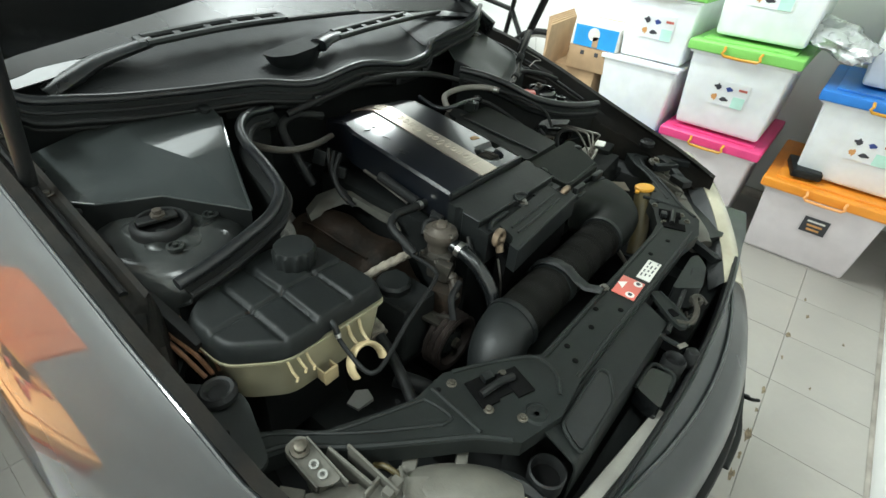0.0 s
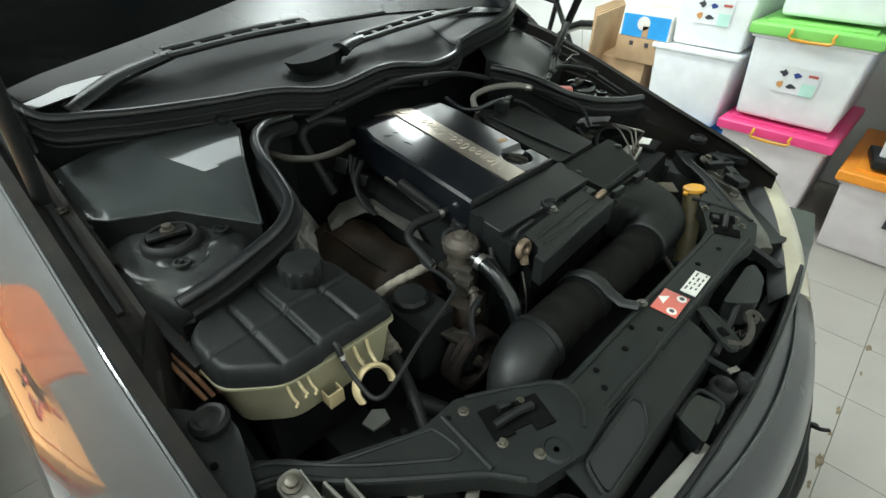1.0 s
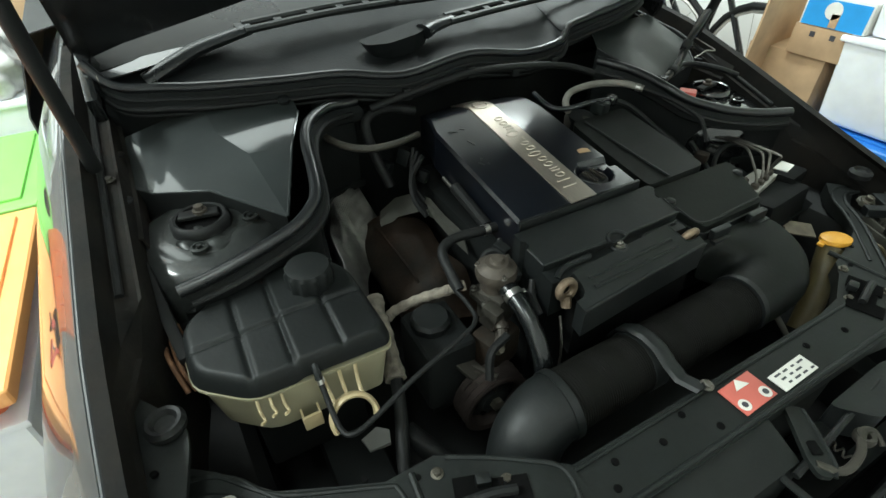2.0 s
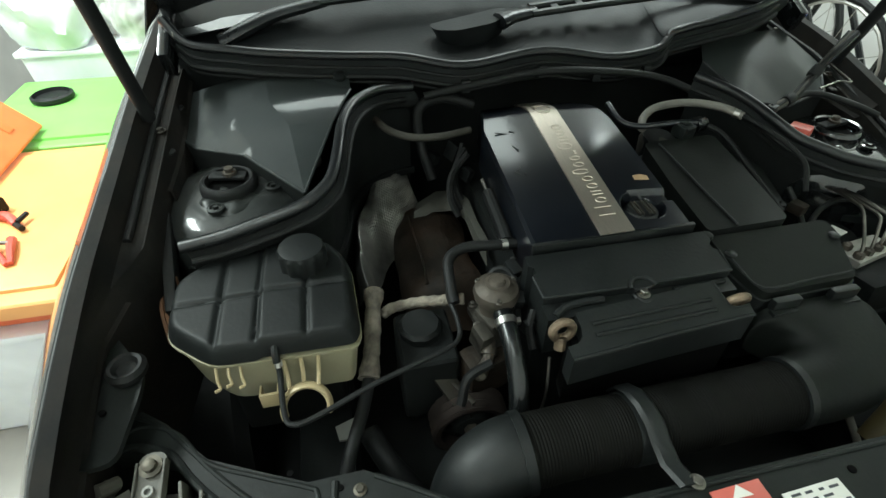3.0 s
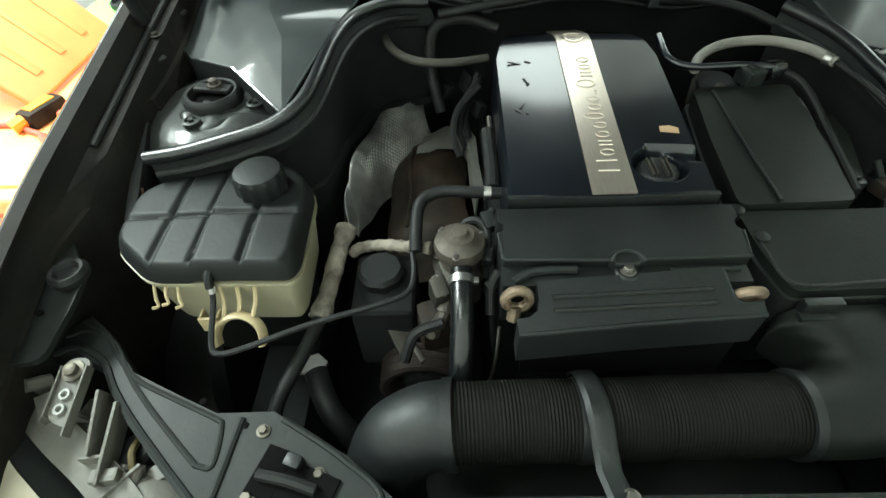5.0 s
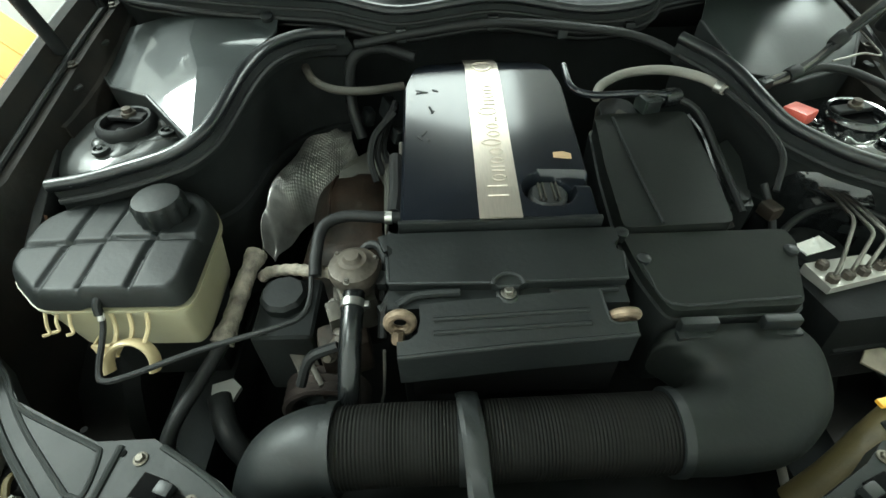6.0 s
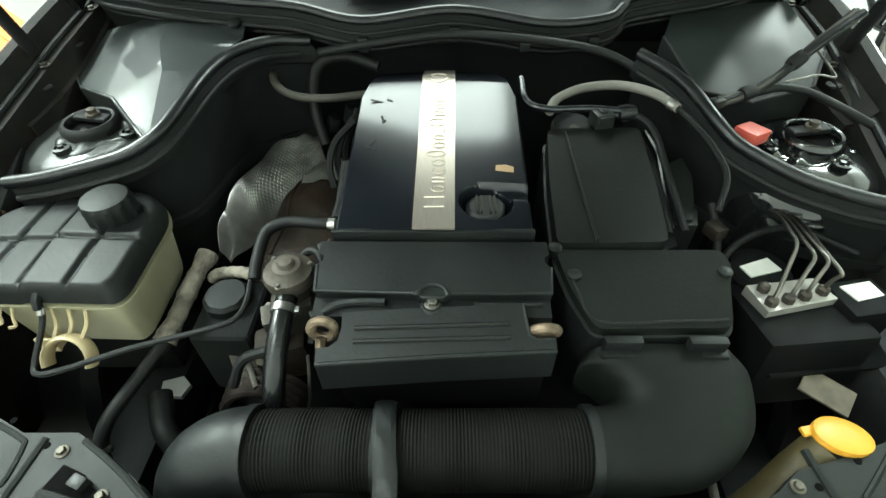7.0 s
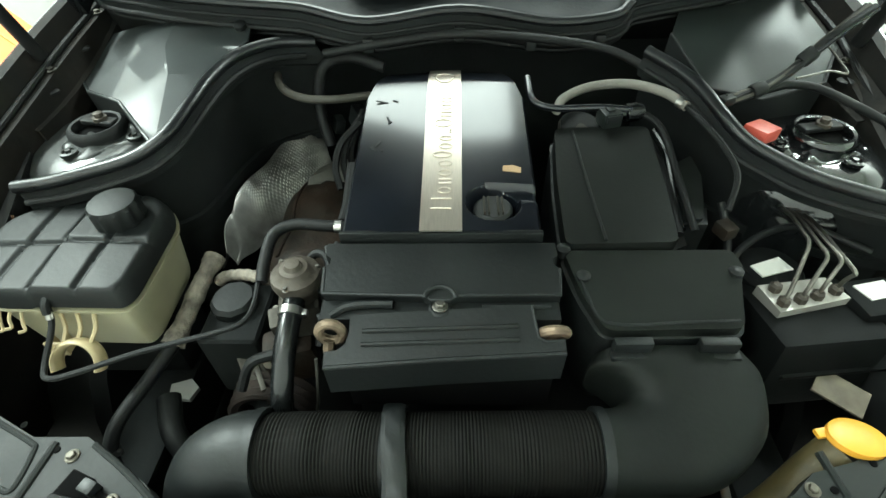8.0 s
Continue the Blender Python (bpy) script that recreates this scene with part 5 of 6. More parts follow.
rows = []
NY = 140
for k in range(NY + 1):
    y = -0.2 + 0.405 * k / NY
    sq = max(0, y - 0.08) * 0.25
    a, b = -0.114 + sq, 0.135 - sq
    xs = [a + (b - a) * j / 120 for j in range(121)]
    rows.append([(a - 0.004, y, cover_z(a, y) - 0.075), (a - 0.002, y, cover_z(a, y) - 0.006)] + [(x, y, cover_z(x, y)) for x in xs[1:-1]] + [(b + 0.002, y, cover_z(b, y) - 0.006), (b + 0.004, y, cover_z(b, y) - 0.075)])
COVER = part("top_cover", sheet(rows, 0.003), GLOSS, ENG, "glossy black engine cover with dust and chips", sharp=28)
part("cover_lip", box((0.01, -0.2005, 0.829), (0.256, 0.007, 0.018), 0.002), PLASTIC, ENG)
rows = []
for y in [-0.203 + 0.398 * k / 24 for k in range(25)]:
    rows.append([(x, y, cover_z(x, y, False) + 0.003) for x in [-0.0165 + 0.0535 * k / 4 for k in range(5)]])
STR = part("trim_strip", sheet(rows, 0.0025), STRIP, COVER, "brushed champagne metal strip with raised marks")
yy = -0.17
for k, w in enumerate([0.024, 0.012, 0.01, 0.012, 0.012, 0.013, 0.012, 0.011, 0.008, 0.019, 0.012, 0.012, 0.012]):
    tall = 0.026 if k in (0, 5, 9) else (0.004 if k == 8 else 0.017)
    xa, xb, y = 0.023 - tall, 0.023, yy + w / 2
    top = lambda x, q: (x, q, cover_z(x, q, False) + 0.0034)
    if k in (0, 2, 8, 10):
        bm = join(tube([top(xa, y - w * 0.35), top(xb, y - w * 0.35)], 0.0013, 6, 0), tube([top(xa, y + w * 0.35), top(xb, y + w * 0.35)], 0.0013, 6, 0))
    else:
        bm = tube([top((xa + xb) / 2 + 0.5 * tall * math.cos(a), y + 0.42 * w * math.sin(a)) for a in [q * math.pi / 8 for q in range(16)]], 0.0013, 6, 2, closed=True)
    part("raised_mark", bm, STRIP, STR)
    yy += w + 0.0055
ring = [(0.0105 + 0.015 * math.cos(a), 0.122 + 0.017 * math.sin(a), cover_z(0.0105, 0.122 + 0.017 * math.sin(a), False) + 0.0036) for a in [k * math.pi / 8 for k in range(16)]]
part("round_emblem", tube(ring, 0.0013, 6, 2, closed=True), STRIP, STR)
OC = part("oil_cap", revolve([(0.026, 0.816), (0.026, 0.834), (0.022, 0.838), (0.005, 0.838)], 28, pose(0.078, -0.152, 0)), PLASTIC, ENG, "black oil filler cap with pale ribs")
for k in range(2):
    for d in (-0.003, 0.003):
        part("cap_rib", box((0.069 + 0.018 * k + d, -0.152, 0.84), (0.0025, 0.034, 0.006), 0.001), ALU, OC)
part("chip_mark", prism([(0.093, -0.094), (0.118, -0.096), (0.119, -0.086), (0.108, -0.082), (0.094, -0.084)], lambda x, y: cover_z(x, y) + 0.0003, lambda x, y: cover_z(x, y) + 0.0012, 0), CARD, COVER, "small brown patch of bare plastic")
for (x, y, a, l) in ((-0.082, 0.062, 80, 0.03), (-0.066, 0.064, 60, 0.01), (-0.074, 0.02, 20, 0.012), (-0.071, 0.012, -30, 0.007), (-0.084, -0.035, -30, 0.012), (-0.09, -0.045, 40, 0.012), (-0.078, -0.05, 10, 0.005)):
    part("chip_mark", box((x, y, cover_z(x, y) + 0.0004), (0.0035, l, 0.001), 0.0003, (8, 0, a)), PLASTIC_D, COVER)
fc = [(-0.132, -0.208), (0.152, -0.208), (0.1535, -0.226), (0.147, -0.232), (0.147, -0.24), (0.1535, -0.246), (0.151, -0.281), (0.03, -0.282), (0.022, -0.288), (0.0, -0.288), (-0.008, -0.282), (-0.128, -0.279), (-0.131, -0.243), (-0.125, -0.238), (-0.125, -0.23), (-0.132, -0.225)]
FCZ = lambda x, y: 0.825 + (y + 0.208) * 0.16
FC = part("front_cover", prism(fc[::-1], 0.74, FCZ, 0.004), PLASTIC_D, ENG, "matt black upper timing cover")
edge = [(x, y, FCZ(x, y) - 0.0012) for x, y in fc[5:12]] + [(-0.128, -0.279, FCZ(0, -0.279) - 0.0012), (-0.131, -0.243, FCZ(0, -0.243) - 0.0012)]
part("cover_bead", tube(edge, 0.0026, 8, 0), PLASTIC_D, FC)
part("boss_arch", tube([(0.011 + 0.018 * math.cos(a), -0.288 + 0.016 * math.sin(a), 0.8135 + 0.003 * math.sin(a)) for a in [math.pi * k / 10 for k in range(11)]], 0.0032, 8, 1), PLASTIC_D, FC)
part("front_step", prism([(-0.13, -0.278), (0.15, -0.278), (0.15, -0.305), (-0.13, -0.305)][::-1], 0.73, lambda x, y: 0.799 + (y + 0.28) * 0.1, 0.003), PLASTIC, ENG)
for pts, r in (([(-0.118, -0.3, 0.797), (-0.1, -0.29, 0.801), (-0.075, -0.287, 0.802), (-0.045, -0.287, 0.802)], 0.0055), ([(0.06, -0.289, 0.8), (0.1, -0.289, 0.8), (0.14, -0.288, 0.8)], 0.0035)):
    part("breather_ridge", tube(pts, r, 8, 4), PLASTIC_D, ENG)
lc = [(-0.093, -0.304), (-0.06, -0.301), (0.01, -0.297), (0.1, -0.292), (0.117, -0.291), (0.119, -0.31), (0.122, -0.328), (0.13, -0.332), (0.151, -0.331), (0.151, -0.346), (0.02, -0.353), (-0.117, -0.363), (-0.118, -0.345), (-0.104, -0.343), (-0.095, -0.336), (-0.092, -0.322)]
LCZ = lambda x, y: 0.803 + (y + 0.3) * 0.3
LCV = part("lower_cover", prism(lc[::-1], lambda x, y: 0.752 + (y + 0.3) * 0.3, LCZ, 0.005, seg=3), PLASTIC_D, ENG, "matt black lower timing cover with two grooves")
part("cover_bead", tube([(x, y + 0.0015, LCZ(x, y) - 0.0012) for x, y in lc[9:12]], 0.003, 8, 0), PLASTIC_D, LCV)
part("cover_bead", tube([(x, y, LCZ(x, y) - 0.001) for x, y in lc[4:9]], 0.002, 8, 0), PLASTIC_D, LCV)
for k in range(2):
    y0 = -0.319 - 0.015 * k
    part("cover_rib", tube([(x, y0 + 0.035 * (x - 0.01), LCZ(x, y0 + 0.035 * (x - 0.01)) + 0.0008) for x in (-0.077, 0.01, 0.1)], 0.0028, 8, 3), PLASTIC, LCV)
# block coloured near-black to give the deep shade below the cover lip
part("cover_shade", prism([(-0.1, -0.31), (0.145, -0.3), (0.145, -0.338), (-0.105, -0.338)][::-1], 0.66, 0.772, 0.0), HOLE_SHADE, ENG)
BM = revolve([(0.014, 0.785), (0.014, 0.802), (0.0115, 0.804)], 20, pose(0.011, -0.292, 0))
part("cover_boss", BM, PLASTIC, ENG)
part("cover_bolt", bolt((0.011, -0.292, 0.804), 0.006, 0.008), STEEL, ENG)
for x, tilt in ((-0.115, 82), (0.141, 112)):
    ringp = [(x + 0.0135 * math.cos(a), -0.319 + 0.0135 * math.sin(a) * math.cos(radians(tilt)), 0.79 + 0.0135 * math.sin(a) * math.sin(radians(tilt))) for a in [k * math.pi / 8 for k in range(16)]]
    part("lifting_eye", join(tube(ringp, 0.0062, 10, 2, closed=True), tube([(x - 0.002, -0.322, 0.782), (x - 0.004, -0.328, 0.765)], 0.008, 8, 0)), BRONZE, ENG, "rusty bronze lifting eye")

# exhaust side
rows = []
for k in range(25):
    u = k / 24
    y = 0.135 - 0.3 * u
    low = 0.06 * smooth(0.78, 1.0, u) + 0.02 * smooth(0.2, 0.0, u)
    ring = []
    for j in range(17):
        a = radians(-15 + 150 * j / 16)
        d = noise.noise(V((math.cos(a) * 3, y * 16, 1.7))) * 0.006 + 0.003 * math.sin(40 * y) * math.sin(a)
        ring.append((-0.215 - (0.078 + d) * math.cos(a), y - 0.012 * math.sin(a) * u, 0.64 - low + (0.07 + d) * math.sin(a)))
    rows.append(ring)
part("exhaust_manifold", sheet(rows, 0.002), RUST, ENG, "burnt brown exhaust shield", sharp=70)
part("manifold_seam", tube([(x, y, z + 0.001) for x, y, z in [r[8] for r in rows[3:20:2]]], 0.003, 6, 2), RUST, ENG)
part("manifold_end", prism(rounded([(-0.285, -0.12), (-0.16, -0.12), (-0.165, -0.16), (-0.27, -0.165)], 0.02)[::-1], 0.52, 0.64, 0.02, seg=3), RUST, ENG)
arch = [(-0.236, 0.095, 0.675), (-0.232, 0.11, 0.715), (-0.193, 0.12, 0.73), (-0.155, 0.1, 0.742), (-0.142, 0.06, 0.745), (-0.14, 0.0, 0.738), (-0.135, -0.06, 0.735)]
rows = [[(x, y, z) for x, y, z in arch], [(x - 0.012, y - 0.026, z - 0.002) for x, y, z in arch], [(x - 0.016, y - 0.045, z - 0.016) for x, y, z in arch]]
part("manifold_plate", sheet(rows, 0.003), PLATE, ENG, "dull grey arched bracket plate")
part("dipstick", tube([(-0.124, 0.035, 0.8), (-0.123, -0.02, 0.79), (-0.122, -0.095, 0.772)], 0.004, 8, 3), STEEL, ENG)
part("coil_plug", tube([(-0.13, -0.02, 0.81), (-0.128, -0.09, 0.795), (-0.13, -0.13, 0.79)], 0.011, 10, 3), RUBBER, ENG)
outer = spline([(-0.232, 0.252, 0.708), (-0.27, 0.218, 0.722), (-0.318, 0.172, 0.727), (-0.352, 0.07, 0.722), (-0.356, -0.01, 0.708), (-0.352, -0.08, 0.685)], 36)
inner = spline([(-0.214, 0.165, 0.645), (-0.236, 0.125, 0.645), (-0.262, 0.08, 0.648), (-0.295, 0.03, 0.65), (-0.325, -0.03, 0.65), (-0.335, -0.085, 0.65)], 36)
HS = []
for i in range(181):
    u = i / 180
    row = []
    for j in range(84):
        v = -0.3 + 1.3 * j / 83
        p = outer[i].lerp(inner[i], max(0, v))
        if v < 0:
            p = p + V((0.05 * v, 0.01 * v, 0.15 * v))
        bulge = 0.03 * math.sin(math.pi * max(0, v) ** 0.8) * (1 - 0.5 * u)
        crease = 0.008 * math.sin(9 * u + 5 * v) * (0.4 + 0.6 * u) + 0.004 * math.sin(23 * u - 8 * v)
        g = (1 - smooth(0.5, 0.72, u)) * smooth(0.02, 0.12, v)
        row.append(p + V((-0.35, -0.2, 0.9)) * (bulge + crease + 0.0034 * g * math.sin(i * math.pi * 0.5 + 0.8) * math.sin(j * math.pi * 0.44 + 0.4)))
    HS.append(row)
part("heat_shield", sheet(HS, 0.001), FOIL, ENG, "crumpled silver heat shield with a dimpled pattern", sharp=60)
vt = part("air_valve", revolve([(0.02, 0.735), (0.024, 0.755), (0.022, 0.77), (0.031, 0.776), (0.033, 0.786), (0.031, 0.794), (0.02, 0.8), (0.018, 0.804), (0.012, 0.805), (0.009, 0.811), (0.003, 0.812)], 28, pose(-0.177, -0.229, 0)), VALVE, ENG, "brown round air valve")
part("valve_body", box((-0.178, -0.238, 0.725), (0.05, 0.05, 0.06), 0.012, (0, 0, 20)), ALU, vt)
for a in (20, 140, 260):
    part("valve_screw", bolt((-0.177 + 0.029 * math.cos(radians(a)), -0.229 + 0.029 * math.sin(radians(a)), 0.792), 0.003, 0.006), STEEL, vt)
pm = pose(-0.231, -0.31, 0.605, 90, 0, 0)
pu = part("pulley", revolve([(0.044, -0.02), (0.056, -0.02), (0.06, -0.016), (0.052, -0.01), (0.06, -0.004), (0.052, 0.002), (0.06, 0.008), (0.052, 0.014), (0.06, 0.02), (0.055, 0.022), (0.047, 0.02), (0.044, 0.006), (0.044, -0.02)], 40, pm), PULLEY, ENG, "reddish brown grooved belt pulley")
part("pulley_disc", revolve([(0.046, -0.006), (0.044, 0.002), (0.03, 0.006), (0.022, 0.014), (0.01, 0.015)], 32, pm), BAYDARK, pu, "dull black disc")
for k in range(6):
    bm = revolve([(0.0055, 0.004), (0.0055, 0.0075)], 10, pose(0.033 * math.cos(k * math.pi / 3), 0.033 * math.sin(k * math.pi / 3), 0))
    bm.transform(pm)
    part("disc_hole", bm, HOLE_SHADE, pu)
part("pulley_hub", revolve([(0.011, 0.013), (0.011, 0.024), (0.005, 0.027)], 6, pm), DULLBOLT, pu)
part("tensioner", box((-0.2, -0.27, 0.67), (0.07, 0.05, 0.07), 0.012, (0, 0, 15)), RUST, ENG, "dusty cast accessory bracket")
part("bracket_bolt", bolt((-0.215, -0.3, 0.7), 0.007, 0.01, pose(0, 0, 0, 60, 0, 0)), DULLBOLT, ENG)
part("stay_wire", tube([(-0.135, -0.335, 0.76), (-0.138, -0.35, 0.72), (-0.145, -0.36, 0.68), (-0.165, -0.365, 0.675)], 0.002, 6, 2), STEEL, ENG)

# ---------------------------------------------------------------- hoses, each a thing of its own


def hose(name, pts, r, material, label, category="hose", clamps=(), n=12, wob=None):
    t = thing(name, pts[0], label, category)
    rad = r if wob is None else (lambda u: r * (1 + wob(u)))
    part("hose_wall", tube(pts, rad, n, 8), material, t)
    for c, d in clamps:
        d = V(d).normalized()
        m = Matrix.Translation(c) @ d.to_track_quat("Z", "Y").to_matrix().to_4x4()
        cl = part("hose_clamp", revolve([(r * 1.02, -0.005), (r * 1.12, -0.005), (r * 1.12, 0.005), (r * 1.02, 0.005)], 20, m), CHROME, t, "shiny worm-drive clamp")
        bm = box((r * 1.25, 0, 0), (r * 0.5, r * 0.6, 0.008), 0.001)
        bm.transform(m)
        part("clamp_screw", bm, CHROME, cl)
    return t


hose("coolant_hose", [(-0.176, -0.258, 0.772), (-0.176, -0.288, 0.768), (-0.177, -0.325, 0.752), (-0.18, -0.36, 0.715), (-0.184, -0.378, 0.66), (-0.186, -0.385, 0.58)], 0.0138, HOSEGLOSS, "thick black hose below the brown air valve", clamps=[((-0.176, -0.276, 0.771), (0, -0.97, -0.2))])
hose("vent_hose", [(-0.118, -0.138, 0.79), (-0.155, -0.138, 0.793), (-0.2, -0.135, 0.793), (-0.228, -0.15, 0.787), (-0.234, -0.19, 0.772), (-0.234, -0.215, 0.76)], 0.0085, RUBBER, "black bent vent hose beside the engine cover", clamps=[((-0.137, -0.138, 0.791), (1, 0, 0))])
hose("wrapped_hose", [(-0.345, -0.125, 0.716), (-0.352, -0.17, 0.71), (-0.36, -0.22, 0.695), (-0.37, -0.262, 0.68)], 0.0128, TAPE, "hose wrapped in frayed grey cloth tape", wob=lambda u: 0.3 * max(0, abs(2 * u - 1) - 0.6) / 0.4 + 0.09 * math.sin(23 * u) * math.sin(9 * u) + 0.04 * math.sin(90 * u))
hose("return_hose", [(-0.368, -0.258, 0.68), (-0.385, -0.31, 0.672), (-0.41, -0.37, 0.655), (-0.416, -0.4, 0.62), (-0.416, -0.41, 0.56)], 0.0095, RUBBER, "black rubber hose with a steel clamp", clamps=[((-0.4155, -0.392, 0.632), (-0.03, -0.3, -0.9))])
hose("lower_hose", [(-0.38, -0.31, 0.62), (-0.355, -0.36, 0.61), (-0.32, -0.39, 0.56), (-0.31, -0.4, 0.48)], 0.016, RUBBER, "dusty black hose low in the bay")
hose("wrapped_pipe", [(-0.335, -0.155, 0.695), (-0.32, -0.157, 0.708), (-0.281, -0.172, 0.728), (-0.245, -0.192, 0.745), (-0.215, -0.2, 0.75)], 0.0085, TAPE, "short pipe wrapped in grey cloth tape", wob=lambda u: 0.1 * math.sin(60 * u))
hose("thin_coolant_line", [(-0.477, -0.277, 0.79), (-0.476, -0.292, 0.765), (-0.474, -0.335, 0.74), (-0.462, -0.35, 0.738), (-0.43, -0.343, 0.74), (-0.36, -0.318, 0.747), (-0.27, -0.291, 0.752), (-0.242, -0.275, 0.753), (-0.236, -0.245, 0.755), (-0.24, -0.2, 0.762), (-0.232, -0.185, 0.77)], 0.0037, RUBBER, "thin black hose running from the coolant tank", clamps=[((-0.4765, -0.285, 0.777), (0, -0.5, -0.8))], n=8)
hose("corrugated_conduit", [(-0.30, 0.21, 0.86), (-0.275, 0.155, 0.855), (-0.235, 0.128, 0.85), (-0.18, 0.125, 0.848), (-0.12, 0.145, 0.845)], 0.0075, CONDUIT, "dusty brown corrugated cable conduit", wob=lambda u: 0.12 * math.sin(200 * u))
hose("grey_hose", [(0.185, 0.05, 0.862), (0.201, 0.078, 0.87), (0.25, 0.115, 0.87), (0.308, 0.107, 0.878), (0.35, 0.065, 0.884), (0.373, 0.027, 0.88)], 0.0074, GREYHOSE, "grey braided vacuum hose over the air duct", clamps=[((0.367, 0.037, 0.881), (0.6, -0.75, -0.1))])
hose("vacuum_line", [(0.373, 0.027, 0.88), (0.384, -0.015, 0.877), (0.398, -0.061, 0.868), (0.405, -0.107, 0.852), (0.39, -0.144, 0.822)], 0.0042, RUBBER, "thin black line from the grey hose", n=8)
hose("black_pipe", [(0.145, 0.12, 0.885), (0.15, 0.07, 0.872), (0.18, 0.05, 0.868), (0.25, 0.05, 0.868), (0.3, 0.045, 0.866)], 0.0055, GLOSS, "thin glossy black pipe behind the engine")
hose("breather_pipe", [(-0.1, 0.2, 0.87), (-0.16, 0.21, 0.885), (-0.21, 0.2, 0.87), (-0.215, 0.15, 0.82), (-0.2, 0.12, 0.76)], 0.01, RUBBER, "black breather hose behind the engine")
hose("cowl_cable", [(-0.2, 0.19, 0.9), (-0.1, 0.185, 0.918), (0.03, 0.19, 0.93), (0.18, 0.2, 0.915), (0.3, 0.19, 0.895), (0.38, 0.12, 0.87)], 0.0075, RUBBER, "black cable trunk along the bulkhead")
for k in range(3):
    dx, dy = 0.01 * k, 0.02 * k
    hose("bay_wire", [(-0.135, 0.14 - dy, 0.82), (-0.15 - dx, 0.12 - dy, 0.79), (-0.16 - dx, 0.09 - dy, 0.76), (-0.15 - dx, 0.06 - dy, 0.735)], 0.006, RUBBER, "black sleeved wire beside the engine", "wire", n=6)
for a, b in (((-0.15, 0.15, 0.8), 0.022), ((-0.19, 0.16, 0.78), 0.018), ((-0.135, 0.1, 0.775), 0.016)):
    solo("cable_plug", box(a, (b, b * 1.4, b * 1.6), 0.004, (10, 15, 30)), PLASTIC, "black cable plug behind the engine", "plug")
for k in range(4):
    hose("rusty_wire", [(-0.655 + 0.012 * k, -0.06 - 0.02 * k, 0.8), (-0.645 + 0.01 * k, -0.1 - 0.015 * k, 0.775), (-0.64 + 0.012 * k, -0.15 - 0.02 * k, 0.77), (-0.63 + 0.01 * k, -0.19, 0.74)], 0.0034, RUSTW, "rusty brown wire by the wing", "wire", n=6)

# ---------------------------------------------------------------- coolant tank


TK = thing("coolant_tank", (-0.49, -0.18, 0.69), "black topped coolant expansion tank with a yellowed lower half", "coolant tank")
lid = [(-0.618, -0.222), (-0.555, -0.276), (-0.378, -0.28), (-0.37, -0.262), (-0.374, -0.13), (-0.4, -0.085), (-0.45, -0.072), (-0.58, -0.095), (-0.622, -0.13)]
lidr = rounded(lid, 0.02, 3)
part("lower_shell", prism(shrink(lidr, 0.965), 0.69, 0.775, 0.0, grow=0.9), CREAM, TK, "yellowed translucent lower shell")
part("seam", prism(shrink(lidr, 1.005), 0.7735, 0.7775, 0.0015), CREAM, TK)
def resample(poly, n):
    """Even steps along a closed outline."""
    p = [V((*q, 0)) for q in poly]
    seg = [(p[(k + 1) % len(p)] - p[k]).length for k in range(len(p))]
    out, total, k, run = [], sum(seg), 0, 0.0
    for m in range(n):
        s = total * m / n
        while run + seg[k] < s:
            run += seg[k]
            k += 1
        q = p[k].lerp(p[(k + 1) % len(p)], (s - run) / seg[k])
        out.append((q.x, q.y))
    return out


def lid_z(x, y, k):
    edge = min(1, (1 - k) / 0.13)
    z = 0.779 + 0.027 * (1 - (1 - edge) ** 2.6) + 0.005 * smooth(-0.505, -0.49, x) + 0.004 * (1 - k)
    for gx in (-0.548, -0.498, -0.436):
        z -= 0.0052 * edge * math.exp(-((x - gx) / 0.0036) ** 2)
    return z - 0.0052 * edge * math.exp(-((y + 0.186) / 0.0036) ** 2)


ringo = resample(lidr, 220)
rings = []
for m in range(44):
    k = 1 - m / 44
    rings.append([(x, y, lid_z(x, y, k)) for x, y in shrink(ringo, 0.995 * k)])
part("upper_shell", loft(rings), TANKTOP, TK, "dusty black upper shell with moulded grooves", sharp=60)
capm = lambda k, z: 0.045 * math.cos(2 * math.pi * k / 6) if 0.811 < z < 0.8425 else 0
part("cap_neck", revolve([(0.033, 0.8), (0.031, 0.815)], 28, pose(-0.438, -0.142, 0)), PLASTIC, TK)
part("filler_cap", revolve([(0.031, 0.81), (0.0325, 0.813), (0.0325, 0.838), (0.03, 0.843), (0.024, 0.8445), (0.004, 0.845)], 72, pose(-0.438, -0.142, 0), wob=capm), TANKTOP, TK, "ribbed black filler cap")
arc = [(-0.45 + 0.029 * math.cos(a), -0.318 + 0.029 * math.sin(a) * 0.62, 0.722 + 0.029 * math.sin(a) * 0.78) for a in [radians(-18 + 216 * k / 10) for k in range(11)]]
HC = part("hose_clip", tube(arc, 0.0042, 12, 3, flat=2.7, up=(0, -0.78, 0.62)), CLIPCREAM, TK, "cream plastic hose clip")
for dx in (-0.022, 0.0, 0.022):
    part("clip_rib", tube([(-0.45 + dx, -0.275, 0.772), (-0.45 + dx * 0.9, -0.285, 0.752), (-0.45 + dx * 0.8, -0.302, 0.743)], 0.0028, 6, 3), CLIPCREAM, HC)
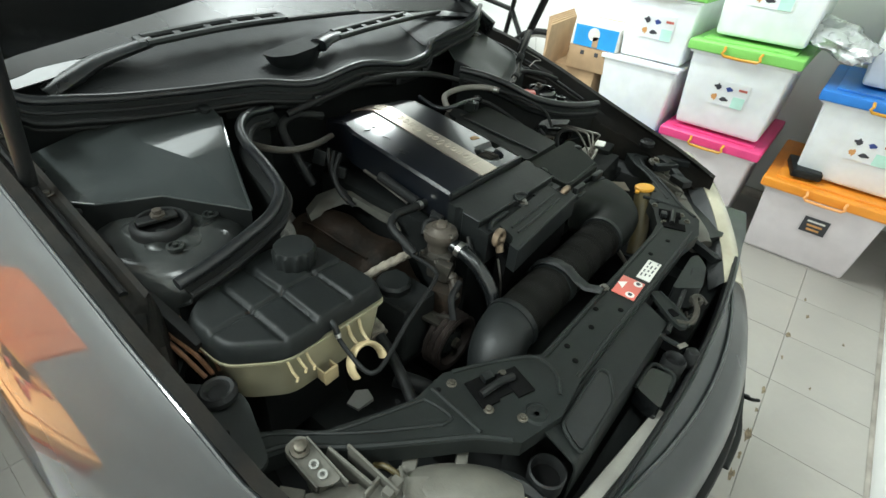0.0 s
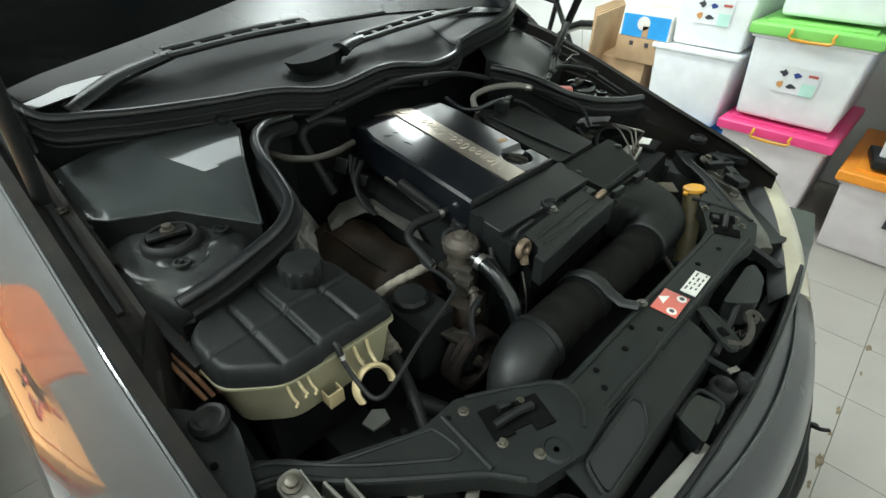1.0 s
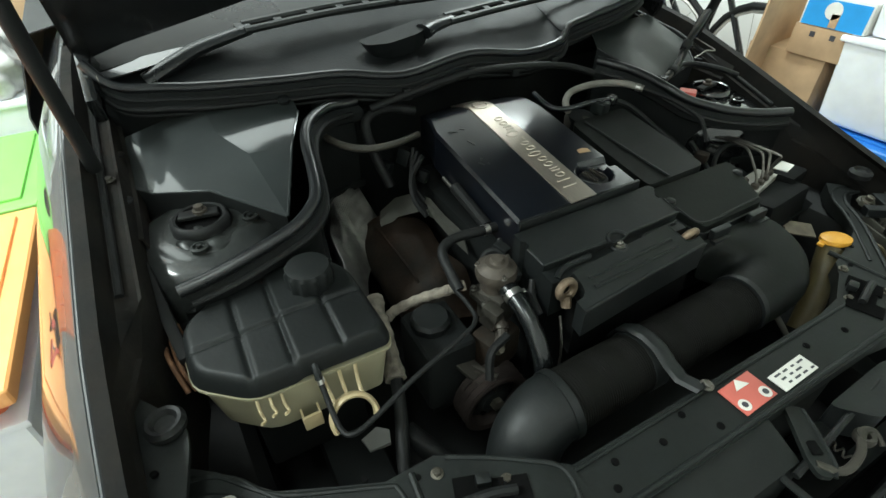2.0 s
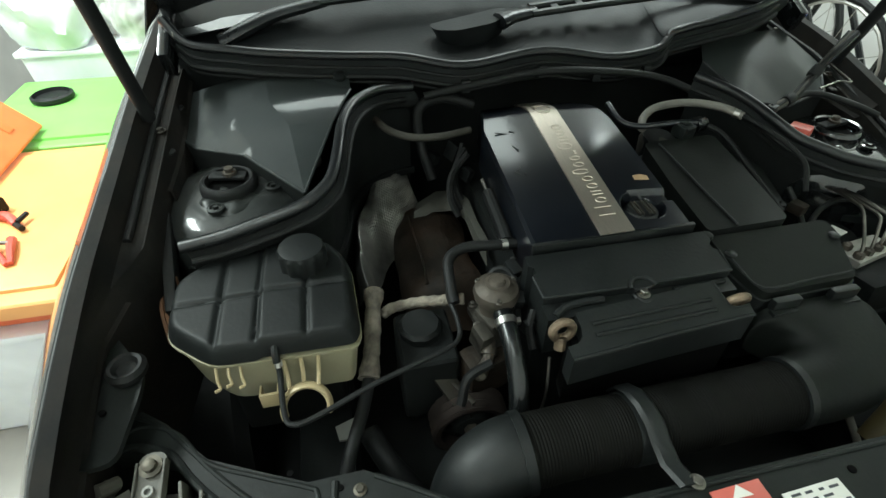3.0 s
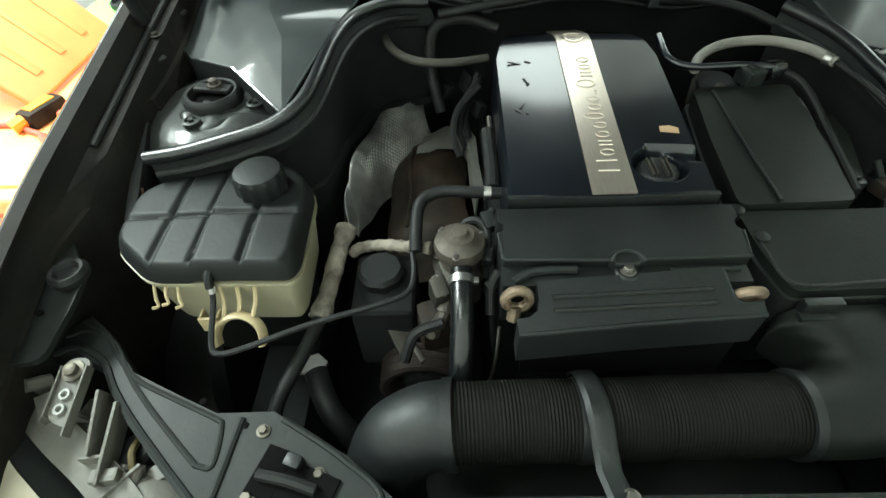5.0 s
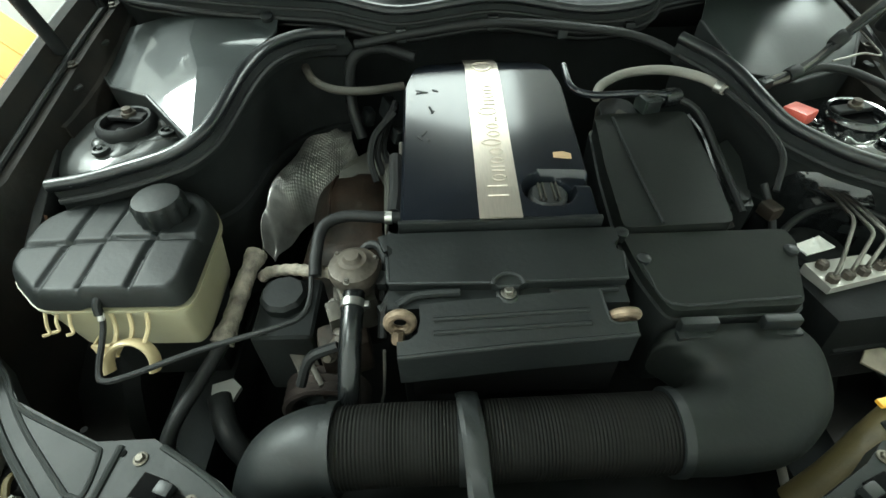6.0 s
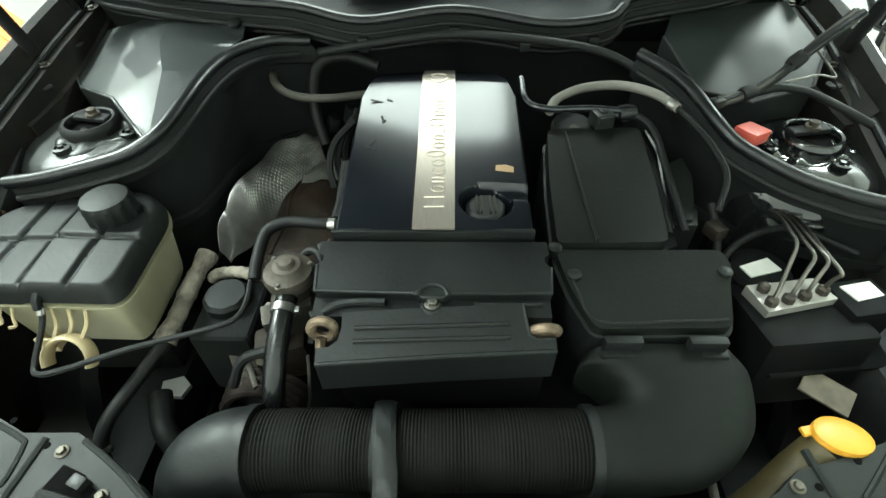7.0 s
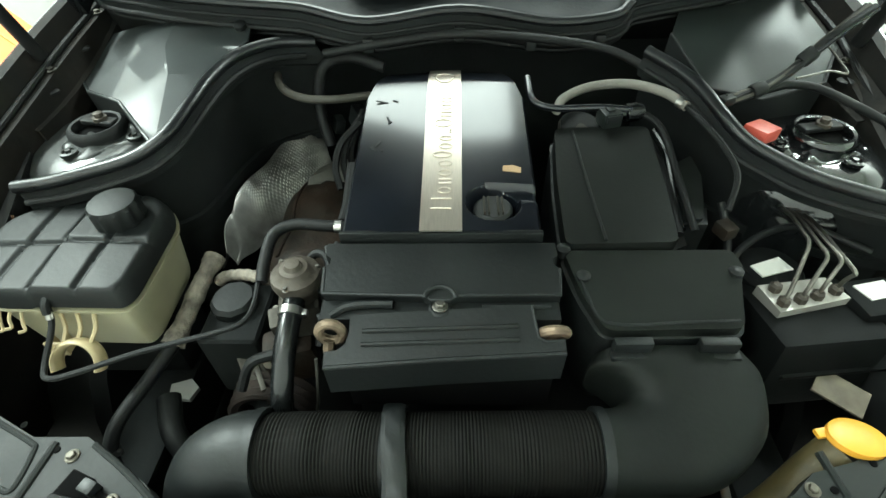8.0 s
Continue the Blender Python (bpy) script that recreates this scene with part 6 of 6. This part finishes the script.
for dx, dz in ((-0.553, 0.0), (-0.538, 0.006), (-0.524, 0.0)):
    part("small_hook", tube([(dx, -0.272, 0.772), (dx, -0.282, 0.758 + dz), (dx + 0.002, -0.288, 0.75 + dz), (dx - 0.003, -0.293, 0.752 + dz)], 0.0021, 6, 3), CLIPCREAM, TK)
part("square_clip", join(box((-0.498, -0.292, 0.715), (0.024, 0.004, 0.026), 0.001), box((-0.509, -0.284, 0.715), (0.003, 0.018, 0.022), 0.001), box((-0.487, -0.284, 0.715), (0.003, 0.018, 0.022), 0.001)), CLIPCREAM, TK)
part("outlet_nipple", tube([(-0.477, -0.255, 0.80), (-0.477, -0.278, 0.792), (-0.477, -0.285, 0.78)], 0.005, 8, 3), PLASTIC, TK)
part("tank_bracket", prism([(-0.64, -0.08), (-0.585, -0.08), (-0.585, -0.15), (-0.64, -0.15)][::-1], 0.755, 0.764, 0.002), PLASTIC, TK)
part("bracket_bolt", bolt((-0.61, -0.11, 0.764), 0.006, 0.007), STEEL, TK)
part("tank_stay", box((-0.49, -0.17, 0.615), (0.16, 0.1, 0.15), 0.01), BAYDARK, CAR, "dark stay under the tank")

# ---------------------------------------------------------------- power steering reservoir
PS = thing("fluid_reservoir", (-0.28, -0.225, 0.58), "small black fluid reservoir with a wide round cap", "reservoir")
part("reservoir_body", box((-0.28, -0.225, 0.645), (0.085, 0.105, 0.13), 0.01, seg=3), BAYDARK, PS)
part("reservoir_cap", revolve([(0.031, 0.708), (0.032, 0.712), (0.032, 0.722), (0.027, 0.728), (0.005, 0.7285)], 36, pose(-0.285, -0.213, 0), wob=lambda k, z: 0.02 * math.cos(2 * math.pi * k / 4)), TANKTOP, PS)
part("reservoir_bead", prism([(-0.318, -0.266), (-0.242, -0.268), (-0.242, -0.176), (-0.318, -0.174)][::-1], 0.706, 0.7095, 0.002, r=0.01), BAYDARK, PS)

part("reservoir_foot", box((-0.28, -0.225, 0.57), (0.06, 0.08, 0.04), 0.004), PLASTIC, PS)
solo("plastic_tab", prism([(-0.435, -0.245), (-0.405, -0.235), (-0.388, -0.25), (-0.395, -0.272), (-0.43, -0.27)][::-1], 0.537, 0.545, 0.002), TAB, "greyish plastic tab low in the engine bay", "tab")

# ---------------------------------------------------------------- air filter box and intake pipe
AF = thing("air_filter_box", (0.27, -0.15, 0.64), "matt black air filter box with its intake duct", "air filter box")
dz = lambda x, y: 0.822 + (y + 0.2) * 0.105 - 0.12 * max(0, 0.205 - x)
duct = [(0.182, 0.03), (0.325, 0.03), (0.318, -0.1), (0.308, -0.203), (0.168, -0.203), (0.172, -0.08)]
D = part("duct_lid", prism(rounded(duct, 0.012)[::-1], 0.70, dz, 0.006, seg=3), FILTER, AF, "smooth dusty black duct lid")
part("duct_ridge", tube([(0.208, 0.02, dz(0.208, 0.02) + 0.0), (0.212, -0.1, dz(0.212, -0.1)), (0.218, -0.2, dz(0.218, -0.2))], 0.0022, 6, 3), PLASTIC_D, D)
part("duct_flange", prism(shrink(rounded(duct, 0.012), 1.05)[::-1], 0.69, lambda x, y: dz(x, y) - 0.03, 0.003), PLASTIC, AF)
bz = lambda x, y: 0.812 + (y + 0.205) * 0.36
bx = [(0.165, -0.207), (0.375, -0.207), (0.383, -0.23), (0.376, -0.245), (0.366, -0.302), (0.205, -0.305), (0.182, -0.262), (0.172, -0.232)]
B = part("filter_lid", prism(rounded(bx, 0.01)[::-1], 0.72, bz, 0.005, seg=3), FILTER, AF, "flat dusty black filter lid")
part("filter_rim", prism(shrink(rounded(bx, 0.012), 1.05)[::-1], 0.7, lambda x, y: bz(x, y) - 0.014, 0.003), PLASTIC, AF)
part("lid_bead", tube([(0.18, -0.238, bz(0, -0.238) + 0.001), (0.187, -0.26, bz(0, -0.26) + 0.001), (0.208, -0.297, bz(0, -0.297) + 0.001), (0.3, -0.296, bz(0, -0.296) + 0.001), (0.362, -0.294, bz(0, -0.294) + 0.001)], 0.002, 6, 4), PLASTIC_D, B)
part("filter_body", prism(shrink(rounded(bx, 0.012), 0.97)[::-1], 0.62, 0.76, 0.0), PLASTIC, AF)
for x, y in ((0.186, -0.24), (0.165, -0.205), (0.372, -0.235)):
    part("lid_screw", revolve([(0.009, bz(0, y) - 0.01), (0.009, bz(0, y) + 0.002), (0.006, bz(0, y) + 0.004)], 16, pose(x, y, 0)), PLASTIC, AF)
for x in (0.236, 0.335):
    part("lid_latch", join(box((x, -0.316, 0.762), (0.045, 0.012, 0.02), 0.003), box((x, -0.324, 0.752), (0.05, 0.012, 0.008), 0.002)), PLASTIC_D, AF)
part("duct_stub", revolve([(0.03, 0.8), (0.032, 0.835), (0.028, 0.843), (0.004, 0.845)], 20, pose(0.225, 0.055, 0)), ALU, AF, "metal duct stub")
part("duct_neck", prism(rounded([(0.192, 0.02), (0.252, 0.02), (0.25, 0.062), (0.235, 0.075), (0.208, 0.072), (0.196, 0.06)], 0.01)[::-1], 0.8, lambda x, y: 0.842 + 0.1 * (y - 0.02), 0.006, seg=3), COWL, AF)
m = pose(0.266, 0.04, 0.857, 0, 0, 14)
bm = box((0, 0, 0), (0.03, 0.03, 0.024), 0.003)
bm.transform(m)
sp = part("sensor_plug", bm, PALEBOX, AF, "grey-black ribbed sensor plug")
for c, s3 in (((0, -0.0155, 0.004), (0.022, 0.004, 0.012)), ((0, 0.004, 0.0125), (0.012, 0.02, 0.004))):
    bm = box(c, s3, 0.001)
    bm.transform(m)
    part("plug_latch", bm, PLASTIC, sp)
part("sensor_body", revolve([(0.004, -0.03), (0.009, -0.028), (0.0095, -0.012), (0.0145, -0.011), (0.0145, 0.009), (0.012, 0.011), (0.012, 0.018), (0.006, 0.02)], 20, pose(0.302, 0.052, 0.858, 0, 90, 14)), HOSEGLOSS, AF)

part("sensor_cable", tube([(0.28, 0.058, 0.857), (0.32, 0.05, 0.856), (0.345, 0.02, 0.845), (0.35, -0.06, 0.82), (0.355, -0.15, 0.79)], 0.0055, 8, 5), RUBBER, AF)
part("cable_trough", prism([(0.328, 0.03), (0.352, 0.05), (0.352, -0.02), (0.346, -0.16), (0.325, -0.17), (0.326, -0.06)][::-1], 0.72, lambda x, y: 0.79 + y * 0.1, 0.004), RUBBER, AF, "black cable trough")
part("trough_cable", tube([(0.338, 0.05, 0.812), (0.343, 0.0, 0.806), (0.34, -0.07, 0.798), (0.334, -0.15, 0.784)], 0.007, 10, 5), RUBBER, AF)
part("trough_cable", tube([(0.352, 0.062, 0.818), (0.357, 0.01, 0.812), (0.35, -0.06, 0.8), (0.342, -0.14, 0.784)], 0.0055, 10, 5), HOSEGLOSS, AF)
RB = thing("relay_box", (0.372, -0.06, 0.7), "narrow black relay box beside the filter box", "relay box")
part("relay_lid", prism(rounded([(0.358, -0.018), (0.395, 0.006), (0.397, -0.04), (0.384, -0.09), (0.372, -0.13), (0.346, -0.13)], 0.005)[::-1], 0.7, lambda x, y: 0.802 + 0.09 * (y + 0.06), 0.004, seg=2), FILTER, RB)
part("relay_rim", prism([(0.354, -0.1), (0.388, -0.1), (0.377, -0.136), (0.342, -0.136)][::-1], 0.7, 0.79, 0.003), PLASTIC, RB)
for px, py in ((0.366, 0.012), (0.352, -0.06)):
    part("relay_lug", box((px, py, 0.79), (0.012, 0.014, 0.02), 0.003), PLASTIC, RB)


IP = thing("intake_pipe", (0.0, -0.415, 0.64), "ribbed black air intake pipe across the front of the engine", "intake pipe")
rib = lambda u: 0.0455 + (0.0004 + 0.00025 * math.sin(17 * u)) * math.sin(2 * math.pi * 34 * u)
part("ribbed_pipe", tube([(-0.192, -0.417, 0.69), (-0.12, -0.415, 0.69), (-0.053, -0.415, 0.69)], rib, 26, 84), RIBBED, IP, "finely ribbed rubber pipe")
part("ribbed_pipe", tube([(-0.029, -0.415, 0.69), (0.08, -0.413, 0.69), (0.195, -0.412, 0.69)], lambda u: 0.0455 + (0.0004 + 0.00025 * math.sin(23 * u)) * math.sin(2 * math.pi * 55 * u), 26, 130), RIBBED, IP, "finely ribbed rubber pipe")
part("pipe_collar", tube([(-0.054, -0.415, 0.69), (-0.028, -0.415, 0.69)], 0.0475, 26, 0), PLASTIC_D, IP)
part("pipe_elbow", tube([(-0.19, -0.417, 0.69), (-0.22, -0.419, 0.687), (-0.252, -0.428, 0.67), (-0.27, -0.442, 0.63), (-0.275, -0.45, 0.57), (-0.275, -0.45, 0.5)], lambda u: 0.049, 26, 8), PLASTIC_D, IP, "smooth black pipe elbow")
part("elbow_rim", tube([(-0.2, -0.417, 0.689), (-0.188, -0.417, 0.69)], 0.0515, 26, 0), PLASTIC_D, IP)
rings = []
cs = [((0.188, -0.412, 0.69), (0, -1), 0.048, 0.048, 2.0), ((0.215, -0.412, 0.69), (0.05, -1), 0.049, 0.049, 2.0), ((0.245, -0.407, 0.692), (0.32, -0.95), 0.056, 0.049, 2.1), ((0.27, -0.394, 0.696), (0.66, -0.75), 0.074, 0.049, 2.2), ((0.285, -0.366, 0.703), (0.92, -0.4), 0.096, 0.048, 2.5), ((0.288, -0.335, 0.71), (1, -0.08), 0.102, 0.046, 3.2), ((0.286, -0.312, 0.714), (1, 0), 0.09, 0.043, 4.0)]
for c, ax, wa, wz, ex in cs:
    n = V((ax[0], ax[1], 0)).normalized()
    ring = []
    for k in range(32):
        a = 2 * math.pi * k / 32
        ca, sa = math.cos(a), math.sin(a)
        ring.append(tuple(V(c) + n * (wa * math.copysign(abs(ca) ** (2 / ex), ca)) + V((0, 0, 1)) * (wz * math.copysign(abs(sa) ** (2 / ex), sa))))
    rings.append(ring)
columns = [spline([r[k] for r in rings], 5) for k in range(32)]
dense = [[c[m] for c in columns] for m in range(len(columns[0]))]
part("filter_elbow", loft(dense), FILTER, IP, "broad smooth elbow into the filter box", sharp=80)
part("elbow_rim", tube([(0.186, -0.412, 0.69), (0.197, -0.412, 0.69)], 0.0505, 26, 0), PLASTIC_D, IP)
path = [(-0.034, -0.362, 0.70), (-0.034, -0.372, 0.722), (-0.033, -0.392, 0.738), (-0.031, -0.415, 0.7425), (-0.029, -0.438, 0.738), (-0.027, -0.458, 0.724), (-0.026, -0.48, 0.716), (-0.022, -0.51, 0.724)]
path = [(x - 0.008, y, z) for x, y, z in path]
rows = [[(x - 0.013, y, z) for x, y, z in path], [(x - 0.008, y, z + 0.004) for x, y, z in path], [(x + 0.008, y, z + 0.004) for x, y, z in path], [(x + 0.013, y, z) for x, y, z in path]]
part("pipe_strap", sheet(rows, 0.003), PLASTIC_D, IP, "black strap holding the pipe")
part("strap_screw", bolt((-0.021, -0.508, 0.724), 0.006, 0.006), STEEL, IP)

# ---------------------------------------------------------------- brake unit, washer filler
PORT = mat("machined_alloy", (0.4, 0.385, 0.35), 0.4, metal=0.4, var=0.15, dust=0.2)
MATTBLACK = mat("matt_black_housing", (0.0045, 0.0052, 0.0052), 0.62, dust=0.1, dustcol=(0.03, 0.03, 0.027), spec=0.11)
BU = thing("brake_unit", (0.5, -0.22, 0.6), "black hydraulic brake unit with steel pipes and white labels", "brake unit")
part("unit_body", box((0.5, -0.24, 0.665), (0.15, 0.12, 0.13), 0.012, (-6, 0, 6)), MATTBLACK, BU)
part("port_plate", prism([(0.434, -0.206), (0.53, -0.192), (0.545, -0.228), (0.444, -0.252)][::-1], 0.725, 0.743, 0.002), PORT, BU, "pale machined port plate")
part("motor", revolve([(0.045, 0.62), (0.045, 0.728), (0.04, 0.735)], 24, pose(0.475, -0.165, 0)), MATTBLACK, BU)
part("white_label", prism([(0.444, -0.165), (0.49, -0.148), (0.5, -0.172), (0.452, -0.186)][::-1], 0.736, 0.7385, 0.0005), PAPER, BU, "blank white label")
part("white_label", prism([(0.555, -0.21), (0.6, -0.2), (0.605, -0.225), (0.566, -0.235)][::-1], 0.745, 0.747, 0.0005), PAPER, BU, "blank white label")
part("plug_block", box((0.58, -0.225, 0.715), (0.07, 0.06, 0.06), 0.006, (0, 0, 10)), MATTBLACK, BU)
for k, (bx0, by0) in enumerate(((0.452, -0.238), (0.476, -0.233), (0.5, -0.227), (0.528, -0.218), (0.452, -0.214))):
    part("pipe_nut", revolve([(0.008, 0.74), (0.008, 0.752), (0.005, 0.755)], 6, pose(bx0, by0, 0)), VALVE, BU)
    if k < 4:
        cx, cy = ((0.496, -0.174), (0.506, -0.2), (0.519, -0.208), (0.524, -0.23))[k]
        ex, ey = 0.499 + 0.008 * k, -0.107 - 0.005 * k
        mid = lambda f: (bx0 + (cx - bx0) * f, by0 + (cy - by0) * f)
        part("brake_pipe", tube([(bx0, by0, 0.75), (*mid(0.12), 0.766), (*mid(0.6), 0.782), (*mid(0.9), 0.789), (cx, cy + 0.006, 0.792), (cx * 0.75 + ex * 0.25, cy * 0.75 + ey * 0.25, 0.792), (ex, ey, 0.788), (ex - 0.012, ey + 0.05, 0.775)], 0.0027, 8, 4), STEEL, BU, "bent steel brake pipe")
part("bottom_shelf", box((0.53, -0.275, 0.68), (0.17, 0.05, 0.012), 0.003, (14, 0, 6)), MATTBLACK, BU)
part("clear_cover", box((0.5, -0.268, 0.712), (0.09, 0.042, 0.004), 0.001, (24, 0, 8)), PALEBOX, BU, "dusty greyish plastic cover")
solo("tag_plate", box((0.52, -0.322, 0.668), (0.06, 0.038, 0.004), 0.001, (12, 6, -38)), TAGMAT, "dirty beige metal tag lying in the bay", "tag")
WF = thing("washer_filler", (0.44, -0.42, 0.58), "bright yellow washer filler cap on a stained neck", "washer filler")
part("filler_neck", tube([(0.36, -0.46, 0.58), (0.395, -0.445, 0.63), (0.43, -0.424, 0.675), (0.455, -0.411, 0.698)], lambda u: 0.02 + 0.003 * u, 16, 6), OLIVE, WF, "stained translucent filler neck")
cp = revolve([(0.036, 0.0), (0.038, 0.004), (0.037, 0.012), (0.03, 0.016), (0.01, 0.017)], 28)
cp.transform(Matrix.Translation((0.468, -0.405, 0.71)) @ pose(0, 0, 0, -8, 8, 0) @ Matrix.Diagonal((0.9, 0.64, 0.7, 1)))
part("yellow_cap", join(cp, box((0.435, -0.398, 0.714), (0.016, 0.011, 0.006), 0.002, (0, 0, 10))), YELLOW, WF, "flat yellow flip cap")
hose("washer_tube", [(0.36, -0.37, 0.6), (0.375, -0.39, 0.58), (0.385, -0.42, 0.55), (0.4, -0.46, 0.5)], 0.006, GREYHOSE, "thin pale tube behind the filler neck")
hose("side_cable", [(0.405, -0.1, 0.8), (0.41, -0.14, 0.77), (0.4, -0.19, 0.74), (0.42, -0.16, 0.76), (0.47, -0.13, 0.77), (0.53, -0.12, 0.77), (0.6, -0.16, 0.76)], 0.005, RUBBER, "black cable beside the filter box", "wire")
solo("wire_connector", box((0.405, -0.135, 0.78), (0.022, 0.026, 0.02), 0.004, (0, 0, 20)), RUST, "brown cable connector beside the filter box", "connector")
solo("underhood_block", box((0.645, -0.3, 0.62), (0.1, 0.22, 0.12), 0.01), DARK, "black plastic box deep in the bay", "box")
WH = [(0.423, 0.02, 0.893), (0.475, 0.042, 0.897), (0.52, 0.064, 0.91), (0.552, 0.081, 0.93), (0.581, 0.088, 0.96), (0.627, 0.107, 0.99)]
rnd = random.Random(7)
t = thing("wing_harness", WH[0], "dusty bundle of black wires over the side cover", "cable")
for k in range(7):
    a, spread = 2 * math.pi * k / 6, 0.0 if k == 6 else 1.0
    pts = [(x + spread * (0.0025 + 0.0055 * m / 5) * math.cos(a + 0.5 * m), y + spread * (0.0025 + 0.0045 * m / 5) * math.sin(a + 0.5 * m), z + 0.004 * math.sin(a + 1.3 * m)) for m, (x, y, z) in enumerate(WH)]
    part("harness_wire", tube(pts, rnd.uniform(0.0035, 0.0058), 8, 5), (RUBBER, CONDUIT, RUBBER, HOSEGLOSS)[k % 4], t)
for m in (1, 3):
    d = (V(WH[m + 1]) - V(WH[m - 1])).normalized()
    part("tape_wrap", revolve([(0.0098, -0.012), (0.0112, -0.009), (0.0115, 0.008), (0.0098, 0.012)], 14, Matrix.Translation(WH[m]) @ d.to_track_quat("Z", "Y").to_matrix().to_4x4(), wob=lambda k, z: 0.06 * math.sin(1.7 * k + 300 * z)), RUBBER, t, "black cloth tape round the wires")
solo("loose_plug", join(box((WH[0][0], WH[0][1], WH[0][2]), (0.022, 0.016, 0.014), 0.003, (0, 0, 25)), box((WH[0][0] - 0.016, WH[0][1] - 0.004, WH[0][2] - 0.001), (0.014, 0.011, 0.01), 0.002, (0, 0, 25))), PLASTIC, "small black plug at the end of the wires", "plug")
hose("wing_cable", [(0.439, 0.03, 0.893), (0.498, 0.053, 0.893), (0.538, 0.067, 0.893), (0.577, 0.059, 0.89), (0.608, 0.019, 0.885), (0.648, -0.005, 0.87)], 0.0062, RUBBER, "thin black cable beside the strut tower", "cable")
hose("bracket_wire", [(0.509, 0.021, 0.925), (0.534, 0.026, 0.928), (0.559, 0.032, 0.93), (0.578, 0.024, 0.93), (0.577, 0.049, 0.937), (0.573, 0.077, 0.945)], 0.0016, STEEL, "bent steel wire clip on the harness", "wire", n=6)
# small fittings round the air valve
part("valve_flange", prism(rounded([(-0.215, -0.205), (-0.15, -0.2), (-0.145, -0.25), (-0.205, -0.262)], 0.012)[::-1], 0.735, 0.744, 0.002), ALU, vt, "dull cast flange")
part("flange_lug", box((-0.205, -0.262, 0.73), (0.02, 0.03, 0.04), 0.004, (10, 0, 20)), ALU, vt)
for x, y, z in ((-0.208, -0.25, 0.745), (-0.15, -0.21, 0.745), (-0.205, -0.21, 0.745)):
    part("flange_screw", bolt((x, y, z), 0.004, 0.006), STEEL, vt)
solo("valve_pipe", join(tube([(-0.19, -0.255, 0.725), (-0.2, -0.285, 0.715), (-0.215, -0.3, 0.7)], 0.009, 10, 4), tube([(-0.196, -0.275, 0.72), (-0.199, -0.283, 0.716)], 0.012, 12, 0)), VALVE, "short brown pipe stub below the air valve", "pipe")
for pts, r in (([(-0.14, -0.2, 0.775), (-0.15, -0.185, 0.782), (-0.165, -0.18, 0.778), (-0.18, -0.19, 0.765)], 0.006), ([(-0.132, -0.17, 0.79), (-0.14, -0.19, 0.782), (-0.14, -0.215, 0.77), (-0.145, -0.245, 0.74)], 0.005), ([(-0.13, -0.26, 0.77), (-0.14, -0.275, 0.755), (-0.142, -0.3, 0.735)], 0.006), ([(-0.2, -0.3, 0.72), (-0.235, -0.31, 0.71), (-0.25, -0.33, 0.68)], 0.007)):
    hose("valve_cable", pts, r, RUBBER, "black sleeved cable beside the air valve", "wire", n=8)
for c, s3, rot in (((-0.138, -0.185, 0.782), (0.018, 0.026, 0.018), 20), ((-0.142, -0.232, 0.765), (0.014, 0.02, 0.02), -10), ((-0.14, -0.27, 0.75), (0.016, 0.014, 0.022), 30)):
    solo("cable_plug", box(c, s3, 0.003, (15, 0, rot)), PLASTIC, "black cable plug beside the air valve", "plug")
part("bracket_arm", join(box((-0.255, -0.285, 0.66), (0.03, 0.06, 0.008), 0.002, (25, 0, 30)), box((-0.24, -0.3, 0.64), (0.008, 0.05, 0.05), 0.002, (0, 0, 30))), ALU, ENG, "dusty steel bracket arm")


# ---------------------------------------------------------------- floor tiles
me = bpy.data.meshes.new("floor_tile")
bm = box((0, 0, -0.002), (0.2984, 0.2984, 0.008), 0.0012)
bm.to_mesh(me)
bm.free()
me.materials.append(TILE)
rest = []
for i in range(-8, 9):
    for j in range(-1, 20):
        cx, cy = 0.45 + 0.3 * i, -1.08 + 0.3 * j
        if not (X0 < cx < X1 and Y0 < cy < Y1):
            continue
        if 0.2 < cx < 1.95 and cy < -0.3:
            ob = new("floor_tile", me)
            ob.parent = FLOOR
            ob.location = (cx, cy, 0)
        else:
            rest.append((cx, cy))
bm = bmesh.new()
for cx, cy in rest:
    vs = [bm.verts.new((cx + a, cy + b, 0.002)) for a, b in ((-0.1492, -0.1492), (0.1492, -0.1492), (0.1492, 0.1492), (-0.1492, 0.1492))]
    bm.faces.new(vs)
ex = bmesh.ops.extrude_face_region(bm, geom=bm.faces[:])
for v in [g for g in ex["geom"] if isinstance(g, bmesh.types.BMVert)]:
    v.co.z -= 0.006
tagged(part("tile_field", bm, TILE, FLOOR, "remaining floor tiles"), kind="stuff")

# dirt along the joints
random.seed(4)
for k, (cx, cy, r) in enumerate(((1.209, -0.941, 0.022), (0.826, -0.923, 0.016), (0.593, -0.923, 0.026), (0.411, -0.916, 0.02), (1.051, -0.945, 0.012), (0.716, -0.924, 0.014), (1.394, -0.984, 0.014), (0.494, -0.92, 0.012), (1.52, -0.96, 0.012), (0.95, -1.05, 0.008), (1.3, -1.12, 0.01), (1.1, -0.8, 0.008))):
    ring = [(cx + r * random.uniform(0.5, 1.6) * math.cos(a), cy + r * 0.4 * random.uniform(0.5, 1.3) * math.sin(a)) for a in [2 * math.pi * j / 11 for j in range(11)]]
    part("dirt_stain", prism(ring, 0.0021, 0.0028, 0), STAIN, FLOOR, "brown dirt stain")
